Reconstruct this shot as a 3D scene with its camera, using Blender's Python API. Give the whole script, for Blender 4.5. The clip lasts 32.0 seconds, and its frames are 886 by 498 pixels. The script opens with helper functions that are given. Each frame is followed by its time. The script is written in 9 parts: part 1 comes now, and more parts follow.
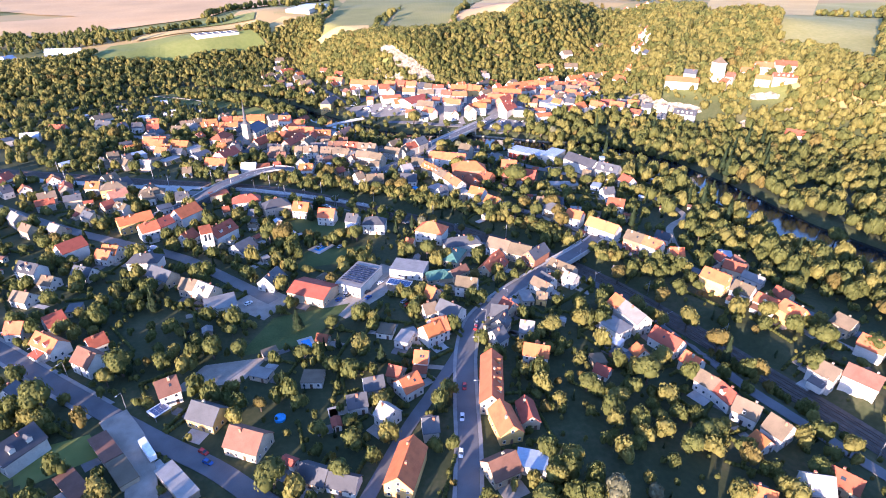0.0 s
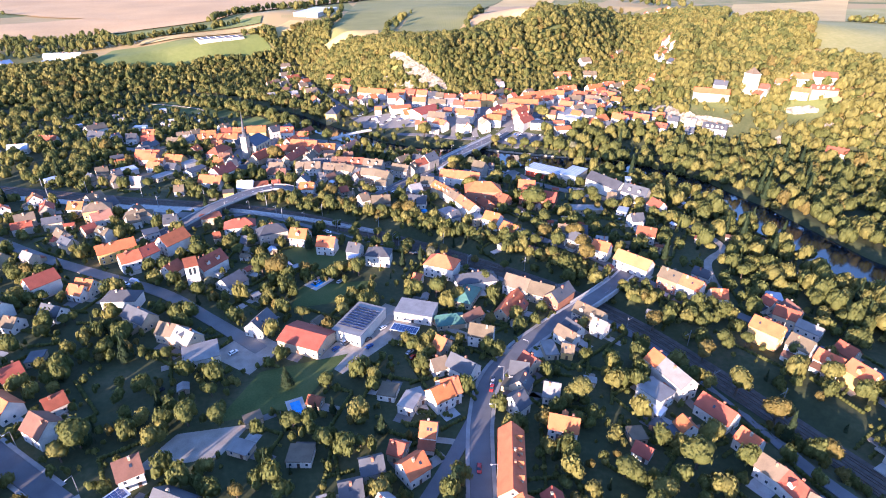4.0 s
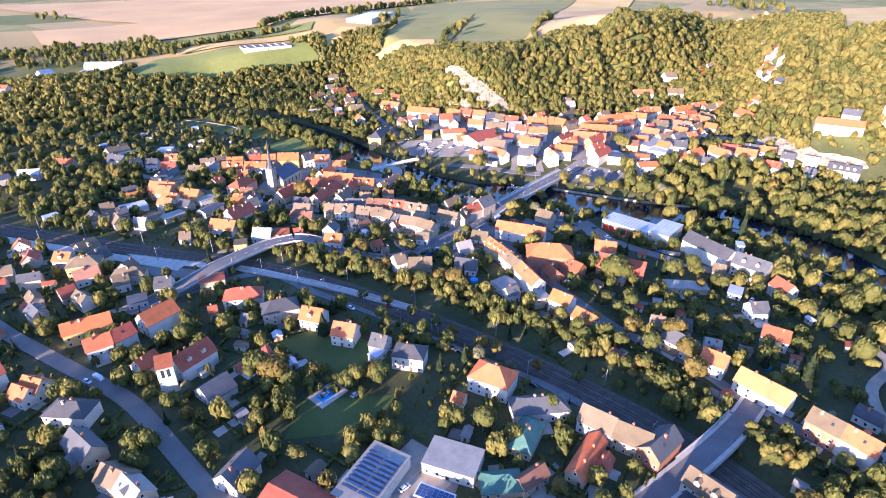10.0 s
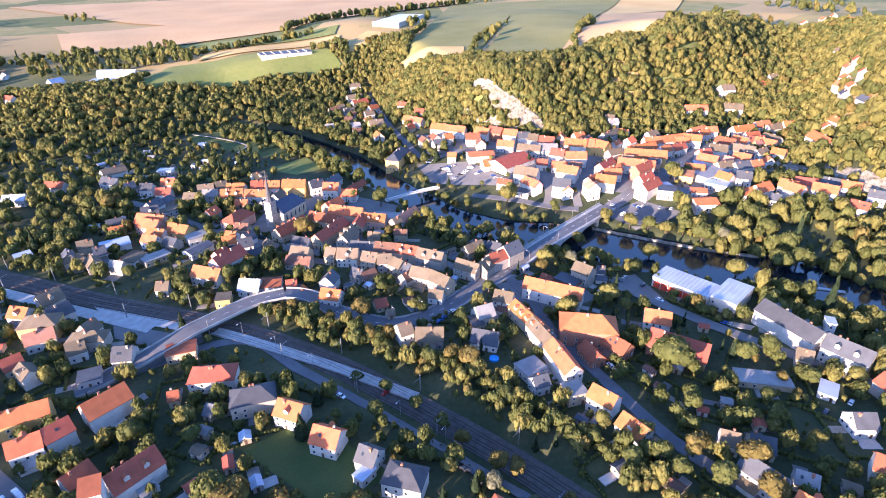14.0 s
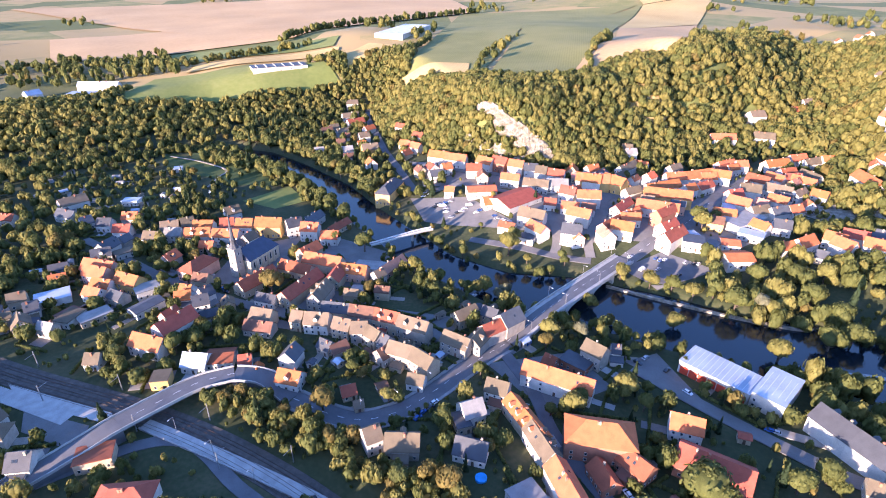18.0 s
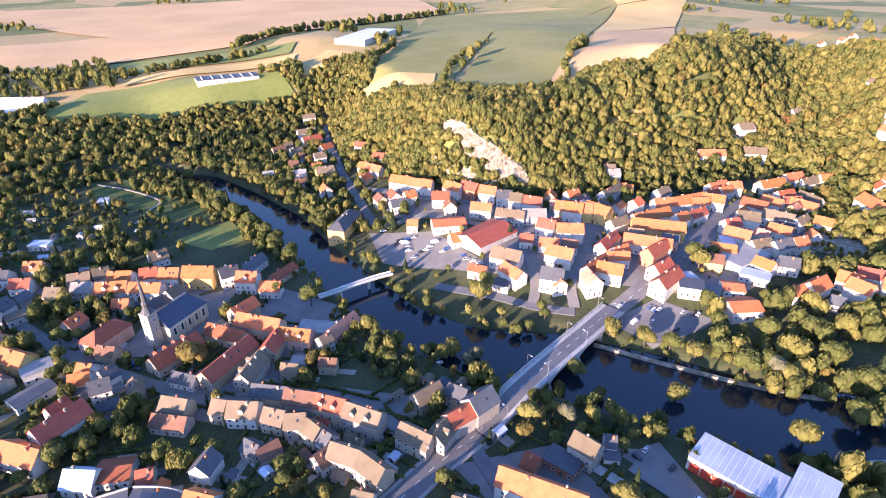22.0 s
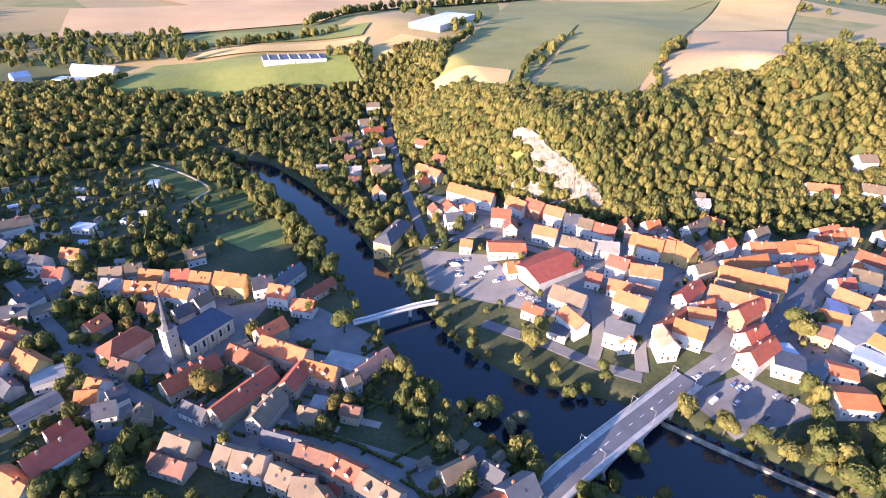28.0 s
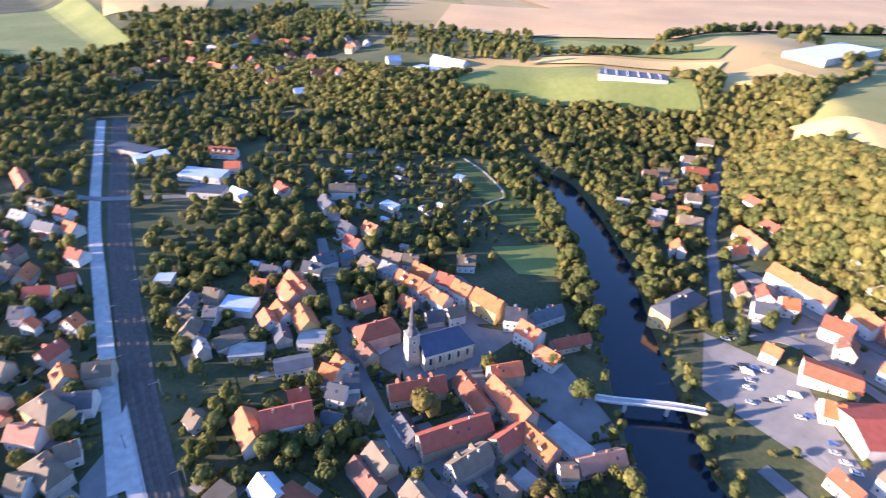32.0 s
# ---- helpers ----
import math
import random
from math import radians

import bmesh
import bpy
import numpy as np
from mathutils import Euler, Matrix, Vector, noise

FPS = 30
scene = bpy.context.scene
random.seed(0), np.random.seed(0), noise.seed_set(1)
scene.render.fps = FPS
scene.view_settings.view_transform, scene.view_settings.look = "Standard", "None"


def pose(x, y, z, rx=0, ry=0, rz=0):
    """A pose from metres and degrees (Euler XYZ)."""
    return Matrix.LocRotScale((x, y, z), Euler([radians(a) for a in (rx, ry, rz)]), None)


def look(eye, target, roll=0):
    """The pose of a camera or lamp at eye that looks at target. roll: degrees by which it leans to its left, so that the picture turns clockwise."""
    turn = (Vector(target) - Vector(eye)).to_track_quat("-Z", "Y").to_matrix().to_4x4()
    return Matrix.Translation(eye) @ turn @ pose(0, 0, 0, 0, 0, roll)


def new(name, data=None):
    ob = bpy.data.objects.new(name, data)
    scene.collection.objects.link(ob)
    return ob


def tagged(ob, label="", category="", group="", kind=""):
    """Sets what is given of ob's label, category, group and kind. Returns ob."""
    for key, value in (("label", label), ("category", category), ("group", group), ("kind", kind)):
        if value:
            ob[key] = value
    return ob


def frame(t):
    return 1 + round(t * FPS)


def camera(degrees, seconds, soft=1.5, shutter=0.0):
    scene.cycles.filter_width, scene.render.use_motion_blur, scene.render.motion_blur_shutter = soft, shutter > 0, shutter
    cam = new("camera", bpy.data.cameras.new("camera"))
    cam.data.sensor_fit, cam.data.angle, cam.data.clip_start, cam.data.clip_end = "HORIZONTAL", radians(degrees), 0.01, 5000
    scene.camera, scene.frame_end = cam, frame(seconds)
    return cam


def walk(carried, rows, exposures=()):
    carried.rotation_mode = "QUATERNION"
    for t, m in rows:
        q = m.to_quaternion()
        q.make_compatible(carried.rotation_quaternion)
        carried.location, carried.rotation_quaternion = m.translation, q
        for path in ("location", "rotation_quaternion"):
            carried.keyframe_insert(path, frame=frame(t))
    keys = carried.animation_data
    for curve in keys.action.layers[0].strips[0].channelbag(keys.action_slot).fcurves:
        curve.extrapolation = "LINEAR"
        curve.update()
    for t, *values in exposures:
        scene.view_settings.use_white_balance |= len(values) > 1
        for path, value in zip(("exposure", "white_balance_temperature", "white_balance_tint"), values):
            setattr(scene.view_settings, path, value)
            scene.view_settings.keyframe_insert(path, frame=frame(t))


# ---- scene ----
def view(x, y, z, yaw, pitch, roll):
    """Camera pose from place, yaw to the left, pitch up and roll."""
    return pose(x, y, z, 90 + pitch, 0, yaw) @ pose(0, 0, 0, 0, 0, roll)


cam = camera(77.45, 32.0, soft=1.0, shutter=0.35)
walk(cam, [
    (0.0, view(-0.00, 0.00, 160.00, 0.000, -27.986, 0.505)),
    (0.5, view(-0.34, 2.85, 159.76, -0.287, -28.008, 0.716)),
    (1.0, view(-0.20, 6.18, 160.06, -0.151, -27.987, 0.639)),
    (1.5, view(-0.02, 10.50, 160.30, 0.135, -27.981, 0.537)),
    (2.0, view(-0.13, 15.73, 160.38, 0.326, -27.999, 0.560)),
    (2.5, view(-0.39, 21.23, 160.58, 0.573, -27.923, 0.579)),
    (3.0, view(-0.70, 27.18, 160.33, 0.770, -27.820, 0.643)),
    (3.5, view(-1.05, 33.82, 160.26, 0.921, -27.831, 0.640)),
    (5.5, view(-2.80, 62.25, 160.27, 2.103, -27.783, 0.637)),
    (6.0, view(-2.83, 70.04, 160.11, 2.658, -27.744, 0.592)),
    (6.5, view(-3.29, 77.78, 159.95, 3.235, -27.671, 0.578)),
    (7.0, view(-3.81, 85.67, 159.93, 3.691, -27.599, 0.556)),
    (7.5, view(-4.05, 93.26, 160.27, 4.066, -27.571, 0.470)),
    (8.0, view(-4.13, 101.20, 160.57, 4.739, -27.632, 0.345)),
    (8.5, view(-4.41, 108.90, 160.94, 5.431, -27.761, 0.315)),
    (9.0, view(-4.41, 116.82, 161.34, 6.052, -27.801, 0.233)),
    (9.5, view(-4.86, 125.11, 161.56, 6.663, -27.864, 0.233)),
    (10.0, view(-5.10, 133.24, 161.72, 7.367, -27.893, 0.133)),
    (10.5, view(-5.68, 141.50, 162.40, 7.952, -28.028, 0.061)),
    (11.0, view(-5.80, 149.78, 163.01, 8.578, -27.977, -0.086)),
    (11.5, view(-6.07, 158.06, 163.21, 8.830, -28.018, -0.171)),
    (12.0, view(-6.15, 166.21, 163.90, 9.033, -28.070, -0.254)),
    (12.5, view(-6.50, 174.30, 164.40, 10.061, -28.129, -0.130)),
    (13.0, view(-6.04, 182.71, 164.65, 10.383, -28.076, -0.193)),
    (13.5, view(-5.92, 191.21, 165.19, 10.798, -28.101, -0.269)),
    (14.0, view(-6.09, 199.27, 165.74, 11.138, -28.218, -0.321)),
    (14.5, view(-6.79, 206.53, 167.11, 11.040, -28.411, -0.256)),
    (16.5, view(-6.88, 237.42, 169.58, 11.360, -28.250, 0.160)),
    (17.0, view(-6.43, 245.39, 169.90, 11.622, -28.175, 0.188)),
    (17.5, view(-6.29, 253.15, 169.97, 12.050, -28.020, 0.287)),
    (18.0, view(-6.35, 260.27, 170.06, 12.294, -27.851, 0.396)),
    (18.5, view(-6.30, 268.12, 170.20, 12.387, -27.705, 0.454)),
    (19.0, view(-6.37, 276.11, 170.36, 13.013, -27.628, 0.437)),
    (19.5, view(-6.69, 283.89, 170.60, 13.294, -27.674, 0.505)),
    (20.0, view(-7.63, 291.73, 170.59, 12.744, -27.672, 0.478)),
    (20.5, view(-8.62, 299.04, 170.82, 12.571, -27.689, 0.565)),
    (21.0, view(-9.45, 306.74, 171.09, 12.863, -27.711, 0.706)),
    (21.5, view(-9.59, 314.20, 171.37, 9.724, -27.170, 0.043)),
    (22.0, view(-8.97, 319.95, 172.22, 9.713, -28.011, 0.311)),
    (22.5, view(-8.92, 324.46, 173.13, 8.443, -28.452, 0.764)),
    (23.0, view(-8.68, 328.60, 173.45, 6.707, -28.620, 1.152)),
    (23.5, view(-8.31, 332.31, 173.31, 5.146, -28.638, 1.468)),
    (24.0, view(-8.75, 336.30, 173.47, 3.905, -28.622, 1.801)),
    (24.5, view(-9.10, 340.92, 173.48, 2.898, -28.546, 1.859)),
    (26.5, view(-12.68, 360.50, 178.96, 6.116, -29.822, 1.337)),
    (27.0, view(-13.59, 361.47, 178.96, 14.568, -30.255, 1.840)),
    (27.5, view(-14.58, 362.21, 178.15, 16.372, -30.786, 2.672)),
    (28.0, view(-15.72, 364.34, 177.90, 16.677, -30.138, 2.774)),
    (28.5, view(-16.59, 367.75, 177.98, 17.035, -29.755, 2.761)),
    (29.0, view(-18.06, 371.56, 177.92, 19.443, -29.638, 2.865)),
    (29.5, view(-19.87, 375.84, 177.86, 21.871, -29.581, 2.950)),
    (30.0, view(-21.81, 380.82, 178.05, 27.331, -29.771, 3.102)),
    (30.5, view(-24.29, 386.22, 178.05, 28.269, -29.735, 3.152)),
    (31.0, view(-26.71, 392.04, 178.38, 31.055, -29.365, 2.658)),
    (31.5, view(-28.81, 396.52, 179.28, 39.656, -29.940, 2.722)),
    (32.0, view(-31.86, 400.35, 179.79, 50.284, -31.196, 3.112)),
], exposures=[(0.0, 2.22, 5650, 40), (18.0, 2.20, 5680, 40), (23.0, 2.16, 5900, 41), (28.0, 2.17, 5820, 40), (32.0, 2.24, 5620, 38)])

# ---- light ----
SUN_AZ, SUN_EL = radians(240.0), radians(8.8)   # low evening sun, behind the drone and to its left
world = bpy.data.worlds.new("sky")
scene.world = world
world.use_nodes = True
wn = world.node_tree.nodes
sky = wn.new("ShaderNodeTexSky")
sky.sky_type, sky.sun_disc = "NISHITA", False
sky.sun_elevation, sky.sun_rotation = SUN_EL, math.pi / 2 - SUN_AZ
sky.dust_density, sky.air_density, sky.ozone_density = 0.6, 1.2, 4.0
wn["Background"].inputs["Strength"].default_value = 0.165
world.node_tree.links.new(sky.outputs[0], wn["Background"].inputs["Color"])
sun = new("sun", bpy.data.lights.new("sun", "SUN"))
sun.data.energy, sun.data.angle, sun.data.color = 5.1, radians(0.5), (1.0, 0.80, 0.50)
sun_from = Vector((math.cos(SUN_AZ) * math.cos(SUN_EL), math.sin(SUN_AZ) * math.cos(SUN_EL), math.sin(SUN_EL)))
sun.matrix_world = look(sun_from * 800, (0, 0, 0))


# ---- materials ----
def material(name, colors, rough=0.8, scale=0.5, fine=6.0, bump=0.15, spec=0.3, metal=0.0, obj=0.0, island=0.0, wave=None, stretch=None, upland=None, through_light=0.0):
    """Procedural surface: coarse and fine noise mix of the colours, grain in the relief, and a shade of its own for each object or island."""
    m = bpy.data.materials.new(name)
    m.use_nodes = True
    t = m.node_tree
    n, l = t.nodes, t.links
    b = n["Principled BSDF"]
    geo = n.new("ShaderNodeNewGeometry")
    src = geo.outputs["Position"]
    if stretch:
        mp = n.new("ShaderNodeMapping")
        mp.inputs["Scale"].default_value = stretch
        l.new(src, mp.inputs["Vector"])
        src = mp.outputs[0]
    a = n.new("ShaderNodeTexNoise")
    a.inputs["Scale"].default_value, a.inputs["Detail"].default_value = scale, 5
    c = n.new("ShaderNodeTexNoise")
    c.inputs["Scale"].default_value, c.inputs["Detail"].default_value = fine, 3
    l.new(src, a.inputs["Vector"])
    l.new(src, c.inputs["Vector"])
    mix = n.new("ShaderNodeMath")
    mix.operation = "MULTIPLY_ADD"
    mix.inputs[1].default_value = 0.35
    l.new(c.outputs[0], mix.inputs[0])
    sc = n.new("ShaderNodeMath")
    sc.operation = "MULTIPLY"
    sc.inputs[1].default_value = 0.65
    l.new(a.outputs[0], sc.inputs[0])
    l.new(sc.outputs[0], mix.inputs[2])
    fac = mix.outputs[0]
    if wave:
        w = n.new("ShaderNodeTexWave")
        w.wave_type, w.bands_direction = "BANDS", wave[1]
        w.inputs["Scale"].default_value, w.inputs["Distortion"].default_value = wave[0], wave[2]
        l.new(src, w.inputs["Vector"])
        ad = n.new("ShaderNodeMath")
        ad.operation = "MULTIPLY_ADD"
        ad.inputs[1].default_value = wave[3]
        l.new(w.outputs["Fac"], ad.inputs[0])
        l.new(fac, ad.inputs[2])
        fac = ad.outputs[0]
    ramp = n.new("ShaderNodeValToRGB")
    e = ramp.color_ramp.elements
    k = len(colors)
    while len(e) < k:
        e.new(0.5)
    for i, col in enumerate(colors):
        e[i].position = 0.32 + 0.36 * i / max(1, k - 1)
        e[i].color = (*col, 1)
    l.new(fac, ramp.inputs[0])
    out = ramp.outputs[0]
    if upland:
        sp = n.new("ShaderNodeSeparateXYZ")
        l.new(geo.outputs["Position"], sp.inputs[0])
        hm = n.new("ShaderNodeMapRange")
        hm.inputs["From Min"].default_value, hm.inputs["From Max"].default_value = 24, 40
        l.new(sp.outputs["Z"], hm.inputs["Value"])
        r2 = n.new("ShaderNodeValToRGB")
        r2.color_ramp.interpolation = "EASE"
        e2 = r2.color_ramp.elements
        while len(e2) < len(upland):
            e2.new(0.5)
        for i, col in enumerate(upland):
            e2[i].position, e2[i].color = 0.36 + 0.28 * i / (len(upland) - 1), (*col, 1)
        n2 = n.new("ShaderNodeTexVoronoi")
        n2.inputs["Scale"].default_value = 0.006
        l.new(src, n2.inputs["Vector"])
        sx = n.new("ShaderNodeSeparateColor")
        l.new(n2.outputs["Color"], sx.inputs[0])
        m2 = n.new("ShaderNodeMath")
        m2.operation = "MULTIPLY_ADD"
        m2.inputs[1].default_value, m2.inputs[2].default_value = 0.5, 0.0
        l.new(sx.outputs[0], m2.inputs[0])
        m3 = n.new("ShaderNodeMath")
        m3.operation = "MULTIPLY_ADD"
        m3.inputs[1].default_value = 0.5
        l.new(fac, m3.inputs[0])
        l.new(m2.outputs[0], m3.inputs[2])
        l.new(m3.outputs[0], r2.inputs[0])
        mx = n.new("ShaderNodeMix")
        mx.data_type = "RGBA"
        l.new(hm.outputs[0], mx.inputs["Factor"])
        l.new(out, mx.inputs[6])
        l.new(r2.outputs[0], mx.inputs[7])
        out = mx.outputs[2]
    if obj or island:
        rnd = geo.outputs["Random Per Island"]
        if obj:
            rnd = n.new("ShaderNodeObjectInfo").outputs["Random"]
        hs = n.new("ShaderNodeHueSaturation")
        mr = n.new("ShaderNodeMapRange")
        mr.inputs["To Min"].default_value, mr.inputs["To Max"].default_value = 1 - (obj or island), 1 + (obj or island)
        l.new(rnd, mr.inputs["Value"])
        l.new(mr.outputs[0], hs.inputs["Value"])
        mh = n.new("ShaderNodeMapRange")
        mh.inputs["To Min"].default_value, mh.inputs["To Max"].default_value = 0.5 + 0.04 * (obj or island), 0.5 - 0.04 * (obj or island)
        l.new(rnd, mh.inputs["Value"])
        l.new(mh.outputs[0], hs.inputs["Hue"])
        l.new(out, hs.inputs["Color"])
        out = hs.outputs[0]
    l.new(out, b.inputs["Base Color"])
    b.inputs["Roughness"].default_value, b.inputs["Metallic"].default_value = rough, metal
    b.inputs["Specular IOR Level"].default_value = spec
    if bump:
        bp = n.new("ShaderNodeBump")
        bp.inputs["Strength"].default_value, bp.inputs["Distance"].default_value = bump, 0.1
        l.new(fac, bp.inputs["Height"])
        l.new(bp.outputs[0], b.inputs["Normal"])
    if through_light:
        tr = n.new("ShaderNodeBsdfTranslucent")
        l.new(out, tr.inputs["Color"])
        ms = n.new("ShaderNodeMixShader")
        ms.inputs[0].default_value = through_light
        l.new(b.outputs[0], ms.inputs[1])
        l.new(tr.outputs[0], ms.inputs[2])
        l.new(ms.outputs[0], n["Material Output"].inputs["Surface"])
    return m


M = {
    "ground": material("meadow", [(0.026, 0.036, 0.014), (0.046, 0.056, 0.022), (0.09, 0.082, 0.042)], 0.95, 0.03, 0.5, 0.5, upland=[(0.11, 0.125, 0.036), (0.16, 0.165, 0.05), (0.24, 0.205, 0.075), (0.33, 0.24, 0.10)]),
    "lawn": material("lawn", [(0.036, 0.058, 0.014), (0.058, 0.085, 0.022), (0.085, 0.10, 0.032)], 0.95, 0.06, 1.2, 0.4),
    "garden": material("garden_soil", [(0.035, 0.04, 0.02), (0.06, 0.07, 0.03), (0.11, 0.09, 0.06)], 0.95, 0.12, 1.0, 0.5),
    "asphalt": material("asphalt", [(0.095, 0.095, 0.10), (0.12, 0.12, 0.125), (0.145, 0.145, 0.15)], 0.85, 0.15, 3, 0.1),
    "paving": material("paving", [(0.115, 0.11, 0.105), (0.15, 0.145, 0.138), (0.185, 0.178, 0.17)], 0.85, 0.1, 2.5, 0.15),
    "paving_light": material("footway_slabs", [(0.19, 0.185, 0.175), (0.24, 0.235, 0.225), (0.29, 0.28, 0.265)], 0.85, 0.3, 4.0, 0.15),
    "concrete": material("concrete", [(0.28, 0.27, 0.25), (0.35, 0.34, 0.32), (0.42, 0.41, 0.38)], 0.85, 0.3, 4, 0.1),
    "gravel": material("gravel", [(0.20, 0.17, 0.14), (0.27, 0.24, 0.20), (0.34, 0.31, 0.27)], 0.95, 0.2, 5, 0.5),
    "ballast": material("ballast", [(0.055, 0.048, 0.042), (0.085, 0.075, 0.065), (0.12, 0.105, 0.09)], 0.95, 0.4, 6, 0.6),
    "rock": material("limestone", [(0.08, 0.07, 0.04), (0.22, 0.195, 0.15), (0.40, 0.365, 0.30)], 0.9, 0.3, 1.6, 1.0),
    "water": material("river_water", [(0.006, 0.012, 0.018), (0.008, 0.014, 0.02), (0.010, 0.016, 0.022)], 0.10, 0.02, 0.25, 0.10, 0.36),
    "maize": material("maize_field", [(0.125, 0.13, 0.036), (0.165, 0.165, 0.05), (0.205, 0.195, 0.065)], 0.95, 0.02, 0.4, 0.6, wave=(0.12, "X", 2.0, 0.12)),
    "dry_pasture": material("dry_pasture", [(0.21, 0.20, 0.06), (0.27, 0.25, 0.085), (0.34, 0.30, 0.12)], 0.95, 0.012, 0.2, 0.3),
    "meadow_light": material("mown_meadow", [(0.11, 0.14, 0.035), (0.145, 0.17, 0.045), (0.19, 0.20, 0.065)], 0.95, 0.015, 0.2, 0.3),
    "stubble": material("stubble_field", [(0.38, 0.26, 0.09), (0.46, 0.32, 0.12), (0.53, 0.38, 0.15)], 0.95, 0.012, 0.3, 0.3, wave=(0.1, "X", 1.0, 0.08)),
    "stubble_pink": material("bare_field", [(0.36, 0.235, 0.11), (0.42, 0.275, 0.13), (0.48, 0.32, 0.155)], 0.95, 0.008, 0.2, 0.3, wave=(0.05, "Y", 1.0, 0.06)),
    "bark": material("bark", [(0.05, 0.035, 0.025), (0.09, 0.07, 0.05), (0.13, 0.10, 0.08)], 0.95, 2, 9, 0.6),
}


def part(name, bm, mat, parent=None, label=""):
    """Links a bmesh as one mesh object under its thing."""
    me = bpy.data.meshes.new(name)
    bm.to_mesh(me)
    bm.free()
    for m in mat if isinstance(mat, (list, tuple)) else [mat]:
        me.materials.append(m)
    ob = new(name, me)
    ob.parent = parent
    return tagged(ob, label)


def from_data(name, verts, faces, mat, smooth=False):
    me = bpy.data.meshes.new(name)
    me.from_pydata([tuple(v) for v in verts], [], faces)
    for m in mat if isinstance(mat, (list, tuple)) else [mat]:
        me.materials.append(m)
    if smooth:
        me.shade_smooth()
    me.update()
    return me

# ---- terrain ----
def seg_dist(px, py, line):
    """Distance from points to a polyline, the signed side (left positive) and the run along it."""
    best = np.full(np.shape(px), 1e9)
    side, run, acc, square = np.zeros(np.shape(px)), np.zeros(np.shape(px)), 0.0, np.zeros(np.shape(px))
    for (ax, ay), (bx, by) in zip(line[:-1], line[1:]):
        dx, dy = bx - ax, by - ay
        ln = math.hypot(dx, dy)
        t = np.clip(((px - ax) * dx + (py - ay) * dy) / ln**2, 0, 1)
        d = np.hypot(px - ax - t * dx, py - ay - t * dy)
        turn = np.abs(dx * (py - ay) - dy * (px - ax)) / ln
        hit = (d < best - 1e-6) | ((d < best + 1e-6) & (turn > square))
        best, square = np.where(hit, d, best), np.where(hit, turn, square)
        side = np.where(hit, np.sign(dx * (py - ay) - dy * (px - ax)), side)
        run = np.where(hit, acc + t * ln, run)
        acc += ln
    return best, side, run


def smooth01(v):
    v = np.clip(v, 0, 1)
    return v * v * (3 - 2 * v)


# foot of the slopes round the valley, from west to east
FOOT = [(-2600, 420), (-900, 520), (-570, 620), (-490, 660), (-450, 695), (-405, 742), (-365, 785), (-320, 815), (-280, 850), (-235, 880), (-190, 800), (-150, 752),
        (-110, 726), (-62, 712), (-12, 712), (42, 738), (90, 765), (137, 797), (185, 830), (214, 800), (196, 700), (200, 640), (212, 596),
        (250, 572), (316, 530), (376, 455), (470, 330), (600, 100), (900, -400)]
# river centre line, upstream to downstream
RIVER = [(-560, 560), (-470, 620), (-420, 670), (-372, 722), (-330, 735), (-290, 730), (-245, 705), (-190, 667), (-150, 626), (-113, 593), (-78, 562), (-32, 541),
         (8, 540), (60, 527), (100, 515), (140, 514), (190, 470), (215, 420), (240, 340), (300, 240), (420, 120), (700, 0)]
HEIGHTS = [(-420, 800, 30), (-400, 910, 46), (-300, 1100, 68), (-620, 900, 30), (-900, 1200, 34), (-20, 850, 62), (110, 930, 92), (0, 1150, 74), (150, 1700, 95),
           (-600, 2000, 60), (285, 640, 37), (420, 620, 55), (450, 850, 84), (300, 950, 74), (600, 500, 80), (-100, 760, 54), (1200, 1500, 110), (-700, 700, 8), (-900, 750, 10), (-1300, 900, 20), (-1500, 1600, 40), (-560, 780, 20)]
NORTH_ROAD = [(-117, 660), (-142, 702), (-168, 745), (-196, 800), (-222, 850), (-240, 895)]
EAST_VALLEY = [(130, 735), (170, 790), (215, 850), (262, 930), (300, 1040), (330, 1200)]


GULLIES = [([(84, 900), (91, 845), (110, 805)], 11.0), ([(30, 830), (56, 806), (78, 778)], 7.0), ([(140, 960), (158, 905), (172, 860)], 9.0)]


def river_half(run):
    """Half width of the river bed along its run."""
    return 5 + 8 * smooth01((run - 210) / 110) + 11 * smooth01((run - 600) / 150) - 6 * smooth01((run - 850) / 80)


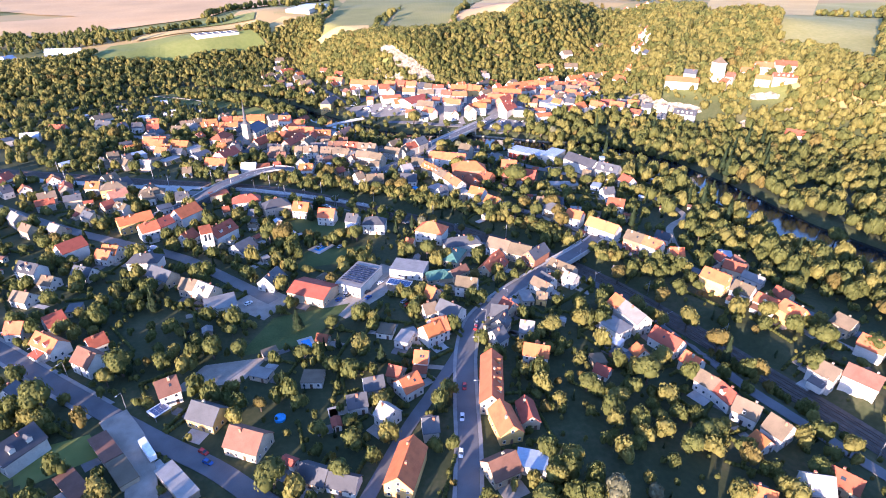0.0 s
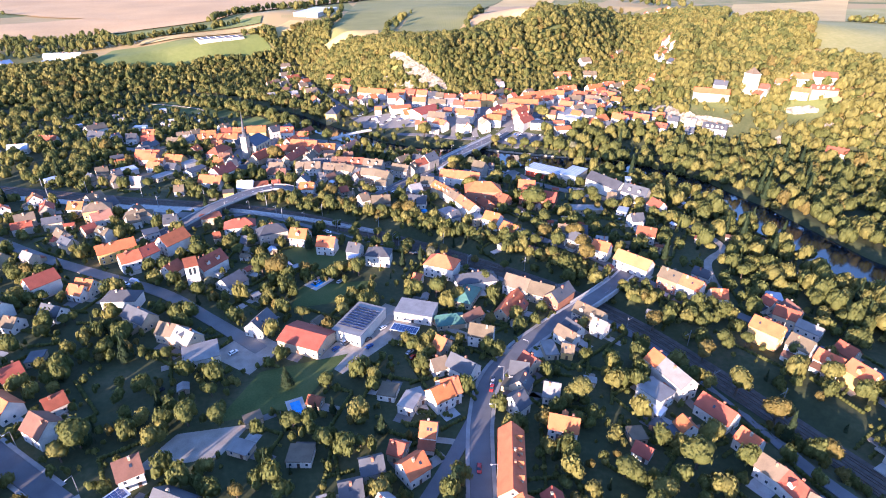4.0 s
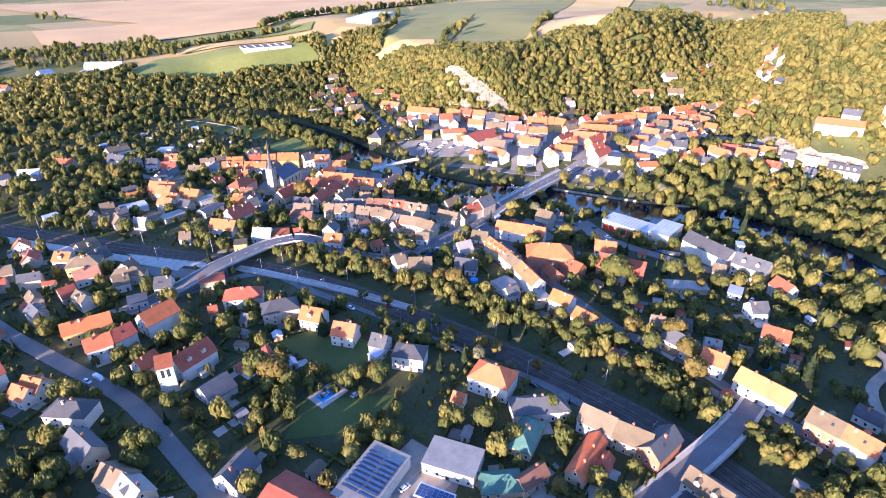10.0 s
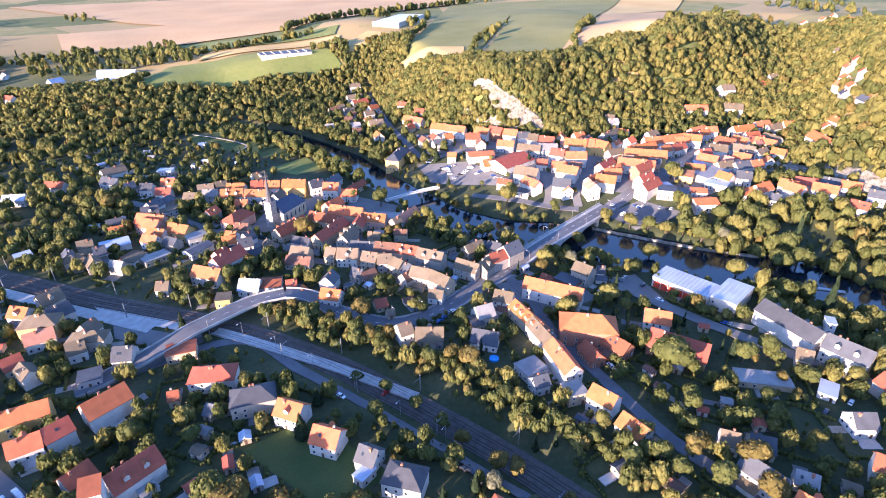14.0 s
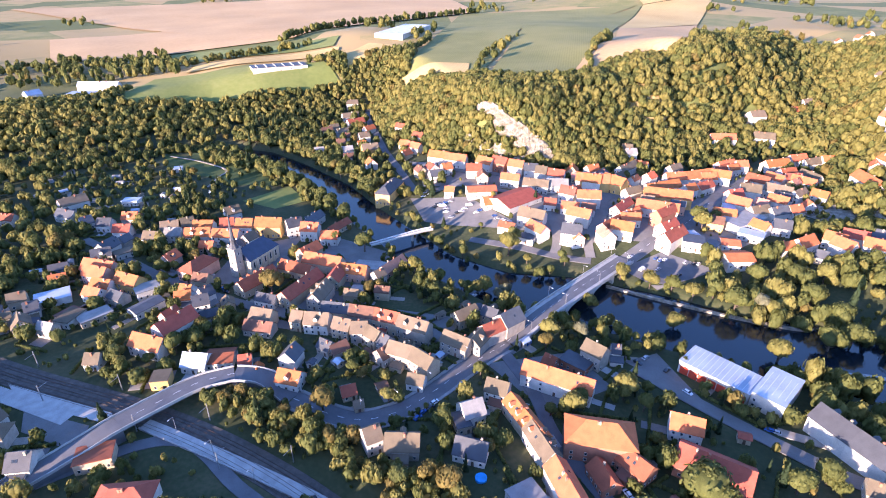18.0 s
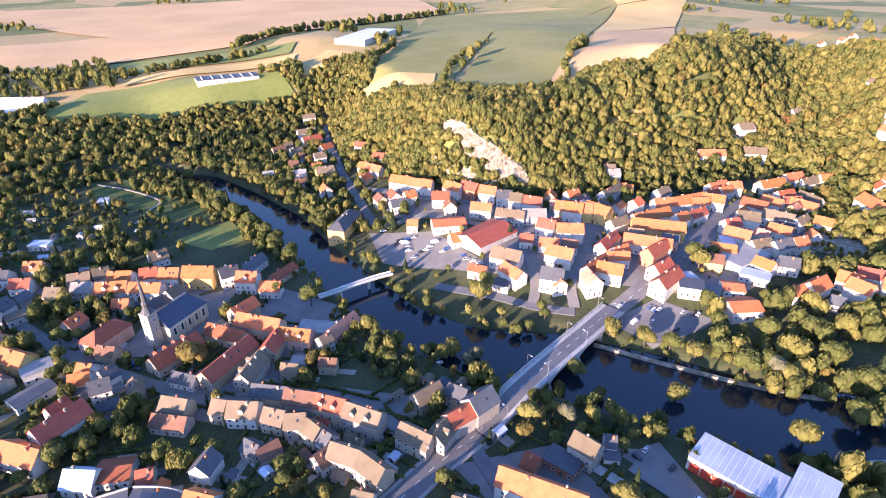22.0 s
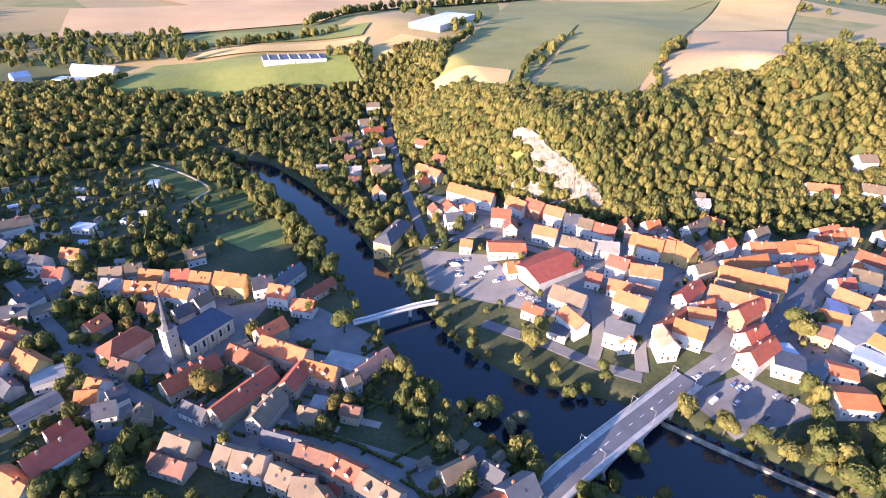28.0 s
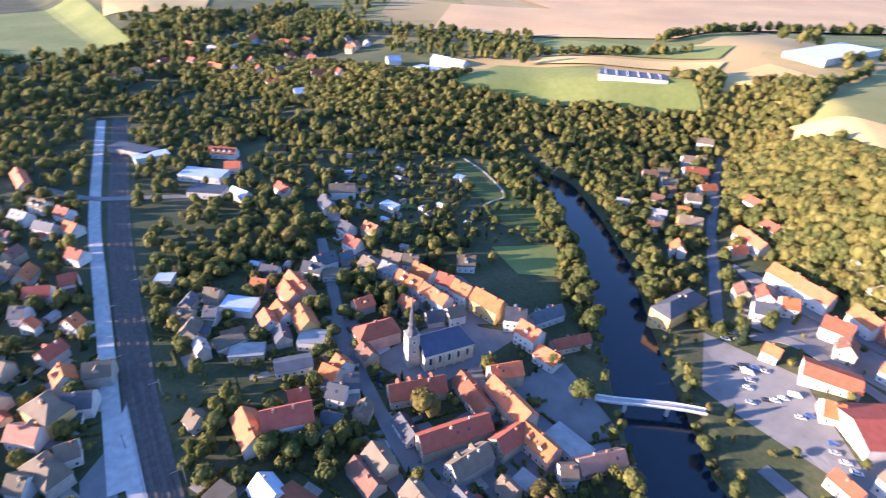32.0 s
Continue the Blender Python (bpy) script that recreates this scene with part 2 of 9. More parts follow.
def height(x, y):
    """Height of the land at x, y (arrays)."""
    x, y = np.asarray(x, float), np.asarray(y, float)
    d, s, _ = seg_dist(x, y, FOOT)
    up = np.where(s > 0, d, -d)
    num = den = 0.0
    for hx, hy, hz in HEIGHTS:
        w = 1 / ((x - hx) ** 2 + (y - hy) ** 2 + 900.0)
        num, den = num + w * hz, den + w
    steep = 75 - 44 * np.exp(-((x + 60) ** 2 + (y - 735) ** 2) / 60.0**2) - 25 * np.exp(-((x - 245) ** 2 + (y - 585) ** 2) / 60.0**2)
    z = num / den * smooth01(up / steep * 0.92 + 0.02)
    for line, top, wide in ((NORTH_ROAD, 56.0, 28.0), (EAST_VALLEY, 62.0, 80.0)):
        dd, _, run = seg_dist(x, y, line)
        total = sum(math.dist(a, b) for a, b in zip(line[:-1], line[1:]))
        floor = 3 + (top - 3) * smooth01(run / total) ** 1.3
        z = np.where(z > floor, floor + (z - floor) * smooth01((dd - 6) / wide), z)
    # the old town climbs gently to the foot of the slopes
    rd, rs, rr = seg_dist(x, y, RIVER)
    half = river_half(rr)
    gentle = np.where(up < 0, 6.0 * np.exp(up / 45.0) * (y > 560), 6.0 * (y > 560)) * smooth01((y - 560) / 80)
    town = (9.5 - 3.5 * smooth01(up / 70)) * smooth01((rd - 24) / 66) * (rs > 0) * smooth01((y - 540) / 60)
    east = smooth01((x + 190) / 70) * smooth01((260 - x) / 40)
    z = z + gentle * (1 - east) + np.maximum(town, gentle) * east
    # gullies in the wooded hill
    for line, deep in GULLIES:
        gd, _, _ = seg_dist(x, y, line)
        z = z - deep * np.exp(-(gd / 13.0) ** 2) * smooth01(up / 50)
    bed = smooth01((half + 7 - rd) / 9)
    z = z * (1 - bed) - 6.5 * bed
    # railway cutting
    cd, _, cr = seg_dist(x, y, RAIL)
    z = z - 4.5 * smooth01((16 - cd) / 6) * smooth01((cr - 480) / 130)
    z = z + 0.5 * np.sin(x / 37.0) * np.sin(y / 29.0) * smooth01(up / 50)
    return z


RAIL = [(-620, 482), (-424, 440), (-340, 425), (-280, 416), (-234, 409), (-160, 401), (-96, 386), (-36, 362), (12, 336), (60, 304), (92, 272), (119, 233), (143, 195), (170, 150), (215, 60), (260, -60)]


def axis(lo, hi, fine_lo, fine_hi, fine, grow):
    """Grid lines, close together in the middle and wider towards the rim."""
    mid = list(np.arange(fine_lo, fine_hi + 0.1, fine))
    step, v, low = fine, fine_lo, []
    while v > lo:
        step *= grow
        v -= step
        low.append(v)
    step, v, high = fine, fine_hi, []
    while v < hi:
        step *= grow
        v += step
        high.append(v)
    return np.array(low[::-1] + mid + high)


gx, gy = axis(-3200, 3200, -330, 320, 4.0, 1.07), axis(-500, 4300, 60, 1240, 4.0, 1.06)
GX, GY = np.meshgrid(gx, gy)
GZ = height(GX, GY)
nx, ny = len(gx), len(gy)
idx = np.arange(nx * ny).reshape(ny, nx)
quads = np.concatenate([np.stack([idx[:-1, :-1], idx[:-1, 1:], idx[1:, 1:]], -1).reshape(-1, 3), np.stack([idx[:-1, :-1], idx[1:, 1:], idx[1:, :-1]], -1).reshape(-1, 3)])
ground = new("ground", from_data("ground", np.stack([GX, GY, GZ], -1).reshape(-1, 3), quads.tolist(), M["ground"], True))
tagged(ground, "grassy valley floor and hillsides with dry and green patches", "ground", kind="structure")


def hz(x, y):
    """Height of the ground mesh at one place."""
    i = int(min(max(np.searchsorted(gx, x) - 1, 0), nx - 2))
    j = int(min(max(np.searchsorted(gy, y) - 1, 0), ny - 2))
    u, v = (x - gx[i]) / (gx[i + 1] - gx[i]), (y - gy[j]) / (gy[j + 1] - gy[j])
    if u >= v:
        return float(GZ[j, i] + (GZ[j, i + 1] - GZ[j, i]) * u + (GZ[j + 1, i + 1] - GZ[j, i + 1]) * v)
    return float(GZ[j, i] + (GZ[j + 1, i + 1] - GZ[j + 1, i]) * u + (GZ[j + 1, i] - GZ[j, i]) * v)


def smooth_line(points, step):
    """Catmull-Rom through the points, sampled every step metres."""
    pts = [Vector((*p, 0)[:3]) for p in points]
    pts = [2 * pts[0] - pts[1]] + pts + [2 * pts[-1] - pts[-2]]
    out = []
    for a, b, c, d in zip(pts[:-3], pts[1:-2], pts[2:-1], pts[3:]):
        n = max(1, round((c - b).length / step))
        for i in range(n):
            t = i / n
            out.append(0.5 * (2 * b + (c - a) * t + (2 * a - 5 * b + 4 * c - d) * t**2 + (3 * b - a - 3 * c + d) * t**3))
    return out + [pts[-2]]


LAYERS = []


def ribbon(name, points, width, mat, lift=0.12, step=4.0, z=None, offset=0.0, thick=0.35, cols=2):
    """A strip along a line, draped on the land, with a real edge."""
    line = smooth_line(points, step)
    verts, faces = [], []
    k = cols + 1
    for i, p in enumerate(line):
        d = (line[min(i + 1, len(line) - 1)] - line[max(i - 1, 0)]).normalized()
        n = Vector((-d.y, d.x, 0))
        for j in range(k):
            q = p + n * (offset + width * (j / cols - 0.5))
            zz = (hz(q.x, q.y) if z is None else z(i / (len(line) - 1))) + lift
            verts.append((q.x, q.y, zz))
    top = len(verts)
    verts += [(x, y, h - thick) for x, y, h in verts]
    for i in range(len(line) - 1):
        for j in range(cols):
            a = i * k + j
            faces.append((a, a + k, a + k + 1, a + 1)[::-1])
        for j in (0, cols):
            a = i * k + j
            q = (a, a + k, a + k + top, a + top)
            faces.append(q if j == 0 else q[::-1])
    return new(name, from_data(name, verts, faces, mat))


def patch(name, corners, mat, lift=0.2, step=6.0, label="", category="field"):
    """A four-cornered sheet draped on the land."""
    a, b, c, d = [Vector((*p, 0)) for p in corners]
    n = max(1, round(max((b - a).length, (c - d).length) / step))
    m = max(1, round(max((d - a).length, (c - b).length) / step))
    n, m = min(n, 130), min(m, 130)
    verts = []
    for j in range(m + 1):
        for i in range(n + 1):
            u, v = i / n, j / m
            p = (a * (1 - u) + b * u) * (1 - v) + (d * (1 - u) + c * u) * v
            verts.append([p.x, p.y, 0])
    arr = np.array(verts)
    LAYERS.append(name)
    arr[:, 2] = [hz(px, py) + lift - 0.012 * len(LAYERS) % 0.1 for px, py in arr[:, :2]]
    faces = [(j * (n + 1) + i, j * (n + 1) + i + 1, (j + 1) * (n + 1) + i + 1, (j + 1) * (n + 1) + i) for j in range(m) for i in range(n)]
    ob = new(name, from_data(name, arr.tolist(), faces, mat))
    OPEN.append([tuple(p) for p in corners])
    return tagged(ob, label, category, kind="structure")


# water surface
wl = smooth_line(RIVER, 10)
wv, wf = [], []
for i, p in enumerate(wl):
    d = (wl[min(i + 1, len(wl) - 1)] - wl[max(i - 1, 0)]).normalized()
    for s in (-34, 34):
        wv.append((p.x - d.y * s, p.y + d.x * s, -3.6))
wf = [(2 * i, 2 * i + 2, 2 * i + 3, 2 * i + 1)[::-1] for i in range(len(wl) - 1)]
water = tagged(new("river_water", from_data("river_water", wv, wf, M["water"])), "dark still river water reflecting the sky", "river", kind="structure")

# ---- roads, railway, fields ----
ABUTMENT = from_data("abutment", [(x, y, z) for z in (-6.0, -0.9) for x, y in ((-1.2, -5), (1.2, -5), (1.2, 5), (-1.2, 5))], [(0, 3, 2, 1), (4, 5, 6, 7), (0, 1, 5, 4), (1, 2, 6, 5), (2, 3, 7, 6), (3, 0, 4, 7)], M["concrete"])
CLEAR, OPEN = [], []


def road(points, width, label, mat="asphalt", lift=0.15, **kw):
    CLEAR.append((points, width / 2))
    return tagged(ribbon("road", points, width, M[mat], lift + 0.017 * len(CLEAR), **kw), label, "road", kind="structure")


RAIL_BRIDGE = [(48, 266), (64, 280.5), (79, 295), (91, 308), (101, 321)]
road(RAIL_BRIDGE, 7.5, "grey asphalt roadway on the bridge over the railway cutting", lift=0.3, z=lambda t: 0.25 + 0.5 * math.sin(math.pi * t), thick=1.3)
for o in (-4.3, 4.3):
    tagged(ribbon("pavement", RAIL_BRIDGE, 1.3, M["concrete"], 0.55, z=lambda t: 0.25 + 0.5 * math.sin(math.pi * t), offset=o, thick=1.4, cols=1), "narrow pale kerb path on the railway bridge", "pavement", kind="structure")
    tagged(ribbon("parapet", RAIL_BRIDGE[1:4], 0.35, M["concrete"], 1.75, z=lambda t: 0.6, offset=o * 1.2, thick=2.8, cols=1), "pale concrete parapet of the railway bridge", "parapet", kind="structure")
for bx, by in ((66, 282), (90, 306)):
    ob = new("abutment", ABUTMENT)
    ob.matrix_world = pose(bx, by, 0, 0, 0, 44)
    tagged(ob, "concrete abutment carrying the railway bridge", "abutment", kind="structure")
MAIN = [(-108, 424), (-90, 419), (-74, 419), (-60, 428), (-49, 443), (-36.5, 464), (-22, 484)]
road(MAIN, 9.0, "grey asphalt main road curving past gardens")
def ramp(a, b, power=1.0):
    return lambda t: a + (b - a) * smooth_t(t) ** power


def smooth_t(t):
    return t * t * (3 - 2 * t)


OVER_A, OVER_B, OVER_C = [(-108, 424), (-123, 430), (-137, 427)], [(-137, 427), (-149, 418), (-158, 404), (-166, 390)], [(-166, 390), (-176, 372), (-196, 345)]
for pts, z, th in ((OVER_A, ramp(0.3, 5.8), 6.5), (OVER_B, lambda t: 5.8, 1.1), (OVER_C, ramp(5.8, 0.3), 6.5)):
    road(pts, 9.5, "asphalt road ramp of the rail overpass" if th > 2 else "asphalt deck of the rail overpass", lift=0.25, z=z, thick=th)
    for o in (-4.9, 4.9):
        tagged(ribbon("parapet", pts, 0.35, M["concrete"], 1.15, z=z, offset=o, thick=1.3, cols=1), "pale concrete parapet of the rail overpass", "parapet", kind="structure")
BRIDGE = [(-22, 484), (0.5, 521.5), (27, 562), (40, 582)]
bridge_z = lambda t: 0.5 + 2.1 * smooth_t(min(1.0, t * 3.5)) + 0.6 * t
road(BRIDGE, 8.0, "grey asphalt roadway on the river bridge", lift=0.2, z=bridge_z, thick=0.5)
for o in (-5.2, 5.2):
    tagged(ribbon("pavement", BRIDGE, 2.4, M["concrete"], 0.34, z=bridge_z, offset=o, thick=1.0, cols=1), "pale concrete footway on the river bridge", "pavement", kind="structure")
    tagged(ribbon("parapet", BRIDGE, 0.3, M["concrete"], 1.35, z=bridge_z, offset=o * 1.24, thick=1.9, cols=1), "low concrete parapet of the river bridge", "parapet", kind="structure")
road([(40, 580), (57.5, 600), (81.1, 628.2), (107.1, 675.9), (128.5, 711.5)], 10, "asphalt main street through the old town")
road([(19.9, 577.7), (-2, 579.7), (-28.8, 585.9), (-59.9, 591.4)], 6, "asphalt riverside street")
road([(50, 268), (29, 245), (16, 225), (11, 202), (10, 173), (10, 143), (8, 100), (6, 60)], 7.5, "asphalt residential street")
road([(14, 216), (0, 182), (-13, 154), (-25, 122), (-36, 95)], 5, "narrow asphalt lane")
road([(-260, 232), (-201, 199), (-162, 177), (-128, 159), (-105, 147), (-80, 135), (-62, 124), (-30, 104)], 7.5, "asphalt road on the edge of the village")
road([(-320, 360), (-250, 325), (-201, 305), (-156, 287), (-121, 264), (-88, 241)], 7, "light dusty village street", "paving")
road([(-196, 345), (-147, 391), (-105, 377), (-59, 358), (-18, 339), (20, 320), (60, 290), (88, 266), (110, 228), (126, 184), (140, 160), (160, 128), (190, 80)], 5.5, "asphalt road beside the railway")
road([(95, 322), (80, 341), (51, 365), (24, 400), (4, 427), (-7, 452), (-24, 478)], 6, "narrow street between the terraces")
road([(95, 322), (118, 300), (142, 281), (190, 230), (250, 150)], 6, "asphalt street along the eastern terrace")
road([(-620, 466), (-431, 427), (-340, 413), (-283, 405), (-193, 392)], 7, "pale paved road along the station tracks", "concrete")
road([(-480, 405), (-448, 428), (-423, 472), (-396, 520)], 6, "asphalt lane over the level crossing", "paving", 0.4)
for pts, half in (([(50, 268), (29, 245), (16, 225), (11, 202), (10, 173), (10, 143), (8, 100), (6, 60)], 4.6), ([(-260, 232), (-201, 199), (-162, 177), (-134, 162)], 4.6), (MAIN, 5.4)):
    for o in (-half, half):
        tagged(ribbon("pavement", pts, 1.5, M["paving_light"], 0.42, offset=o, thick=0.6, cols=1), "pale grey paved footway beside the street", "pavement", kind="structure")
road(NORTH_ROAD, 6, "asphalt road climbing out of the valley")
for pts, w, l in (
        ([(-313, 533), (-243, 506), (-205, 490), (-188, 484)], 6, "cobbled grey street west of the church"),
        ([(-194, 491), (-145, 482), (-127, 484), (-110, 492), (-86, 492), (-60, 484), (-38, 468)], 6, "narrow grey street through the western old town"),
        ([(-145, 483), (-144, 510), (-152, 526), (-169, 537), (-190, 554), (-212, 553), (-253, 549), (-289, 544)], 7, "paved street round the church square"),
        ([(19.8, 581), (18.1, 602.4), (28.1, 632), (32.1, 664.2), (59.9, 683.9), (106.7, 704.5)], 6, "paved old town lane"),
        ([(-20.4, 632.6), (-7.1, 617.3), (-2.2, 596.9), (-3, 582.1)], 6, "paved old town lane by the market hall"),
        ([(-102.3, 659.9), (-80.4, 669.3), (-26.3, 657.4), (8.2, 660), (32.2, 670.5)], 6, "paved old town street"),
        ([(32.1, 664.2), (-2.2, 678.1), (-49.9, 696.2), (-96.4, 699.8), (-139.8, 715.3)], 6, "paved street under the cliff"),
        ([(142, 281), (150, 330), (169, 356), (150, 400), (120, 440), (92, 450)], 4.5, "gravel lane by the allotments"),
        ([(38, 478), (60, 462), (84, 446), (112, 430), (140, 420)], 7, "grey yard road behind the fire station"),
        ([(-54, 243), (-37, 262), (-22, 280), (-5, 262), (25, 243)], 5, "light gravel drive between the workshops"),
        ([(-128, 159), (-111, 142), (-98, 120), (-90, 95)], 10, "pale gravel yard lane")):
    road(pts, w, l, "gravel" if "gravel" in l else "paving")
for q in ([(-112, 668), (-30, 668), (-20, 700), (-130, 716)], [(-36, 612), (24, 596), (36, 676), (-30, 672)], [(22, 602), (58, 600), (112, 690), (30, 684)], [(32, 684), (112, 692), (150, 740), (40, 728)],
          [(62, 600), (100, 590), (170, 660), (116, 694)], [(-20, 672), (40, 676), (44, 728), (-24, 706)], [(116, 694), (172, 664), (188, 740), (150, 742)]):
    patch("old_town_paving", q, M["paving"], 0.16, label="grey cobbled ground between the old town houses", category="paving")
    OPEN.pop()
for q in ([(-165, 470), (-60, 470), (-50, 500), (-160, 500)], [(-245, 490), (-195, 478), (-190, 500), (-235, 512)], [(-290, 536), (-205, 540), (-180, 575), (-230, 580)], [(-150, 500), (-110, 500), (-100, 560), (-150, 575)]):
    patch("west_town_paving", q, M["paving"], 0.16, label="grey paved ground between the western town houses", category="paving")
    OPEN.pop()
patch("plaza", [(-205, 545), (-200, 500), (-168, 508), (-172, 572)], M["paving"], 0.3, label="grey paved church square", category="square")
patch("courtyard", [(-30, 466), (0, 440), (28, 462), (10, 484)], M["paving"], 0.2, label="grey paved school yard", category="yard")
patch("yard", [(34, 482), (52, 470), (66, 462), (50, 492)], M["paving"], 0.22, label="pale paved fire station yard", category="yard")
patch("yard", [(-62, 236), (-48, 226), (-14, 270), (-36, 282)], M["gravel"], 0.2, label="sunlit gravel yard of the workshops", category="yard")
patch("yard", [(-112, 172), (-84, 180), (-78, 196), (-104, 190)], M["gravel"], 0.2, label="bare gravel building plot", category="yard")
patch("yard", [(-110, 236), (-88, 224), (-78, 244), (-98, 256)], M["gravel"], 0.2, label="gravel yard before the garages", category="yard")
patch("lawn", [(-245, 617), (-213, 609), (-196, 628), (-223, 654)], M["meadow_light"], 0.25, label="bright green lawn by the river", category="lawn")
patch("lawn", [(-347, 666), (-284, 654), (-296, 681), (-380, 706)], M["lawn"], 0.25, label="green meadow strip among the orchards", category="lawn")
patch("lawn", [(-92, 196), (-62, 205), (-48, 240), (-84, 226)], M["lawn"], 0.2, label="mown green lawn behind the houses", category="lawn")
patch("lawn", [(-110, 330), (-70, 312), (-50, 330), (-92, 350)], M["lawn"], 0.2, label="dark green lawn between the villas", category="lawn")
patch("lawn", [(-84, 275), (-50, 285), (-46, 305), (-84, 296)], M["lawn"], 0.2, label="lawn round the swimming pool", category="lawn")
patch("lawn", [(-232, 640), (-252, 668), (-278, 690), (-262, 655)], M["lawn"], 0.25, label="grassy park meadow beside the river", category="lawn")
patch("lawn", [(-361, 710), (-308, 713), (-233, 656), (-271, 645)], M["lawn"], 0.3, label="open grass between the orchards", category="lawn")
OPEN.pop()
patch("garden_plot", [(-158, 138), (-132, 150), (-122, 140), (-146, 122)], M["meadow_light"], 0.3, 4.0, "sunlit grass plot with vegetable beds", "garden plot")
for k in range(3):
    patch("garden_plot", [(-149 + 4 * k, 128 - 2.4 * k), (-146.6 + 4 * k, 129.6 - 2.4 * k), (-143 + 4 * k, 124.6 - 2.4 * k), (-145.4 + 4 * k, 123 - 2.4 * k)], M["garden"], 0.55, 4.0, "brown framed vegetable bed in the grass", "garden bed")
bed = random.Random(61)
for k in range(26):
    cx, cy = -446 + 21 * (k % 9) + bed.uniform(-3, 3), 660 - 8.6 * (k % 9) - 17 * (k // 9) + bed.uniform(-3, 3)
    a, b, t = bed.uniform(4, 7), bed.uniform(4, 7), radians(52 + bed.uniform(-6, 6))
    c, s = math.cos(t), math.sin(t)
    patch("garden_plot", [(cx + u * a * c - v * b * s, cy + u * a * s + v * b * c) for u, v in ((-1, -1), (1, -1), (1, 1), (-1, 1))], M[bed.choice(("garden", "lawn", "lawn", "meadow_light", "gravel"))], 0.28, 4.0,
          "small allotment plot of grass and beds", "garden plot")
    OPEN.pop()
road([(-365, 695), (-330, 690), (-295, 676), (-292, 659), (-287, 635)], 1.7, "pale gravel footpath through the river meadow", "gravel", 0.45)
patch("construction_strip", [(-236, 404), (-178, 399), (-172, 393), (-222, 396)], M["concrete"], 0.5, label="pale concrete slab of the new platform", category="platform")
patch("construction_strip", [(-216, 393), (-182, 391), (-176, 378), (-206, 382)], M["paving"], 0.3, label="grey paved building site by the railway", category="yard")
STRIP_LINE = [(-160.4, 397.0), (-127.1, 390.6), (-95.5, 384.6), (-73.8, 379.7), (-52.2, 374.0)]
tagged(ribbon("construction_strip", STRIP_LINE, 5.0, M["concrete"], 0.45), "pale concrete strip beside the tracks", "platform", kind="structure")
tagged(ribbon("construction_strip", STRIP_LINE, 0.5, M["concrete"], 1.1, offset=-3.2, thick=1.2, cols=1), "low white edge wall of the building site", "wall", kind="structure")
tagged(ribbon("railway_bed", RAIL, 13, M["ballast"], 0.25), "dark ballast bed of a double-track railway", "railway", kind="structure")
patch("parking_lot", [(-117.9, 649.8), (-97, 612), (-21.6, 603.3), (-71.9, 649.2)], M["paving"], 0.25, label="grey asphalt parking lot by the river", category="parking lot")
patch("parking_lot", [(36.8, 573), (58, 556), (93.8, 578.6), (63.5, 591.8)], M["asphalt"], 0.25, label="dusty bluish car yard by the river bank", category="parking lot")
patch("field", [(-471, 754), (-273, 902), (-305, 927), (-482, 840)], M['meadow_light'], 1.6, 8.0, 'bright green mown meadow on the plateau')
patch("field", [(-459, 866), (-304, 966), (-314, 1003), (-467, 904)], M['stubble'], 1.6, 8.0, 'golden stubble strip above the meadow')
patch("field", [(-273, 924), (-223, 1008), (-277, 1019), (-293, 960)], M['stubble'], 1.6, 8.0, 'brown harvested field by the road')
patch("field", [(-191, 888), (-94, 815), (-84, 1161), (-201, 1127)], M['maize'], 1.3, 7.0, 'green maize field between hedges')
patch("field", [(-201, 1120), (-78, 1157), (113, 1538), (-235, 1459)], M['maize'], 1.2, 9.0, 'upper maize field towards the skyline')
patch("field", [(-206, 911), (-114, 885), (-104, 813), (-185, 879)], M['stubble'], 2.1, 6.0, 'golden stubble field at the wood edge')
patch("field", [(-84, 809), (-5, 833), (122, 1531), (-81, 1192)], M['maize'], 1.6, 8.0, 'wide green maize field with drill rows')
patch("field", [(-3, 825), (22, 834), (58, 1050), (9, 939)], M['stubble_pink'], 1.6, 8.0, 'pale harvested field above the wood')
patch("field", [(46, 1039), (157, 1120), (184, 1265), (59, 1161)], M['stubble_pink'], 1.6, 8.0, 'pale stubble field on the hill')
patch("field", [(19, 862), (112, 903), (163, 1148), (45, 1050)], M['stubble_pink'], 1.5, 8.0, 'pale mown strip along the upper wood edge')
patch("field", [(56, 1157), (187, 1279), (280, 1666), (127, 1541)], M['stubble'], 1.6, 8.0, 'sunlit stubble field near the skyline')
patch("field", [(-708, 920), (-425, 1091), (-420, 1492), (-876, 1091)], M['stubble_pink'], 1.6, 8.0, 'huge bare reddish field far away')
patch("field", [(-510, 911), (-325, 1010), (-337, 1062), (-569, 992)], M['meadow_light'], 1.4, 9.0, 'green grass strip with hedges below the bare field')
patch("field", [(367, 876), (589, 960), (881, 1428), (587, 1341)], M['stubble'], 1.6, 9.0, 'sunlit straw-coloured pasture above the castle hill')
patch("field", [(418, 735), (455, 610), (700, 950), (540, 990)], M['dry_pasture'], 1.2, 7.0, 'sunny yellow-green pasture on the castle hillside')
patch("field", [(560, 1000), (690, 960), (900, 1230), (620, 1255)], M['dry_pasture'], 1.4, 9.0, 'sunny yellow-green pasture on the upper hillside')
patch("field", [(-1250, 330), (-900, 400), (-905, 560), (-1300, 560)], M['meadow_light'], 1.2, 12.0, 'wide green field beyond the railway')
patch("field", [(-1500, 640), (-1080, 560), (-990, 680), (-1500, 900)], M['stubble'], 1.2, 12.0, 'golden stubble field on the western rise')
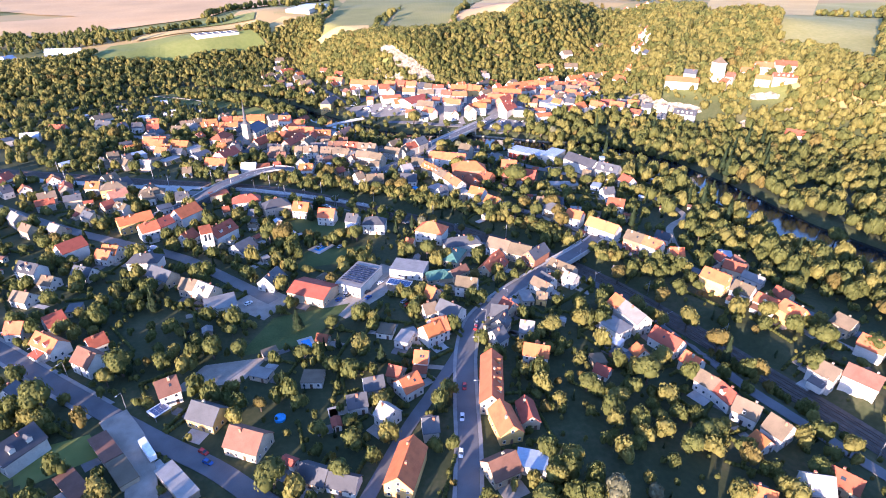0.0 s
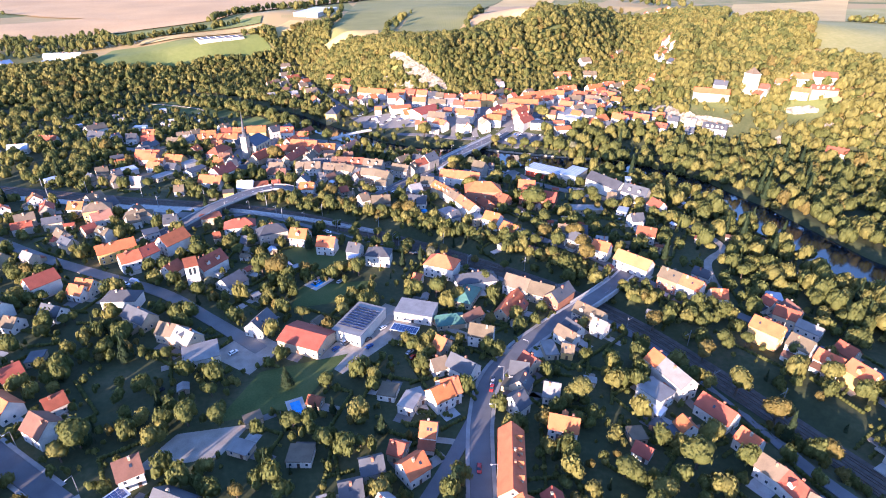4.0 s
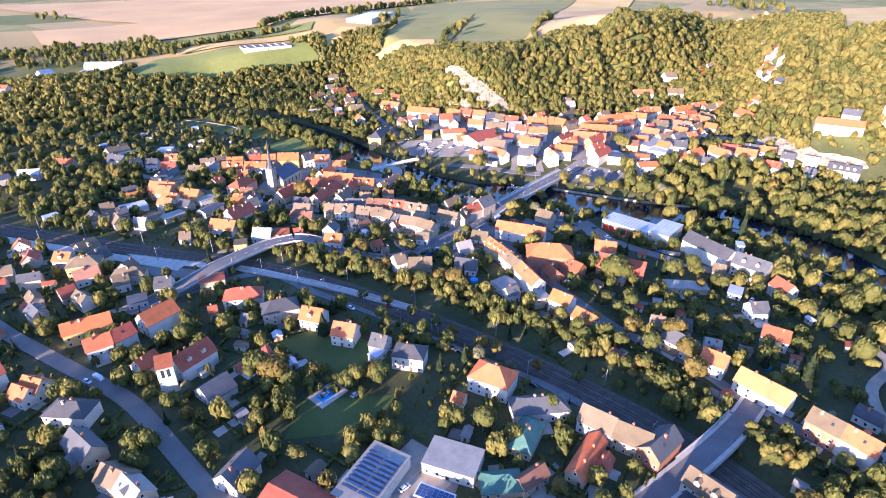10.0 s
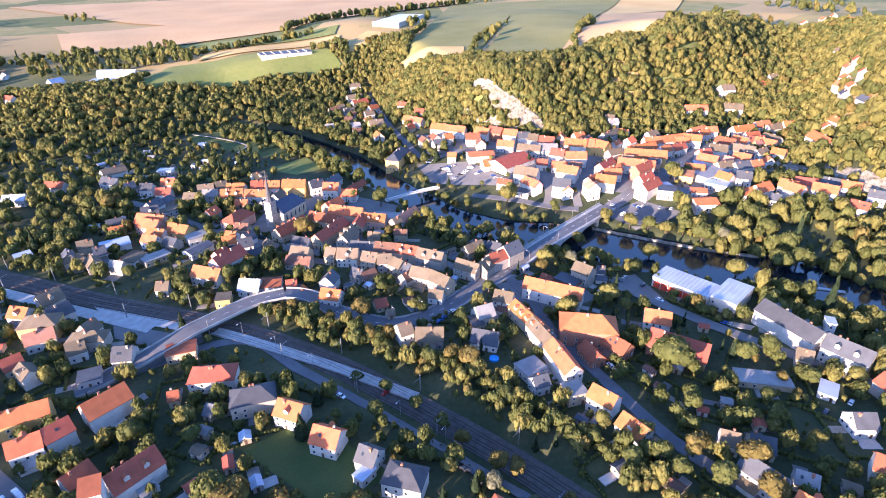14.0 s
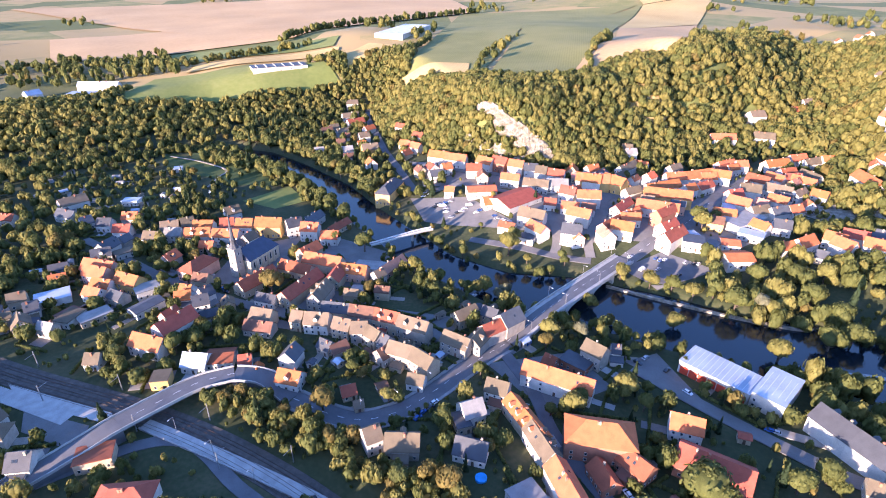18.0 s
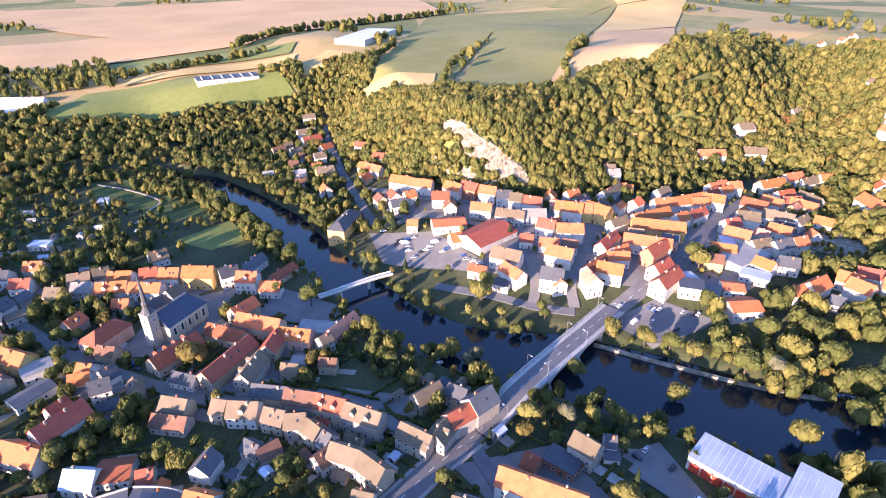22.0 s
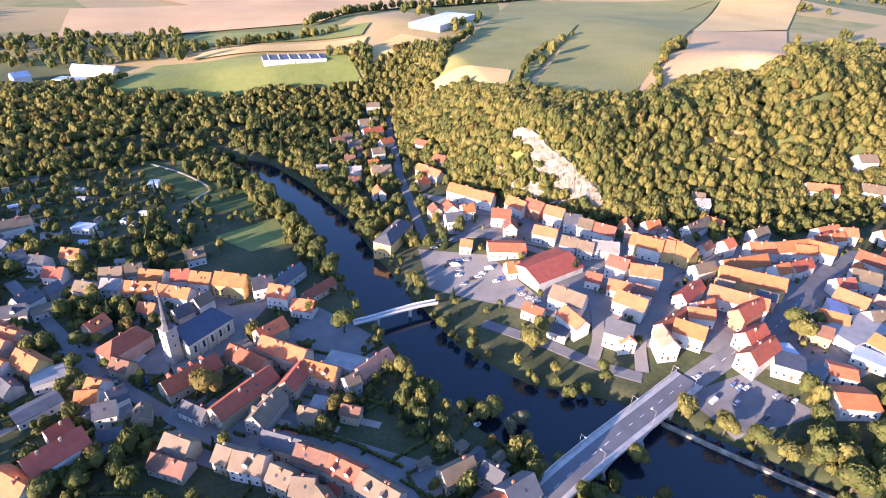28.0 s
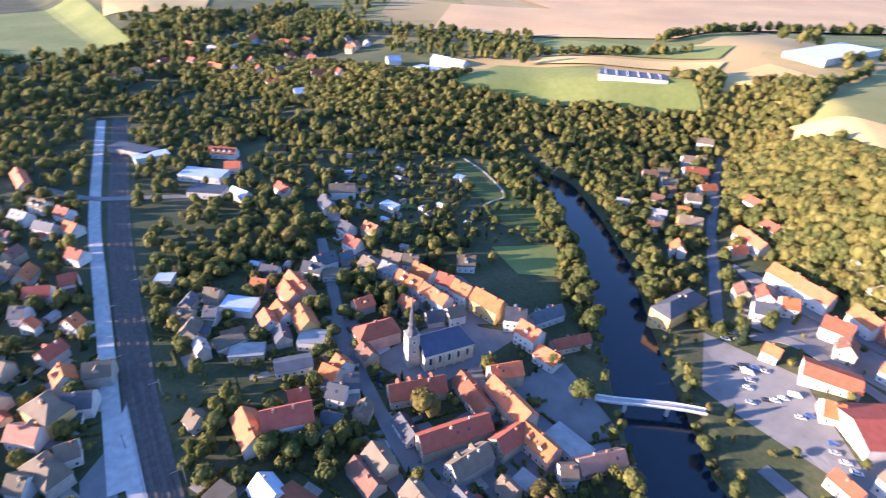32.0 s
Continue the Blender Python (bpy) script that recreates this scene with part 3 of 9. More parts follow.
patch("field", [(-500, 1100), (-205, 1500), (-420, 2100), (-1400, 1500)], M['stubble_pink'], 1.8, 16.0, 'bare reddish field running to the skyline')
patch("field", [(127, 1545), (290, 1680), (560, 2300), (60, 2300)], M['stubble'], 1.8, 16.0, 'pale stubble field on the far rise')

# ---- houses ----
def tint(name, col, **kw):
    k = lambda f: tuple(min(1, c * f) for c in col)
    return material(name, [k(0.78), col, k(1.18)], **kw)


ROOF = {
    "o": tint("orange_roof_tiles", (0.44, 0.125, 0.045), rough=0.8, scale=0.35, fine=3, obj=0.22, bump=0.4),
    "r": tint("red_brown_roof_tiles", (0.28, 0.075, 0.04), rough=0.8, scale=0.35, fine=3, obj=0.2, bump=0.4),
    "b": tint("brown_roof_tiles", (0.15, 0.075, 0.05), rough=0.8, scale=0.35, fine=3, obj=0.2, bump=0.4),
    "d": tint("dark_slate_roof", (0.065, 0.07, 0.08), rough=0.6, scale=0.3, fine=3, obj=0.25, bump=0.3),
    "g": tint("grey_fibre_roof", (0.22, 0.215, 0.205), rough=0.8, scale=0.3, fine=3, obj=0.2, bump=0.3),
    "t": tint("weathered_tan_roof_tiles", (0.135, 0.105, 0.07), rough=0.85, scale=0.25, fine=2.5, obj=0.2, bump=0.4),
    "l": tint("pale_metal_roof", (0.36, 0.41, 0.48), rough=0.5, scale=0.12, fine=1.5, obj=0.12, bump=0.05),
    "p": tint("pink_roof_tiles", (0.42, 0.19, 0.125), rough=0.8, scale=0.3, fine=3, obj=0.15, bump=0.3),
    "T": tint("green_roof_felt", (0.05, 0.13, 0.11), rough=0.7, scale=0.4, fine=3, bump=0.2),
    "T2": tint("sun_bleached_roof_tiles", (0.42, 0.18, 0.075), rough=0.85, scale=0.15, fine=2, obj=0.1, bump=0.3),
    "w": tint("white_roof_sheet", (0.58, 0.58, 0.57), rough=0.6, scale=0.2, fine=2, bump=0.1),
}
WALL = {
    "w": tint("white_render", (0.52, 0.485, 0.43), rough=0.9, scale=0.25, fine=2, obj=0.1, bump=0.1),
    "c": tint("cream_render", (0.40, 0.32, 0.22), rough=0.9, scale=0.25, fine=2, obj=0.2, bump=0.1),
    "y": tint("ochre_render", (0.52, 0.33, 0.12), rough=0.9, scale=0.25, fine=2, obj=0.12, bump=0.1),
    "p": tint("pink_render", (0.52, 0.31, 0.235), rough=0.9, scale=0.25, fine=2, obj=0.1, bump=0.1),
    "k": tint("red_brick_wall", (0.33, 0.14, 0.085), rough=0.9, scale=0.5, fine=5, obj=0.1, bump=0.3),
    "s": tint("grey_stone_wall", (0.33, 0.29, 0.24), rough=0.9, scale=0.5, fine=4, obj=0.15, bump=0.3),
}
ROOF_WORDS = {"o": "orange tiled", "r": "red-brown tiled", "b": "dark brown tiled", "d": "dark slate", "g": "grey", "t": "weathered tan tiled", "l": "pale metal",
              "p": "pink tiled", "T": "green felt", "T2": "sun-bleached tiled", "w": "white sheet"}
WALL_WORDS = {"w": "white rendered", "c": "cream rendered", "y": "ochre rendered", "p": "pink rendered", "k": "red brick", "s": "grey stone"}
M["glass"] = tint("window_glass", (0.03, 0.04, 0.05), rough=0.12, scale=1, fine=5, bump=0.0, spec=0.6)
M["frame"] = tint("white_window_frame", (0.62, 0.60, 0.57), rough=0.7, scale=1, fine=5, bump=0.0)
M["door"] = tint("dark_wooden_door", (0.10, 0.06, 0.04), rough=0.6, scale=1, fine=6, obj=0.4)
M["brick"] = WALL["k"]
# dark cells with a sky reflection painted in as a brighter blue base colour
M["solar"] = tint("solar_cells_sky_tinted", (0.035, 0.06, 0.14), rough=0.2, scale=0.6, fine=4, bump=0.0, spec=0.6, wave=(0.5, "X", 0.0, 0.1))


def boxes(items):
    """Verts and faces of axis-aligned boxes (x0, y0, z0, x1, y1, z1)."""
    v, f = [], []
    for x0, y0, z0, x1, y1, z1 in items:
        b = len(v)
        v += [(x0, y0, z0), (x1, y0, z0), (x1, y1, z0), (x0, y1, z0), (x0, y0, z1), (x1, y0, z1), (x1, y1, z1), (x0, y1, z1)]
        f += [(b, b + 3, b + 2, b + 1), (b + 4, b + 5, b + 6, b + 7), (b, b + 1, b + 5, b + 4), (b + 1, b + 2, b + 6, b + 5), (b + 2, b + 3, b + 7, b + 6), (b + 3, b, b + 4, b + 7)]
    return v, f


def child(name, mesh, parent, m=None, label=""):
    ob = new(name, mesh)
    ob.parent = parent
    if m is not None:
        ob.matrix_local = m
    return tagged(ob, label)


def window_mesh(w, h):
    """A window in the plane y = 0 that looks along -y: a raised frame round a dark pane set back in it."""
    t, v = 0.1, []
    for m, y in ((0.0, 0.03), (0.0, -0.07), (t, -0.07), (t, -0.015)):
        v += [(-w / 2 + m, y, m), (w / 2 - m, y, m), (w / 2 - m, y, h - m), (-w / 2 + m, y, h - m)]
    f = [(k + i, k + (i + 1) % 4, k + 4 + (i + 1) % 4, k + 4 + i) for k in (0, 4, 8) for i in range(4)] + [(12, 13, 14, 15)]
    me = from_data("window", v, f, [M["frame"], M["glass"]])
    me.polygons[12].material_index = 1
    return me


WINDOW, WINDOW_WIDE = window_mesh(1.15, 1.5), window_mesh(2.0, 1.4)
DOOR = from_data("door", *boxes([(-0.55, -0.06, -0.15, 0.55, 0.02, 2.1)]), M["door"])
SKYLIGHT = from_data("skylight", *boxes([(-0.45, -0.6, 0, 0.45, 0.6, 0.09)]), M["glass"])
CHIMNEY_V = boxes([(-0.4, -0.4, -2.2, 0.4, 0.4, 1.0)])
CHIMNEY = {k: from_data("chimney", *CHIMNEY_V, m) for k, m in (("k", WALL["k"]), ("c", WALL["c"]))}
PLACED = []
SPECIAL = {}


def two_tone(name, wall, roof, v, f, tops):
    """Small built-on piece with walls and a roof of its own; the faces from tops on are roof."""
    key = (name, wall, roof)
    if key not in SPECIAL:
        me = from_data(name, v, f, [WALL[wall], ROOF[roof]])
        for p in me.polygons[tops:]:
            p.material_index = 1
        SPECIAL[key] = me
    return SPECIAL[key]


def dormer_mesh(wall, roof):
    v = [(-0.95, -1.1, -0.6), (0.95, -1.1, -0.6), (0.95, -1.1, 1.15), (-0.95, -1.1, 1.15), (0, -1.1, 1.85), (-0.95, 1.6, -0.6), (0.95, 1.6, -0.6), (0.95, 1.6, 1.15), (-0.95, 1.6, 1.15), (0, 1.6, 1.85),
         (-1.2, -1.35, 1.0), (0, -1.35, 1.95), (1.2, -1.35, 1.0), (-1.2, 1.7, 1.0), (0, 1.7, 1.95), (1.2, 1.7, 1.0), (-0.5, -1.13, 0.1), (0.5, -1.13, 0.1), (0.5, -1.13, 1.05), (-0.5, -1.13, 1.05)]
    f = [(0, 1, 2, 4, 3), (1, 6, 7, 2), (5, 0, 3, 8), (10, 11, 14, 13), (11, 12, 15, 14)]
    return two_tone("dormer", wall, roof, v, f, 3)


def annex_mesh(wall, roof):
    v = [(-3, 0.05, -1), (3, 0.05, -1), (3, -3.6, -1), (-3, -3.6, -1), (-3, 0.05, 3.5), (3, 0.05, 3.5), (3, -3.6, 2.5), (-3, -3.6, 2.5),
         (-3.25, 0.05, 3.72), (3.25, 0.05, 3.72), (3.25, -3.95, 2.62), (-3.25, -3.95, 2.62), (-3.25, 0.05, 3.52), (3.25, 0.05, 3.52), (3.25, -3.95, 2.42), (-3.25, -3.95, 2.42)]
    f = [(3, 2, 6, 7), (2, 1, 5, 6), (0, 3, 7, 4), (8, 11, 10, 9), (12, 13, 14, 15), (11, 15, 14, 10), (9, 10, 14, 13), (8, 12, 15, 11)]
    return two_tone("annex", wall, roof, v, f, 3)


def house(x, y, rot, L, W, E, tan, roof, wall, kind="G", windows=12, group=""):
    """A house with its long side along rot degrees: walls, roof, chimney, door and windows as parts."""
    rnd = random.Random(int(x * 31 + y * 17))
    c, s = math.cos(radians(rot)), math.sin(radians(rot))
    corners = [(x + c * a * L / 2 - s * b * W / 2, y + s * a * L / 2 + c * b * W / 2) for a in (-1, 1) for b in (-1, 1)]
    z = sum(hz(*p) for p in corners) / 4
    drop = z - min(hz(*p) for p in corners) + 0.6
    name = "house" if E > 3.4 else "shed"
    if kind in "FL" and E > 3.4:
        name = "flat_building" if kind == "F" else "hall"
    elif E > 3.4:
        name = "terraced_house" if L > 1.9 * W else "town_house" if y > 590 else "cottage" if L * W < 75 else "house"
    root = new(name)
    root.matrix_world = pose(x, y, z, 0, 0, rot)
    words = {"G": "gable roof", "H": "hipped roof", "F": "flat roof", "L": "low-pitched roof"}[kind]
    size = "long" if L > 1.9 * W else ("small" if L * W < 75 else "square" if L < 1.2 * W else "tall" if E > 7.5 else "detached")
    tagged(root, f"{size} {WALL_WORDS[wall]} {name.replace('_', ' ')} with a {ROOF_WORDS[roof]} {words}", name.replace("_", " "), group or "houses of the town")
    l, w = L / 2, W / 2
    R = w * tan
    o, th = 0.4, 0.22
    if kind in "GL":
        v = [(-l, -w, -drop), (l, -w, -drop), (l, w, -drop), (-l, w, -drop), (-l, -w, E), (l, -w, E), (l, w, E), (-l, w, E), (-l, 0, E + R), (l, 0, E + R)]
        f = [(0, 3, 2, 1), (0, 1, 5, 4), (2, 3, 7, 6), (1, 2, 6, 9, 5), (3, 0, 4, 8, 7)]
        child("wall", from_data("wall", v, f, WALL[wall]), root)
        v = []
        for a in (-l - o, l + o):
            for q in (0.02, 0.02 + th):
                v += [(a, -w - o, E - o * tan + q), (a, 0, E + R + q), (a, w + o, E - o * tan + q)]
        f = [(3, 9, 10, 4), (4, 10, 11, 5), (0, 1, 7, 6), (1, 2, 8, 7), (0, 6, 9, 3), (2, 5, 11, 8), (0, 3, 4, 1), (1, 4, 5, 2), (6, 7, 10, 9), (7, 8, 11, 10)]
        roof_ob = child("roof", from_data("roof", v, f, ROOF[roof]), root)
    elif kind == "H":
        v, f = boxes([(-l, -w, -drop, l, w, E)])
        child("wall", from_data("wall", v, f, WALL[wall]), root)
        k = max(0.3, l - w)
        v = [(-l - o, -w - o, E - 0.1), (l + o, -w - o, E - 0.1), (l + o, w + o, E - 0.1), (-l - o, w + o, E - 0.1),
             (-l - o, -w - o, E + 0.12), (l + o, -w - o, E + 0.12), (l + o, w + o, E + 0.12), (-l - o, w + o, E + 0.12), (-k, 0, E + R + 0.12), (k, 0, E + R + 0.12)]
        f = [(0, 3, 2, 1), (0, 1, 5, 4), (1, 2, 6, 5), (2, 3, 7, 6), (3, 0, 4, 7), (4, 5, 9, 8), (5, 6, 9), (6, 7, 8, 9), (7, 4, 8)]
        roof_ob = child("roof", from_data("roof", v, f, ROOF[roof]), root)
    else:
        v, f = boxes([(-l, -w, -drop, l, w, E)])
        child("wall", from_data("wall", v, f, WALL[wall]), root)
        v, f = boxes([(-l - 0.25, -w - 0.25, E, l + 0.25, w + 0.25, E + 0.3)])
        roof_ob = child("roof", from_data("roof", v, f, ROOF[roof]), root)
    # chimney and skylights
    if kind in "GH" and E > 3.6:
        for i in range(1 if L < 16 else 2):
            a = rnd.uniform(-0.3, 0.3) * L if kind == "G" else rnd.uniform(-0.1, 0.1) * L
            child("chimney", CHIMNEY["k" if rnd.random() < 0.7 else "c"], root, pose(a, rnd.choice((-0.9, 0.9)), E + R - 0.3))
        if tan > 0.5 and kind == "G" and rnd.random() < 0.45 and y < 600:
            for i in range(rnd.choice((1, 2))):
                b = rnd.choice((-1, 1))
                child("skylight", SKYLIGHT, roof_ob, pose(rnd.uniform(-0.32, 0.32) * L, b * w * 0.5, E + R * 0.5 + 0.24, -b * math.degrees(math.atan(tan))))
    if kind == "G" and tan > 0.6 and E > 4.0 and L > 9.5 and y < 600 and rnd.random() < 0.42:
        k = 1 if L < 13 else 2 if L < 20 else 4
        b = rnd.choice((-1, 1))
        for i in range(k):
            child("dormer", dormer_mesh(wall, roof), roof_ob, pose(((i + 0.5) / k - 0.5) * L * 0.8, b * w * 0.58, E + R * 0.42, 0, 0, 0 if b < 0 else 180))
    if kind in "GH" and E > 4.0 and y < 540 and L < 19 and rnd.random() < 0.4:
        b = rnd.choice((-1, 1))
        child("annex", annex_mesh(wall, rnd.choice("tgdrb")), root, pose(rnd.uniform(-0.15, 0.15) * L, b * w, 0, 0, 0, 0 if b < 0 else 180), "low lean-to annex")
    # windows on the sides that are seen, one by one
    storeys = max(1, int(E / 2.7))
    left = windows if E > 3.0 else 2
    sides = []
    for ang, half, run in ((0, w, L), (90, l, W), (180, w, L), (270, l, W)):
        n = radians(rot + ang)
        out = (math.sin(n), -math.cos(n))
        if out[1] < 0.35:
            sides.append((out[1], ang, half, run))
    sides.sort()
    first = True
    for oy, ang, half, run in sides:
        m = pose(0, 0, 0, 0, 0, ang)
        cols = max(1, min(5, int(run / 2.9)))
        for st in range(storeys):
            for i in range(cols):
                if left <= 0:
                    break
                a = (i - (cols - 1) / 2) * run / cols
                if first and st == 0 and i == cols // 2:
                    child("door", DOOR, root, m @ pose(a, -half - 0.01, 0.15))
                    first = False
                    continue
                child("window", WINDOW, root, m @ pose(a, -half - 0.01, 0.95 + 2.75 * st))
                left -= 1
        if kind == "G" and run == W and R > 2.8 and left > 0:
            child("window", WINDOW, root, m @ pose(0, -half - 0.01, E + 0.5))
            left -= 1
    PLACED.append((x, y, max(L, W) * 0.55 + 1.5, c, s, l, w))
    return root


HALLS = []
house(22.4, 682.3, 0, 21.9, 11.0, 8.0, 0.90, 'o', 'y', 'G', 3)
house(37.3, 681.8, 145, 18.0, 11.0, 8.0, 0.90, 'o', 'y', 'G', 3)
house(20.8, 712.3, 37, 10.8, 9.0, 6.0, 0.90, 'o', 'w', 'G', 3)
house(73.5, 661.9, 176, 32.9, 11.0, 8.0, 0.90, 'o', 'y', 'G', 3)
house(64.0, 639.8, 171, 28.1, 10.0, 7.0, 0.90, 'o', 'w', 'G', 3)
house(17.1, 647.3, 5, 16.7, 10.0, 8.0, 0.90, 'o', 'w', 'G', 3)
house(6.5, 651.3, 40, 10.0, 9.0, 9.0, 0.90, 'r', 'w', 'G', 3)
house(40.4, 638.8, 61, 21.6, 8.0, 6.0, 0.90, 'r', 'w', 'G', 3)
house(38.8, 605.0, 169, 14.4, 10.0, 7.0, 0.90, 'o', 'w', 'G', 3)
house(67.2, 610.4, 49, 15.3, 9.0, 7.0, 0.90, 'r', 'w', 'G', 3)
house(67.4, 629.5, 52, 21.1, 9.0, 8.0, 0.90, 'r', 'k', 'G', 3)
house(10.8, 617.7, 164, 16.0, 10.0, 7.0, 0.90, 'o', 'w', 'G', 3)
house(69.2, 600.1, 54, 21.7, 10.0, 7.0, 0.90, 'r', 'w', 'G', 3)
house(105.0, 585.7, 14, 16.3, 14.0, 5.0, 0.32, 'o', 'w', 'L', 6)
house(103.8, 601.0, 178, 10.8, 11.0, 4.0, 0.32, 'o', 'w', 'L', 3)
house(119.1, 635.7, 42, 30.4, 16.0, 6.0, 0.00, 'g', 'w', 'F', 3)
house(119.6, 614.8, 155, 14.9, 10.0, 5.0, 0.00, 'l', 'w', 'F', 3)
house(126.9, 624.5, 137, 11.0, 9.0, 6.0, 0.90, 'o', 'w', 'G', 3)
house(141.0, 628.6, 169, 10.5, 10.0, 6.0, 0.90, 'd', 'w', 'G', 3)
house(122.3, 661.6, 152, 15.2, 10.0, 7.0, 0.90, 'o', 'w', 'G', 3)
house(122.7, 677.9, 26, 11.0, 9.0, 7.0, 0.90, 'r', 'w', 'G', 3)
house(136.1, 688.9, 172, 13.6, 12.0, 8.0, 0.70, 't', 'w', 'G', 3)
house(121.3, 718.6, 168, 14.7, 10.0, 7.0, 0.90, 'o', 'w', 'G', 3)
house(147.9, 713.7, 150, 16.6, 10.0, 7.0, 0.90, 'r', 'w', 'G', 3)
house(84.8, 704.9, 19, 16.0, 10.0, 7.0, 0.90, 'o', 'w', 'G', 3)
house(103.4, 714.6, 32, 28.1, 10.0, 7.0, 0.90, 'o', 'w', 'G', 3)
house(72.0, 681.0, 35, 31.0, 10.0, 7.0, 0.90, 'o', 'w', 'G', 3)
house(131.7, 749.9, 37, 18.3, 9.0, 6.0, 0.90, 'o', 'w', 'G', 3)
house(144.0, 750.1, 13, 9.6, 9.0, 7.0, 0.90, 'o', 'w', 'G', 3)
house(174.6, 762.1, 29, 24.1, 10.0, 6.0, 0.90, 'o', 'w', 'G', 3)
house(196.7, 781.1, 29, 16.8, 10.0, 6.0, 0.90, 'o', 'w', 'G', 2)
house(205.8, 772.6, 32, 18.8, 9.0, 6.0, 0.90, 't', 'w', 'G', 3)
house(218.0, 775.4, 10, 9.4, 9.0, 6.0, 0.90, 'o', 'w', 'G', 3)
house(175.9, 738.2, 28, 14.7, 9.0, 7.0, 0.90, 'r', 'w', 'G', 3)
house(193.8, 738.1, 121, 18.0, 9.0, 5.0, 0.90, 't', 'w', 'G', 3)
house(163.3, 724.2, 140, 13.9, 9.0, 6.0, 0.90, 'o', 'w', 'G', 3)
house(183.3, 721.7, 142, 17.5, 9.0, 6.0, 0.90, 'o', 'w', 'G', 3)
house(158.0, 696.5, 156, 18.6, 10.0, 6.0, 0.90, 't', 'w', 'G', 3)
house(152.0, 675.1, 150, 13.2, 9.0, 6.0, 0.90, 'o', 'w', 'G', 3)
house(171.1, 693.7, 46, 14.6, 8.0, 6.0, 0.90, 't', 'w', 'G', 3)
house(185.3, 693.1, 148, 10.8, 9.0, 6.0, 0.90, 'o', 'w', 'G', 3)
house(220.1, 705.0, 100, 29.3, 11.0, 5.0, 0.90, 'o', 'w', 'G', 3)
house(132.7, 651.5, 28, 14.2, 9.0, 6.0, 0.90, 't', 'w', 'G', 3)
house(145.6, 653.1, 31, 14.0, 9.0, 6.0, 0.90, 'd', 'w', 'G', 3)
house(157.3, 658.8, 29, 10.8, 9.0, 6.0, 0.90, 'o', 'w', 'G', 3)
house(171.8, 672.8, 98, 6.8, 8.0, 5.0, 0.90, 'o', 'w', 'G', 3)
house(146.9, 605.5, 41, 15.7, 10.0, 6.0, 0.90, 'o', 'w', 'G', 3)
house(135.7, 599.8, 31, 10.8, 8.0, 5.0, 0.90, 'o', 'w', 'G', 3)
house(168.5, 604.8, 134, 12.2, 10.0, 7.0, 0.90, 'o', 'w', 'G', 3)
house(188.9, 607.8, 155, 15.5, 10.0, 7.0, 0.90, 'o', 'w', 'G', 3)
house(153.9, 594.5, 157, 6.5, 8.0, 4.0, 0.90, 'd', 'w', 'G', 3)
house(142.1, 816.3, 10, 22.9, 10.0, 6.0, 0.90, 'o', 'w', 'G', 2)
house(183.1, 834.0, 175, 18.3, 11.0, 6.0, 0.90, 't', 'w', 'G', 2)
house(49.3, 723.4, 56, 24.3, 9.0, 6.0, 0.90, 't', 'w', 'G', 3)
house(87.6, 729.4, 45, 12.9, 9.0, 6.0, 0.90, 't', 'w', 'G', 3)
house(263.2, 801.5, 124, 8.6, 9.0, 6.0, 0.90, 'o', 'w', 'G', 2)
house(46.6, 627.7, 41, 11.2, 8.0, 6.0, 0.90, 'o', 'w', 'G', 3)
house(91.7, 681.7, 41, 10.5, 9.0, 7.0, 0.90, 'o', 'w', 'G', 3)
house(-110.3, 169.5, 36, 7.8, 10.0, 6.0, 0.90, 'b', 'w', 'G', 6)
house(-89.6, 157.1, 161, 12.4, 10.0, 4.5, 0.90, 'd', 'y', 'G', 6)
house(-70.0, 144.3, 163, 13.5, 11.0, 4.5, 0.90, 'b', 'c', 'G', 6)
house(-151.4, 187.0, 154, 11.3, 10.0, 6.0, 0.90, 'b', 'w', 'G', 6)
house(-176.3, 198.6, 154, 15.2, 9.0, 5.0, 0.90, 'o', 'w', 'G', 6)
house(-197.9, 209.1, 1, 7.8, 9.0, 5.0, 0.90, 'o', 'w', 'G', 6)
house(-186.0, 216.9, 52, 8.1, 9.0, 4.0, 0.90, 'r', 'w', 'G', 6)
house(-214.2, 236.8, 166, 9.6, 8.0, 4.0, 0.90, 't', 'w', 'G', 6)
house(-210.9, 252.6, 169, 7.6, 8.0, 4.0, 0.90, 't', 'w', 'G', 6)
house(-226.6, 262.4, 163, 13.7, 9.0, 6.0, 0.90, 'd', 'w', 'G', 6)
house(-197.7, 262.6, 164, 11.7, 8.0, 4.0, 0.90, 'd', 'w', 'G', 6)
house(-149.9, 138.8, 64, 14.4, 11.0, 6.0, 0.90, 'd', 'w', 'G', 6)
house(-196.2, 281.0, 166, 9.1, 8.0, 4.5, 0.90, 'o', 'w', 'G', 6)
house(-121.3, 142.0, 138, 15.5, 6.0, 2.6, 0.00, 'b', 'c', 'F', 6)
house(-109.9, 131.7, 137, 13.7, 6.0, 2.6, 0.00, 't', 'c', 'F', 6)
house(-89.1, 127.4, 140, 18.6, 6.0, 3.0, 0.00, 'g', 'c', 'F', 6)
house(-123.4, 125.8, 143, 14.7, 6.0, 2.6, 0.00, 'b', 'c', 'F', 6)
house(-43.2, 130.9, 162, 10.2, 8.0, 3.0, 0.90, 'd', 'c', 'G', 6)
house(-32.7, 127.9, 167, 10.2, 7.0, 3.0, 0.90, 'd', 'w', 'G', 6)
house(-20.7, 157.7, 141, 7.0, 8.0, 5.0, 0.90, 'g', 'w', 'G', 6)
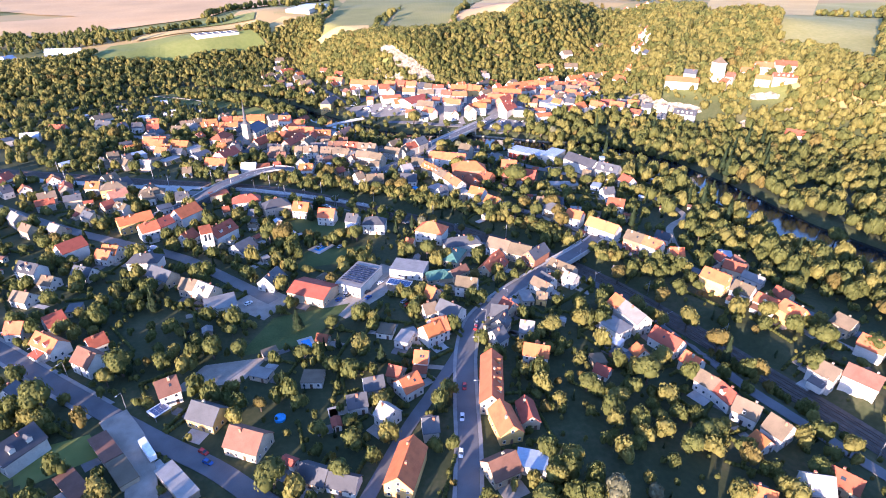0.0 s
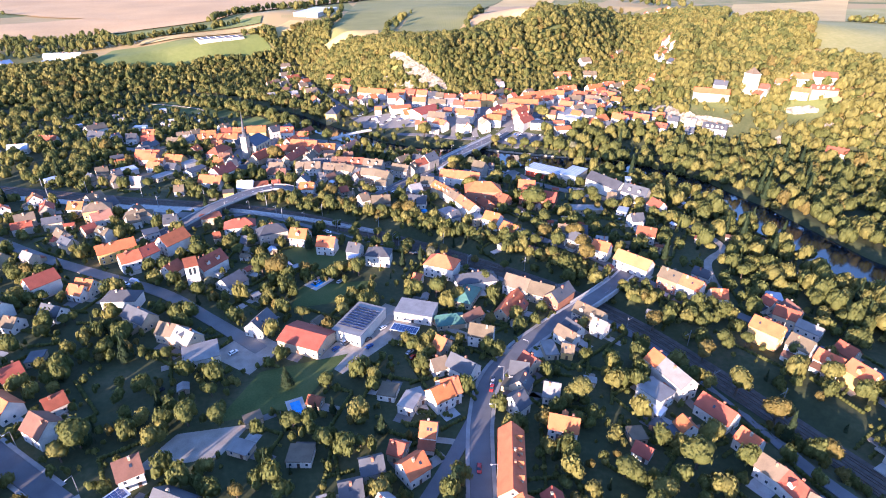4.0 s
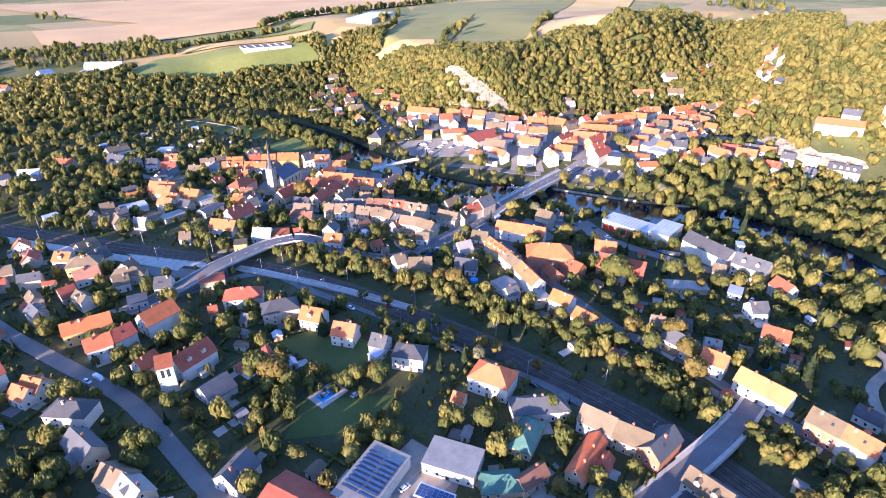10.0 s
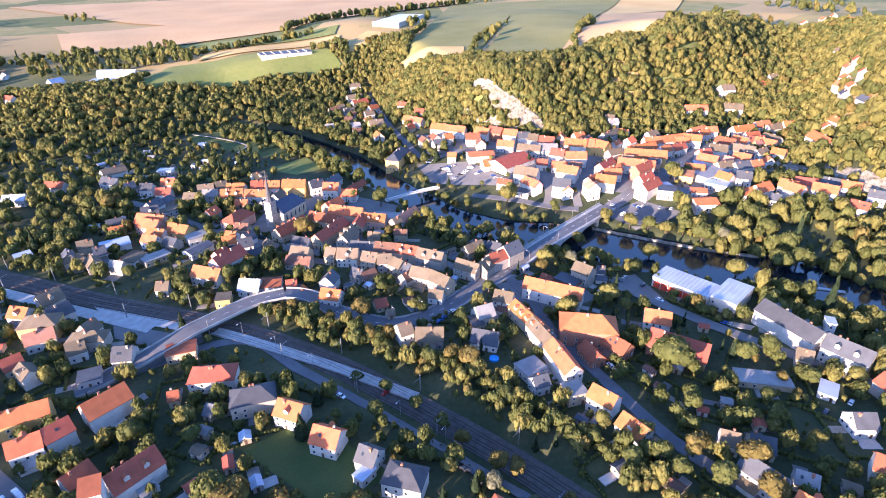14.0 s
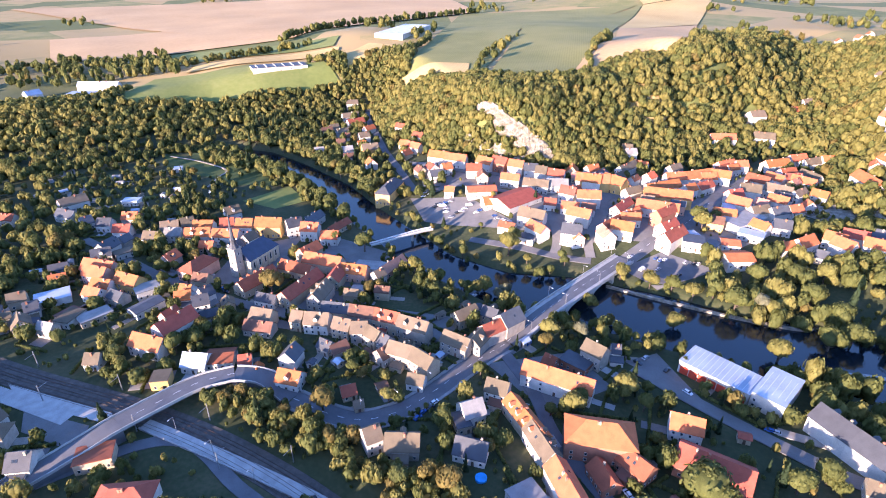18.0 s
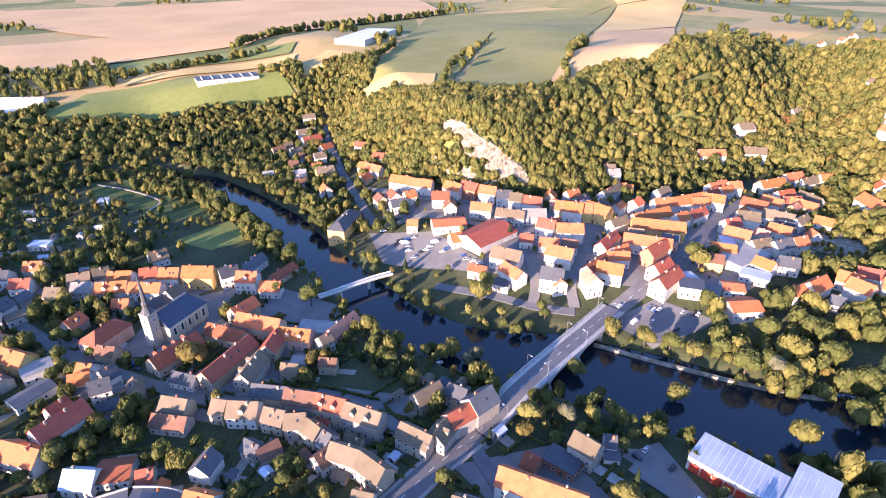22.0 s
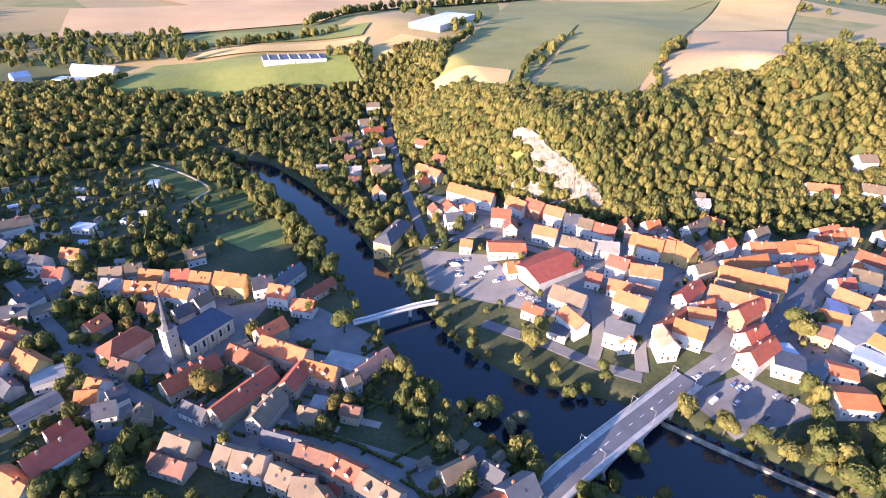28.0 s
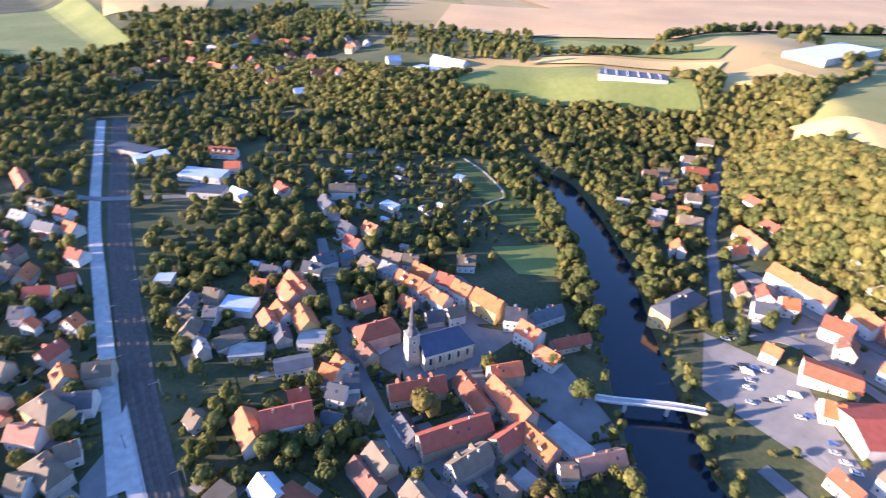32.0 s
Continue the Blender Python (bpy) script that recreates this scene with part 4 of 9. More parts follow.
house(-13.7, 174.2, 41, 8.8, 9.0, 5.0, 0.90, 'o', 'w', 'G', 6)
house(-8.9, 191.0, 173, 5.8, 8.0, 5.0, 0.90, 'o', 'w', 'G', 6)
house(-28.1, 174.5, 18, 7.9, 8.0, 4.5, 0.90, 'd', 'w', 'G', 6)
house(-33.7, 165.0, 17, 7.5, 8.0, 4.0, 0.90, 'd', 'w', 'G', 6)
house(-12.0, 132.2, 77, 18.2, 10.0, 6.0, 0.90, 'o', 'y', 'G', 6)
house(-4.2, 151.7, 10, 5.7, 8.0, 5.0, 0.90, 'd', 'w', 'G', 6)
house(-76.8, 182.7, 164, 8.3, 6.0, 2.5, 0.00, 'g', 'c', 'F', 6)
house(-77.3, 197.2, 33, 6.6, 5.0, 2.5, 0.00, 't', 'c', 'F', 6)
house(-54.3, 180.0, 1, 8.8, 8.0, 3.0, 0.00, 't', 'w', 'F', 6)
house(-172.2, 168.1, 80, 5.6, 8.0, 4.0, 0.90, 'd', 'w', 'G', 6)
house(20.5, 176.3, 86, 28.8, 9.0, 6.0, 0.90, 'o', 'c', 'G', 6)
house(24.3, 154.2, 105, 14.1, 9.0, 5.0, 0.90, 'o', 'y', 'G', 6)
house(33.5, 159.7, 97, 11.3, 7.0, 4.0, 0.90, 'r', 'c', 'G', 6)
house(20.9, 134.0, 28, 10.8, 10.0, 4.0, 0.90, 'b', 'c', 'G', 6)
house(32.0, 136.8, 167, 10.6, 8.0, 4.0, 0.00, 'l', 'w', 'F', 6)
house(41.7, 194.8, 166, 10.8, 8.0, 6.0, 0.90, 'o', 'w', 'G', 6)
house(40.3, 214.8, 167, 6.3, 9.0, 4.0, 0.90, 'g', 'w', 'G', 6)
house(25.3, 207.2, 43, 6.5, 9.0, 5.0, 0.90, 'd', 'w', 'G', 6)
house(33.0, 231.9, 130, 6.6, 8.0, 5.0, 0.90, 'r', 'c', 'G', 6)
house(88.5, 232.1, 115, 6.5, 9.0, 7.0, 0.90, 'o', 'w', 'G', 6)
house(93.0, 222.3, 114, 15.2, 9.0, 7.0, 0.90, 'g', 'w', 'G', 6)
house(82.3, 214.6, 126, 11.2, 10.0, 6.0, 0.00, 'g', 'w', 'F', 6)
house(103.4, 204.8, 125, 14.0, 9.0, 5.0, 0.90, 'r', 'w', 'G', 6)
house(88.2, 196.6, 107, 5.6, 7.0, 4.5, 0.90, 'o', 'w', 'G', 6)
house(108.9, 189.8, 122, 7.6, 8.0, 5.0, 0.90, 'o', 'w', 'G', 6)
house(111.3, 176.4, 126, 10.0, 8.0, 5.0, 0.90, 't', 'w', 'G', 6)
house(114.9, 169.7, 111, 10.6, 8.0, 5.0, 0.90, 'r', 'w', 'G', 6)
house(119.0, 161.2, 137, 9.0, 9.0, 5.0, 0.90, 't', 'w', 'G', 6)
house(125.3, 150.4, 122, 7.8, 10.0, 6.0, 0.90, 't', 'w', 'G', 6)
house(117.3, 146.2, 111, 5.8, 7.0, 3.5, 0.90, 'o', 'w', 'G', 6)
house(125.9, 126.8, 170, 8.1, 9.0, 5.0, 0.90, 'g', 'w', 'G', 6)
house(136.8, 129.3, 136, 9.9, 8.0, 4.0, 0.90, 'r', 'c', 'G', 6)
house(105.9, 122.6, 155, 6.6, 8.0, 4.0, 0.90, 'o', 'w', 'G', 6)
house(147.2, 256.3, 132, 13.4, 9.0, 8.0, 0.90, 'o', 'y', 'G', 6)
house(157.1, 245.4, 130, 9.7, 9.0, 7.0, 0.90, 't', 'w', 'G', 6)
house(165.8, 237.2, 129, 10.3, 8.0, 5.0, 0.90, 'o', 'w', 'G', 6)
house(172.4, 226.2, 115, 11.0, 9.0, 7.0, 0.90, 'o', 'y', 'G', 6)
house(194.0, 218.9, 117, 8.8, 9.0, 5.0, 0.90, 't', 'c', 'G', 6)
house(194.6, 200.5, 127, 10.4, 9.0, 6.0, 0.90, 'o', 'w', 'G', 6)
house(165.4, 184.3, 122, 7.5, 9.0, 6.0, 0.90, 't', 'w', 'G', 6)
house(175.4, 178.5, 132, 12.6, 9.0, 7.0, 0.90, 'b', 'w', 'G', 6)
house(69.1, 193.6, 98, 6.6, 6.0, 3.0, 0.00, 't', 'c', 'F', 6)
house(-68.0, 246.5, 160, 21.3, 16.0, 5.0, 0.32, 'r', 'c', 'L', 6)
house(-45.5, 259.3, 69, 25.2, 15.0, 6.0, 0.00, 'g', 'w', 'F', 6)
house(-19.0, 271.4, 167, 19.1, 13.0, 5.0, 0.00, 'g', 'w', 'F', 6)
house(-92.4, 255.7, 74, 12.1, 10.0, 5.0, 0.90, 'd', 'w', 'G', 6)
house(-112.7, 234.2, 27, 14.9, 13.0, 4.0, 0.00, 'g', 'w', 'F', 6)
house(-131.7, 248.0, 165, 11.8, 9.0, 5.0, 0.90, 't', 'c', 'G', 6)
house(-122.6, 243.7, 151, 11.3, 9.0, 5.0, 0.90, 'g', 'c', 'G', 6)
house(-152.6, 259.1, 152, 15.5, 9.0, 5.0, 0.90, 'd', 'c', 'G', 6)
house(-169.4, 274.4, 4, 16.9, 10.0, 6.0, 0.75, 'd', 'w', 'H', 6)
house(-194.4, 285.5, 170, 9.9, 9.0, 5.0, 0.90, 'o', 'w', 'G', 6)
house(-217.1, 284.2, 59, 14.3, 10.0, 8.0, 0.90, 'r', 'w', 'G', 6)
house(-156.9, 201.1, 48, 7.3, 8.0, 4.0, 0.90, 'r', 'w', 'G', 6)
house(-26.7, 214.0, 169, 7.3, 8.0, 3.0, 0.00, 't', 'w', 'F', 6)
house(-17.4, 207.1, 161, 6.6, 9.0, 4.0, 0.00, 'g', 'w', 'F', 6)
house(-55.2, 207.1, 165, 5.3, 5.0, 2.6, 0.90, 'r', 'c', 'G', 6)
house(-2.0, 213.3, 25, 7.4, 10.0, 6.0, 0.90, 'o', 'w', 'G', 6)
house(4.1, 227.9, 144, 12.5, 9.0, 5.0, 0.90, 'd', 'w', 'G', 6)
house(28.1, 226.3, 169, 7.8, 9.0, 5.0, 0.90, 'd', 'w', 'G', 6)
house(52.9, 252.1, 132, 10.6, 7.0, 5.0, 0.90, 't', 'w', 'G', 6)
house(56.8, 257.8, 125, 8.7, 7.0, 5.0, 0.90, 'd', 'w', 'G', 6)
house(70.0, 259.8, 138, 7.0, 7.0, 5.0, 0.90, 'g', 'w', 'G', 6)
house(80.3, 206.9, 137, 6.6, 6.0, 3.0, 0.00, 'w', 'w', 'F', 6)
house(67.0, 269.0, 137, 14.9, 9.0, 6.0, 0.90, 't', 's', 'G', 6)
house(168.3, 291.2, 72, 8.0, 8.0, 4.0, 0.00, 'l', 'w', 'F', 6)
house(139.7, 313.1, 135, 9.4, 7.0, 4.0, 0.90, 'd', 'w', 'G', 6)
house(170.0, 277.3, 103, 8.3, 8.0, 5.0, 0.90, 'b', 'c', 'G', 6)
house(-19.6, 182.6, 161, 5.5, 7.0, 4.0, 0.90, 'r', 'c', 'G', 6)
house(-15.0, 211.4, 25, 6.1, 7.0, 3.0, 0.00, 'g', 'w', 'F', 6)
house(-5.2, 209.4, 36, 8.7, 9.0, 6.0, 0.90, 'o', 'w', 'G', 6)
house(-6.7, 229.6, 27, 6.7, 8.0, 4.0, 0.90, 't', 'w', 'G', 6)
house(-5.4, 242.5, 146, 5.3, 9.0, 5.0, 0.90, 'o', 'c', 'G', 6)
house(-184.1, 229.4, 15, 6.2, 8.0, 3.0, 0.00, 'd', 'c', 'F', 6)
house(6.9, 286.4, 69, 17.0, 9.0, 4.0, 0.75, 'T', 'c', 'H', 6)
house(28.2, 218.0, 65, 7.3, 8.0, 5.0, 0.90, 'd', 'c', 'G', 6)
house(43.8, 244.2, 97, 10.7, 6.0, 3.0, 0.00, 'g', 'c', 'F', 6)
house(51.7, 242.3, 165, 5.3, 6.0, 4.0, 0.90, 't', 'y', 'G', 6)
house(69.2, 185.6, 141, 6.1, 6.0, 3.0, 0.90, 'r', 'w', 'G', 6)
house(177.4, 243.8, 116, 8.3, 8.0, 5.0, 0.90, 'r', 'c', 'G', 6)
house(165.5, 272.6, 139, 10.8, 8.0, 5.0, 0.90, 'r', 'c', 'G', 6)
house(164.1, 188.4, 119, 5.5, 8.0, 5.0, 0.90, 't', 'w', 'G', 6)
house(162.6, 283.6, 112, 6.2, 7.0, 5.0, 0.90, 'r', 'w', 'G', 6)
house(171.4, 262.4, 130, 10.8, 6.0, 4.0, 0.90, 'g', 'w', 'G', 6)
house(-7.2, 314.0, 160, 17.5, 12.5, 7.5, 0.80, 'o', 'w', 'H', 8)
house(34.0, 295.4, 151, 13.3, 10.0, 6.0, 0.90, 't', 'w', 'G', 6)
house(45.8, 289.2, 155, 13.4, 10.0, 6.0, 0.90, 't', 'c', 'G', 6)
house(54.7, 286.3, 48, 15.7, 9.0, 8.0, 0.90, 'd', 'k', 'G', 6)
house(28.1, 278.5, 62, 21.3, 7.0, 4.0, 0.90, 'o', 'c', 'G', 6)
house(34.1, 276.8, 65, 6.8, 5.0, 4.0, 0.90, 'r', 'c', 'G', 6)
house(12.9, 251.1, 166, 11.0, 9.0, 6.0, 0.90, 't', 'w', 'G', 6)
house(-1.9, 264.6, 14, 14.4, 9.0, 3.0, 0.75, 'T', 'c', 'H', 6)
house(11.7, 301.6, 14, 22.4, 10.0, 5.0, 0.75, 'd', 'w', 'H', 6)
house(88.2, 337.4, 146, 10.2, 9.0, 7.0, 0.90, 'o', 'w', 'G', 6)
house(77.2, 349.8, 138, 14.8, 9.0, 6.0, 0.90, 'd', 'w', 'G', 6)
house(103.4, 322.2, 137, 20.7, 10.0, 6.0, 0.90, 'T2', 'w', 'G', 6)
house(117.8, 302.7, 136, 11.0, 9.0, 8.0, 0.90, 't', 'k', 'G', 6)
house(125.8, 294.6, 133, 11.7, 9.0, 8.0, 0.90, 'o', 'w', 'G', 6)
house(138.6, 289.7, 175, 7.8, 8.0, 5.0, 0.90, 'o', 'w', 'G', 6)
house(8.4, 267.2, 43, 11.4, 6.0, 4.0, 0.90, 'b', 'c', 'G', 6)
house(-20.2, 302.3, 163, 4.7, 6.0, 4.0, 0.90, 'o', 'w', 'G', 6)
house(257.8, 616.5, 160, 33.0, 12.0, 6.0, 0.70, 'o', 'w', 'G', 3)
house(-138.5, 309.4, 64, 17.3, 11.0, 7.0, 0.90, 'r', 'w', 'G', 6)
house(-200.0, 324.4, 40, 20.3, 9.0, 7.0, 0.90, 'o', 'y', 'G', 6)
house(-185.3, 312.1, 45, 10.6, 9.0, 7.0, 0.90, 'o', 'w', 'G', 6)
house(-179.3, 320.1, 61, 9.7, 9.0, 7.0, 0.90, 'r', 'w', 'G', 6)
house(-171.7, 336.8, 63, 16.6, 11.0, 7.0, 0.90, 'o', 'w', 'G', 6)
house(-157.7, 304.9, 71, 9.4, 9.0, 5.0, 0.90, 'r', 'w', 'G', 6)
house(-121.0, 295.1, 61, 12.2, 12.0, 3.5, 0.70, 'd', 'w', 'G', 6)
house(-139.6, 361.7, 19, 19.0, 11.0, 6.0, 0.75, 'r', 'w', 'H', 6)
house(-115.7, 351.9, 29, 17.7, 11.0, 7.0, 0.75, 'd', 's', 'H', 6)
house(-96.9, 348.0, 171, 11.0, 10.0, 6.0, 0.90, 'o', 'w', 'G', 6)
house(-77.7, 337.7, 173, 10.8, 10.0, 6.0, 0.90, 'o', 'w', 'G', 6)
house(-60.0, 333.0, 167, 7.5, 9.0, 5.0, 0.90, 'd', 'w', 'G', 6)
house(-59.9, 326.3, 155, 4.8, 7.0, 4.0, 0.00, 'l', 'w', 'F', 6)
house(-44.6, 325.1, 176, 14.1, 10.0, 7.0, 0.75, 'd', 'w', 'H', 6)
house(-164.8, 376.0, 31, 12.9, 9.0, 5.0, 0.00, 'r', 'c', 'F', 6)
house(-242.3, 378.6, 25, 16.8, 11.0, 8.0, 0.75, 't', 'y', 'H', 6)
house(-261.6, 386.4, 2, 10.1, 9.0, 5.0, 0.90, 'o', 'w', 'G', 6)
house(-212.5, 374.2, 21, 16.8, 9.0, 6.0, 0.75, 't', 's', 'H', 6)
house(-187.5, 367.3, 20, 8.4, 10.0, 5.0, 0.90, 'd', 'w', 'G', 6)
house(-194.1, 352.9, 37, 9.2, 9.0, 4.0, 0.00, 'd', 'w', 'F', 6)
house(-233.7, 352.8, 59, 7.7, 9.0, 4.0, 0.90, 'r', 'c', 'G', 6)
house(-149.7, 348.1, 29, 4.0, 6.0, 4.0, 0.90, 'r', 'c', 'G', 6)
house(-130.4, 344.7, 172, 4.0, 7.0, 3.0, 0.90, 'd', 'c', 'G', 6)
house(111.4, 450.3, 125, 15.6, 11.0, 8.0, 0.90, 'd', 'w', 'G', 6)
house(120.3, 437.9, 126, 15.1, 11.0, 8.0, 0.90, 'd', 'w', 'G', 6)
house(133.5, 425.7, 141, 18.4, 11.0, 8.0, 0.90, 'd', 'w', 'G', 6)
house(132.0, 443.6, 170, 4.0, 6.0, 12.0, 0.00, 'l', 'w', 'F', 6)
house(143.2, 405.9, 115, 10.9, 9.0, 6.0, 0.90, 'r', 'w', 'G', 6)
house(122.4, 384.6, 10, 8.6, 9.0, 5.0, 0.90, 'd', 'w', 'G', 6)
house(122.2, 360.8, 156, 11.2, 9.0, 6.0, 0.90, 'r', 'w', 'G', 6)
house(61.4, 420.8, 160, 25.7, 15.0, 5.0, 0.70, 'r', 'k', 'G', 6)
house(54.4, 440.0, 172, 12.2, 10.0, 6.0, 0.90, 'o', 'w', 'G', 6)
house(20.2, 424.6, 2, 26.5, 15.0, 9.0, 0.75, 'o', 'k', 'H', 6)
house(33.6, 415.9, 139, 12.3, 9.0, 5.0, 0.90, 'r', 'k', 'G', 6)
house(21.7, 408.7, 120, 11.6, 8.0, 4.0, 0.90, 'r', 'k', 'G', 6)
house(3.4, 455.4, 166, 31.3, 10.0, 7.0, 0.90, 'o', 'w', 'G', 6)
house(-8.2, 428.8, 127, 24.6, 8.0, 6.0, 0.90, 'o', 'c', 'G', 6)
house(8.6, 398.7, 118, 20.3, 9.0, 7.0, 0.90, 'o', 'w', 'G', 6)
house(13.4, 381.2, 28, 8.5, 8.0, 6.0, 0.00, 'g', 'c', 'F', 6)
house(25.1, 377.1, 147, 10.9, 9.0, 7.0, 0.90, 'o', 'w', 'G', 6)
house(35.8, 364.6, 137, 11.2, 9.0, 5.0, 0.90, 'o', 'w', 'G', 6)
house(-5.0, 394.4, 41, 11.3, 10.0, 4.0, 0.00, 'g', 'w', 'F', 6)
house(-1.0, 384.0, 33, 6.9, 7.0, 5.0, 0.90, 'd', 'w', 'G', 6)
house(-27.3, 410.8, 175, 12.6, 10.0, 4.0, 0.90, 'd', 'w', 'G', 6)
house(70.0, 365.6, 170, 6.3, 8.0, 5.0, 0.90, 't', 'w', 'G', 6)
house(81.3, 366.0, 175, 8.3, 9.0, 4.0, 0.90, 'd', 'c', 'G', 6)
house(93.9, 406.5, 1, 22.2, 9.0, 3.0, 0.00, 'g', 'c', 'F', 6)
house(91.9, 352.2, 166, 6.9, 7.0, 4.0, 0.90, 'g', 'w', 'G', 6)
house(115.4, 423.0, 161, 6.3, 8.0, 5.0, 0.90, 't', 'c', 'G', 6)
house(-31.0, 430.3, 35, 9.1, 10.0, 5.0, 0.90, 'g', 'w', 'G', 6)
house(-21.8, 444.5, 170, 9.7, 9.0, 6.0, 0.90, 't', 'w', 'G', 6)
house(119.0, 404.3, 154, 6.7, 10.0, 3.0, 0.00, 'l', 'w', 'F', 6)
house(-188.5, 438.2, 175, 17.3, 10.0, 6.0, 0.90, 'o', 'w', 'G', 6)
house(-183.9, 451.8, 71, 19.5, 11.0, 9.0, 0.90, 'r', 'w', 'G', 6)
house(-160.4, 433.5, 7, 11.4, 10.0, 4.0, 0.90, 'l', 'w', 'G', 6)
house(-151.6, 438.9, 20, 12.2, 11.0, 4.0, 0.32, 'r', 'w', 'L', 6)
house(-138.7, 438.5, 27, 5.5, 8.0, 4.0, 0.90, 'r', 'w', 'G', 6)
house(-112.8, 432.1, 177, 10.8, 9.0, 4.5, 0.90, 'o', 'w', 'G', 6)
house(-130.8, 435.3, 112, 5.3, 5.0, 3.0, 0.90, 'o', 'c', 'G', 6)
house(-168.9, 419.5, 22, 7.5, 8.0, 5.0, 0.00, 't', 'y', 'F', 6)
house(-207.4, 423.8, 14, 6.7, 8.0, 4.0, 0.90, 't', 'w', 'G', 6)
house(-66.1, 406.2, 40, 6.5, 9.0, 7.0, 0.90, 't', 'w', 'G', 6)
house(-53.7, 407.1, 11, 12.9, 10.0, 5.0, 0.90, 't', 's', 'G', 6)
house(-57.9, 443.5, 176, 7.6, 7.0, 4.0, 0.90, 't', 'w', 'G', 6)
house(-85.4, 431.1, 34, 6.2, 7.0, 3.0, 0.90, 'r', 'c', 'G', 6)
house(-78.4, 424.7, 32, 4.0, 5.0, 2.5, 0.90, 't', 'c', 'G', 6)
house(-278.9, 510.7, 40, 10.9, 9.0, 5.0, 0.90, 'd', 'w', 'G', 6)
house(-262.5, 489.3, 177, 14.6, 10.0, 6.0, 0.90, 'o', 'p', 'G', 6)
house(-238.3, 485.9, 171, 15.5, 10.0, 6.0, 0.90, 'o', 'y', 'G', 6)
house(-249.4, 471.5, 174, 10.7, 8.0, 5.0, 0.90, 'o', 'w', 'G', 6)
house(-225.5, 483.1, 52, 12.3, 10.0, 5.0, 0.00, 'g', 'w', 'F', 6)
house(-215.0, 468.6, 70, 16.3, 9.0, 4.0, 0.32, 'd', 'w', 'L', 6)
house(-271.1, 465.0, 46, 16.9, 12.0, 4.0, 0.00, 'l', 'w', 'F', 6)
house(-270.0, 451.3, 46, 6.3, 9.0, 5.0, 0.90, 'd', 'w', 'G', 6)
house(-199.3, 479.2, 26, 8.3, 8.0, 5.0, 0.90, 'o', 'w', 'G', 6)
house(-186.3, 475.6, 39, 8.1, 9.0, 6.0, 0.90, 'd', 'w', 'G', 6)
house(-145.6, 464.3, 2, 14.9, 8.0, 4.0, 0.90, 'b', 's', 'G', 6)
house(-147.4, 471.5, 178, 11.6, 9.0, 6.0, 0.90, 't', 'c', 'G', 6)
house(-128.6, 473.7, 179, 6.1, 9.0, 6.0, 0.90, 't', 'c', 'G', 6)
house(-118.2, 474.0, 7, 12.3, 10.0, 6.0, 0.90, 't', 'w', 'G', 6)
house(-103.9, 472.7, 175, 9.1, 9.0, 6.0, 0.90, 't', 'c', 'G', 6)
house(-94.9, 471.8, 14, 8.1, 9.0, 6.0, 0.90, 't', 's', 'G', 6)
house(-85.8, 468.7, 150, 8.2, 8.0, 6.0, 0.90, 't', 'c', 'G', 6)
house(-79.9, 466.4, 153, 6.3, 8.0, 5.0, 0.90, 'd', 'w', 'G', 6)
house(-76.6, 458.4, 59, 11.0, 8.0, 5.0, 0.90, 'b', 's', 'G', 6)
house(-69.1, 458.5, 169, 12.4, 9.0, 7.0, 0.90, 't', 'c', 'G', 6)
house(-57.5, 454.2, 151, 12.6, 9.0, 7.0, 0.90, 't', 'c', 'G', 6)
house(-106.6, 457.6, 160, 7.2, 7.0, 4.0, 0.90, 'd', 's', 'G', 6)
house(-100.9, 458.2, 52, 8.7, 7.0, 3.0, 0.90, 'b', 's', 'G', 6)
house(-112.1, 485.8, 2, 16.1, 8.0, 6.0, 0.90, 'd', 'c', 'G', 6)
house(-97.0, 482.6, 179, 12.9, 9.0, 8.0, 0.90, 'b', 's', 'G', 6)
house(-83.5, 481.6, 172, 14.3, 9.0, 8.0, 0.90, 'r', 'c', 'G', 6)
house(-68.2, 477.9, 167, 16.4, 9.0, 8.0, 0.90, 't', 's', 'G', 6)
house(-246.7, 451.0, 92, 13.0, 9.0, 4.0, 0.00, 't', 'w', 'F', 6)
house(-235.6, 455.3, 60, 15.5, 9.0, 3.5, 0.00, 'g', 'c', 'F', 6)
house(-251.8, 454.5, 79, 10.8, 6.0, 3.0, 0.00, 'b', 'c', 'F', 6)
house(19.7, 477.6, 147, 10.5, 9.0, 8.0, 0.90, 't', 's', 'G', 6)
house(29.6, 484.3, 3, 4.1, 7.0, 5.0, 0.90, 'd', 'w', 'G', 6)
house(11.4, 473.0, 152, 13.0, 9.0, 4.0, 0.00, 'd', 'k', 'F', 6)
house(-0.3, 469.6, 153, 5.7, 8.0, 4.0, 0.90, 'r', 'k', 'G', 6)
house(-1.3, 417.6, 122, 17.2, 8.0, 6.0, 0.90, 't', 'w', 'G', 6)
house(-34.0, 424.3, 31, 6.1, 9.0, 4.0, 0.00, 'd', 'c', 'F', 6)
house(-45.2, 472.4, 159, 14.4, 9.0, 6.0, 0.90, 't', 's', 'G', 6)
house(-36.1, 476.0, 69, 10.0, 9.0, 6.0, 0.90, 't', 's', 'G', 6)
house(-29.6, 485.7, 46, 13.5, 9.0, 7.0, 0.90, 'r', 's', 'G', 6)
house(-22.7, 494.0, 51, 12.6, 11.0, 8.0, 0.90, 'd', 's', 'G', 6)
house(-45.8, 496.3, 50, 13.3, 8.0, 6.0, 0.90, 't', 'c', 'G', 6)
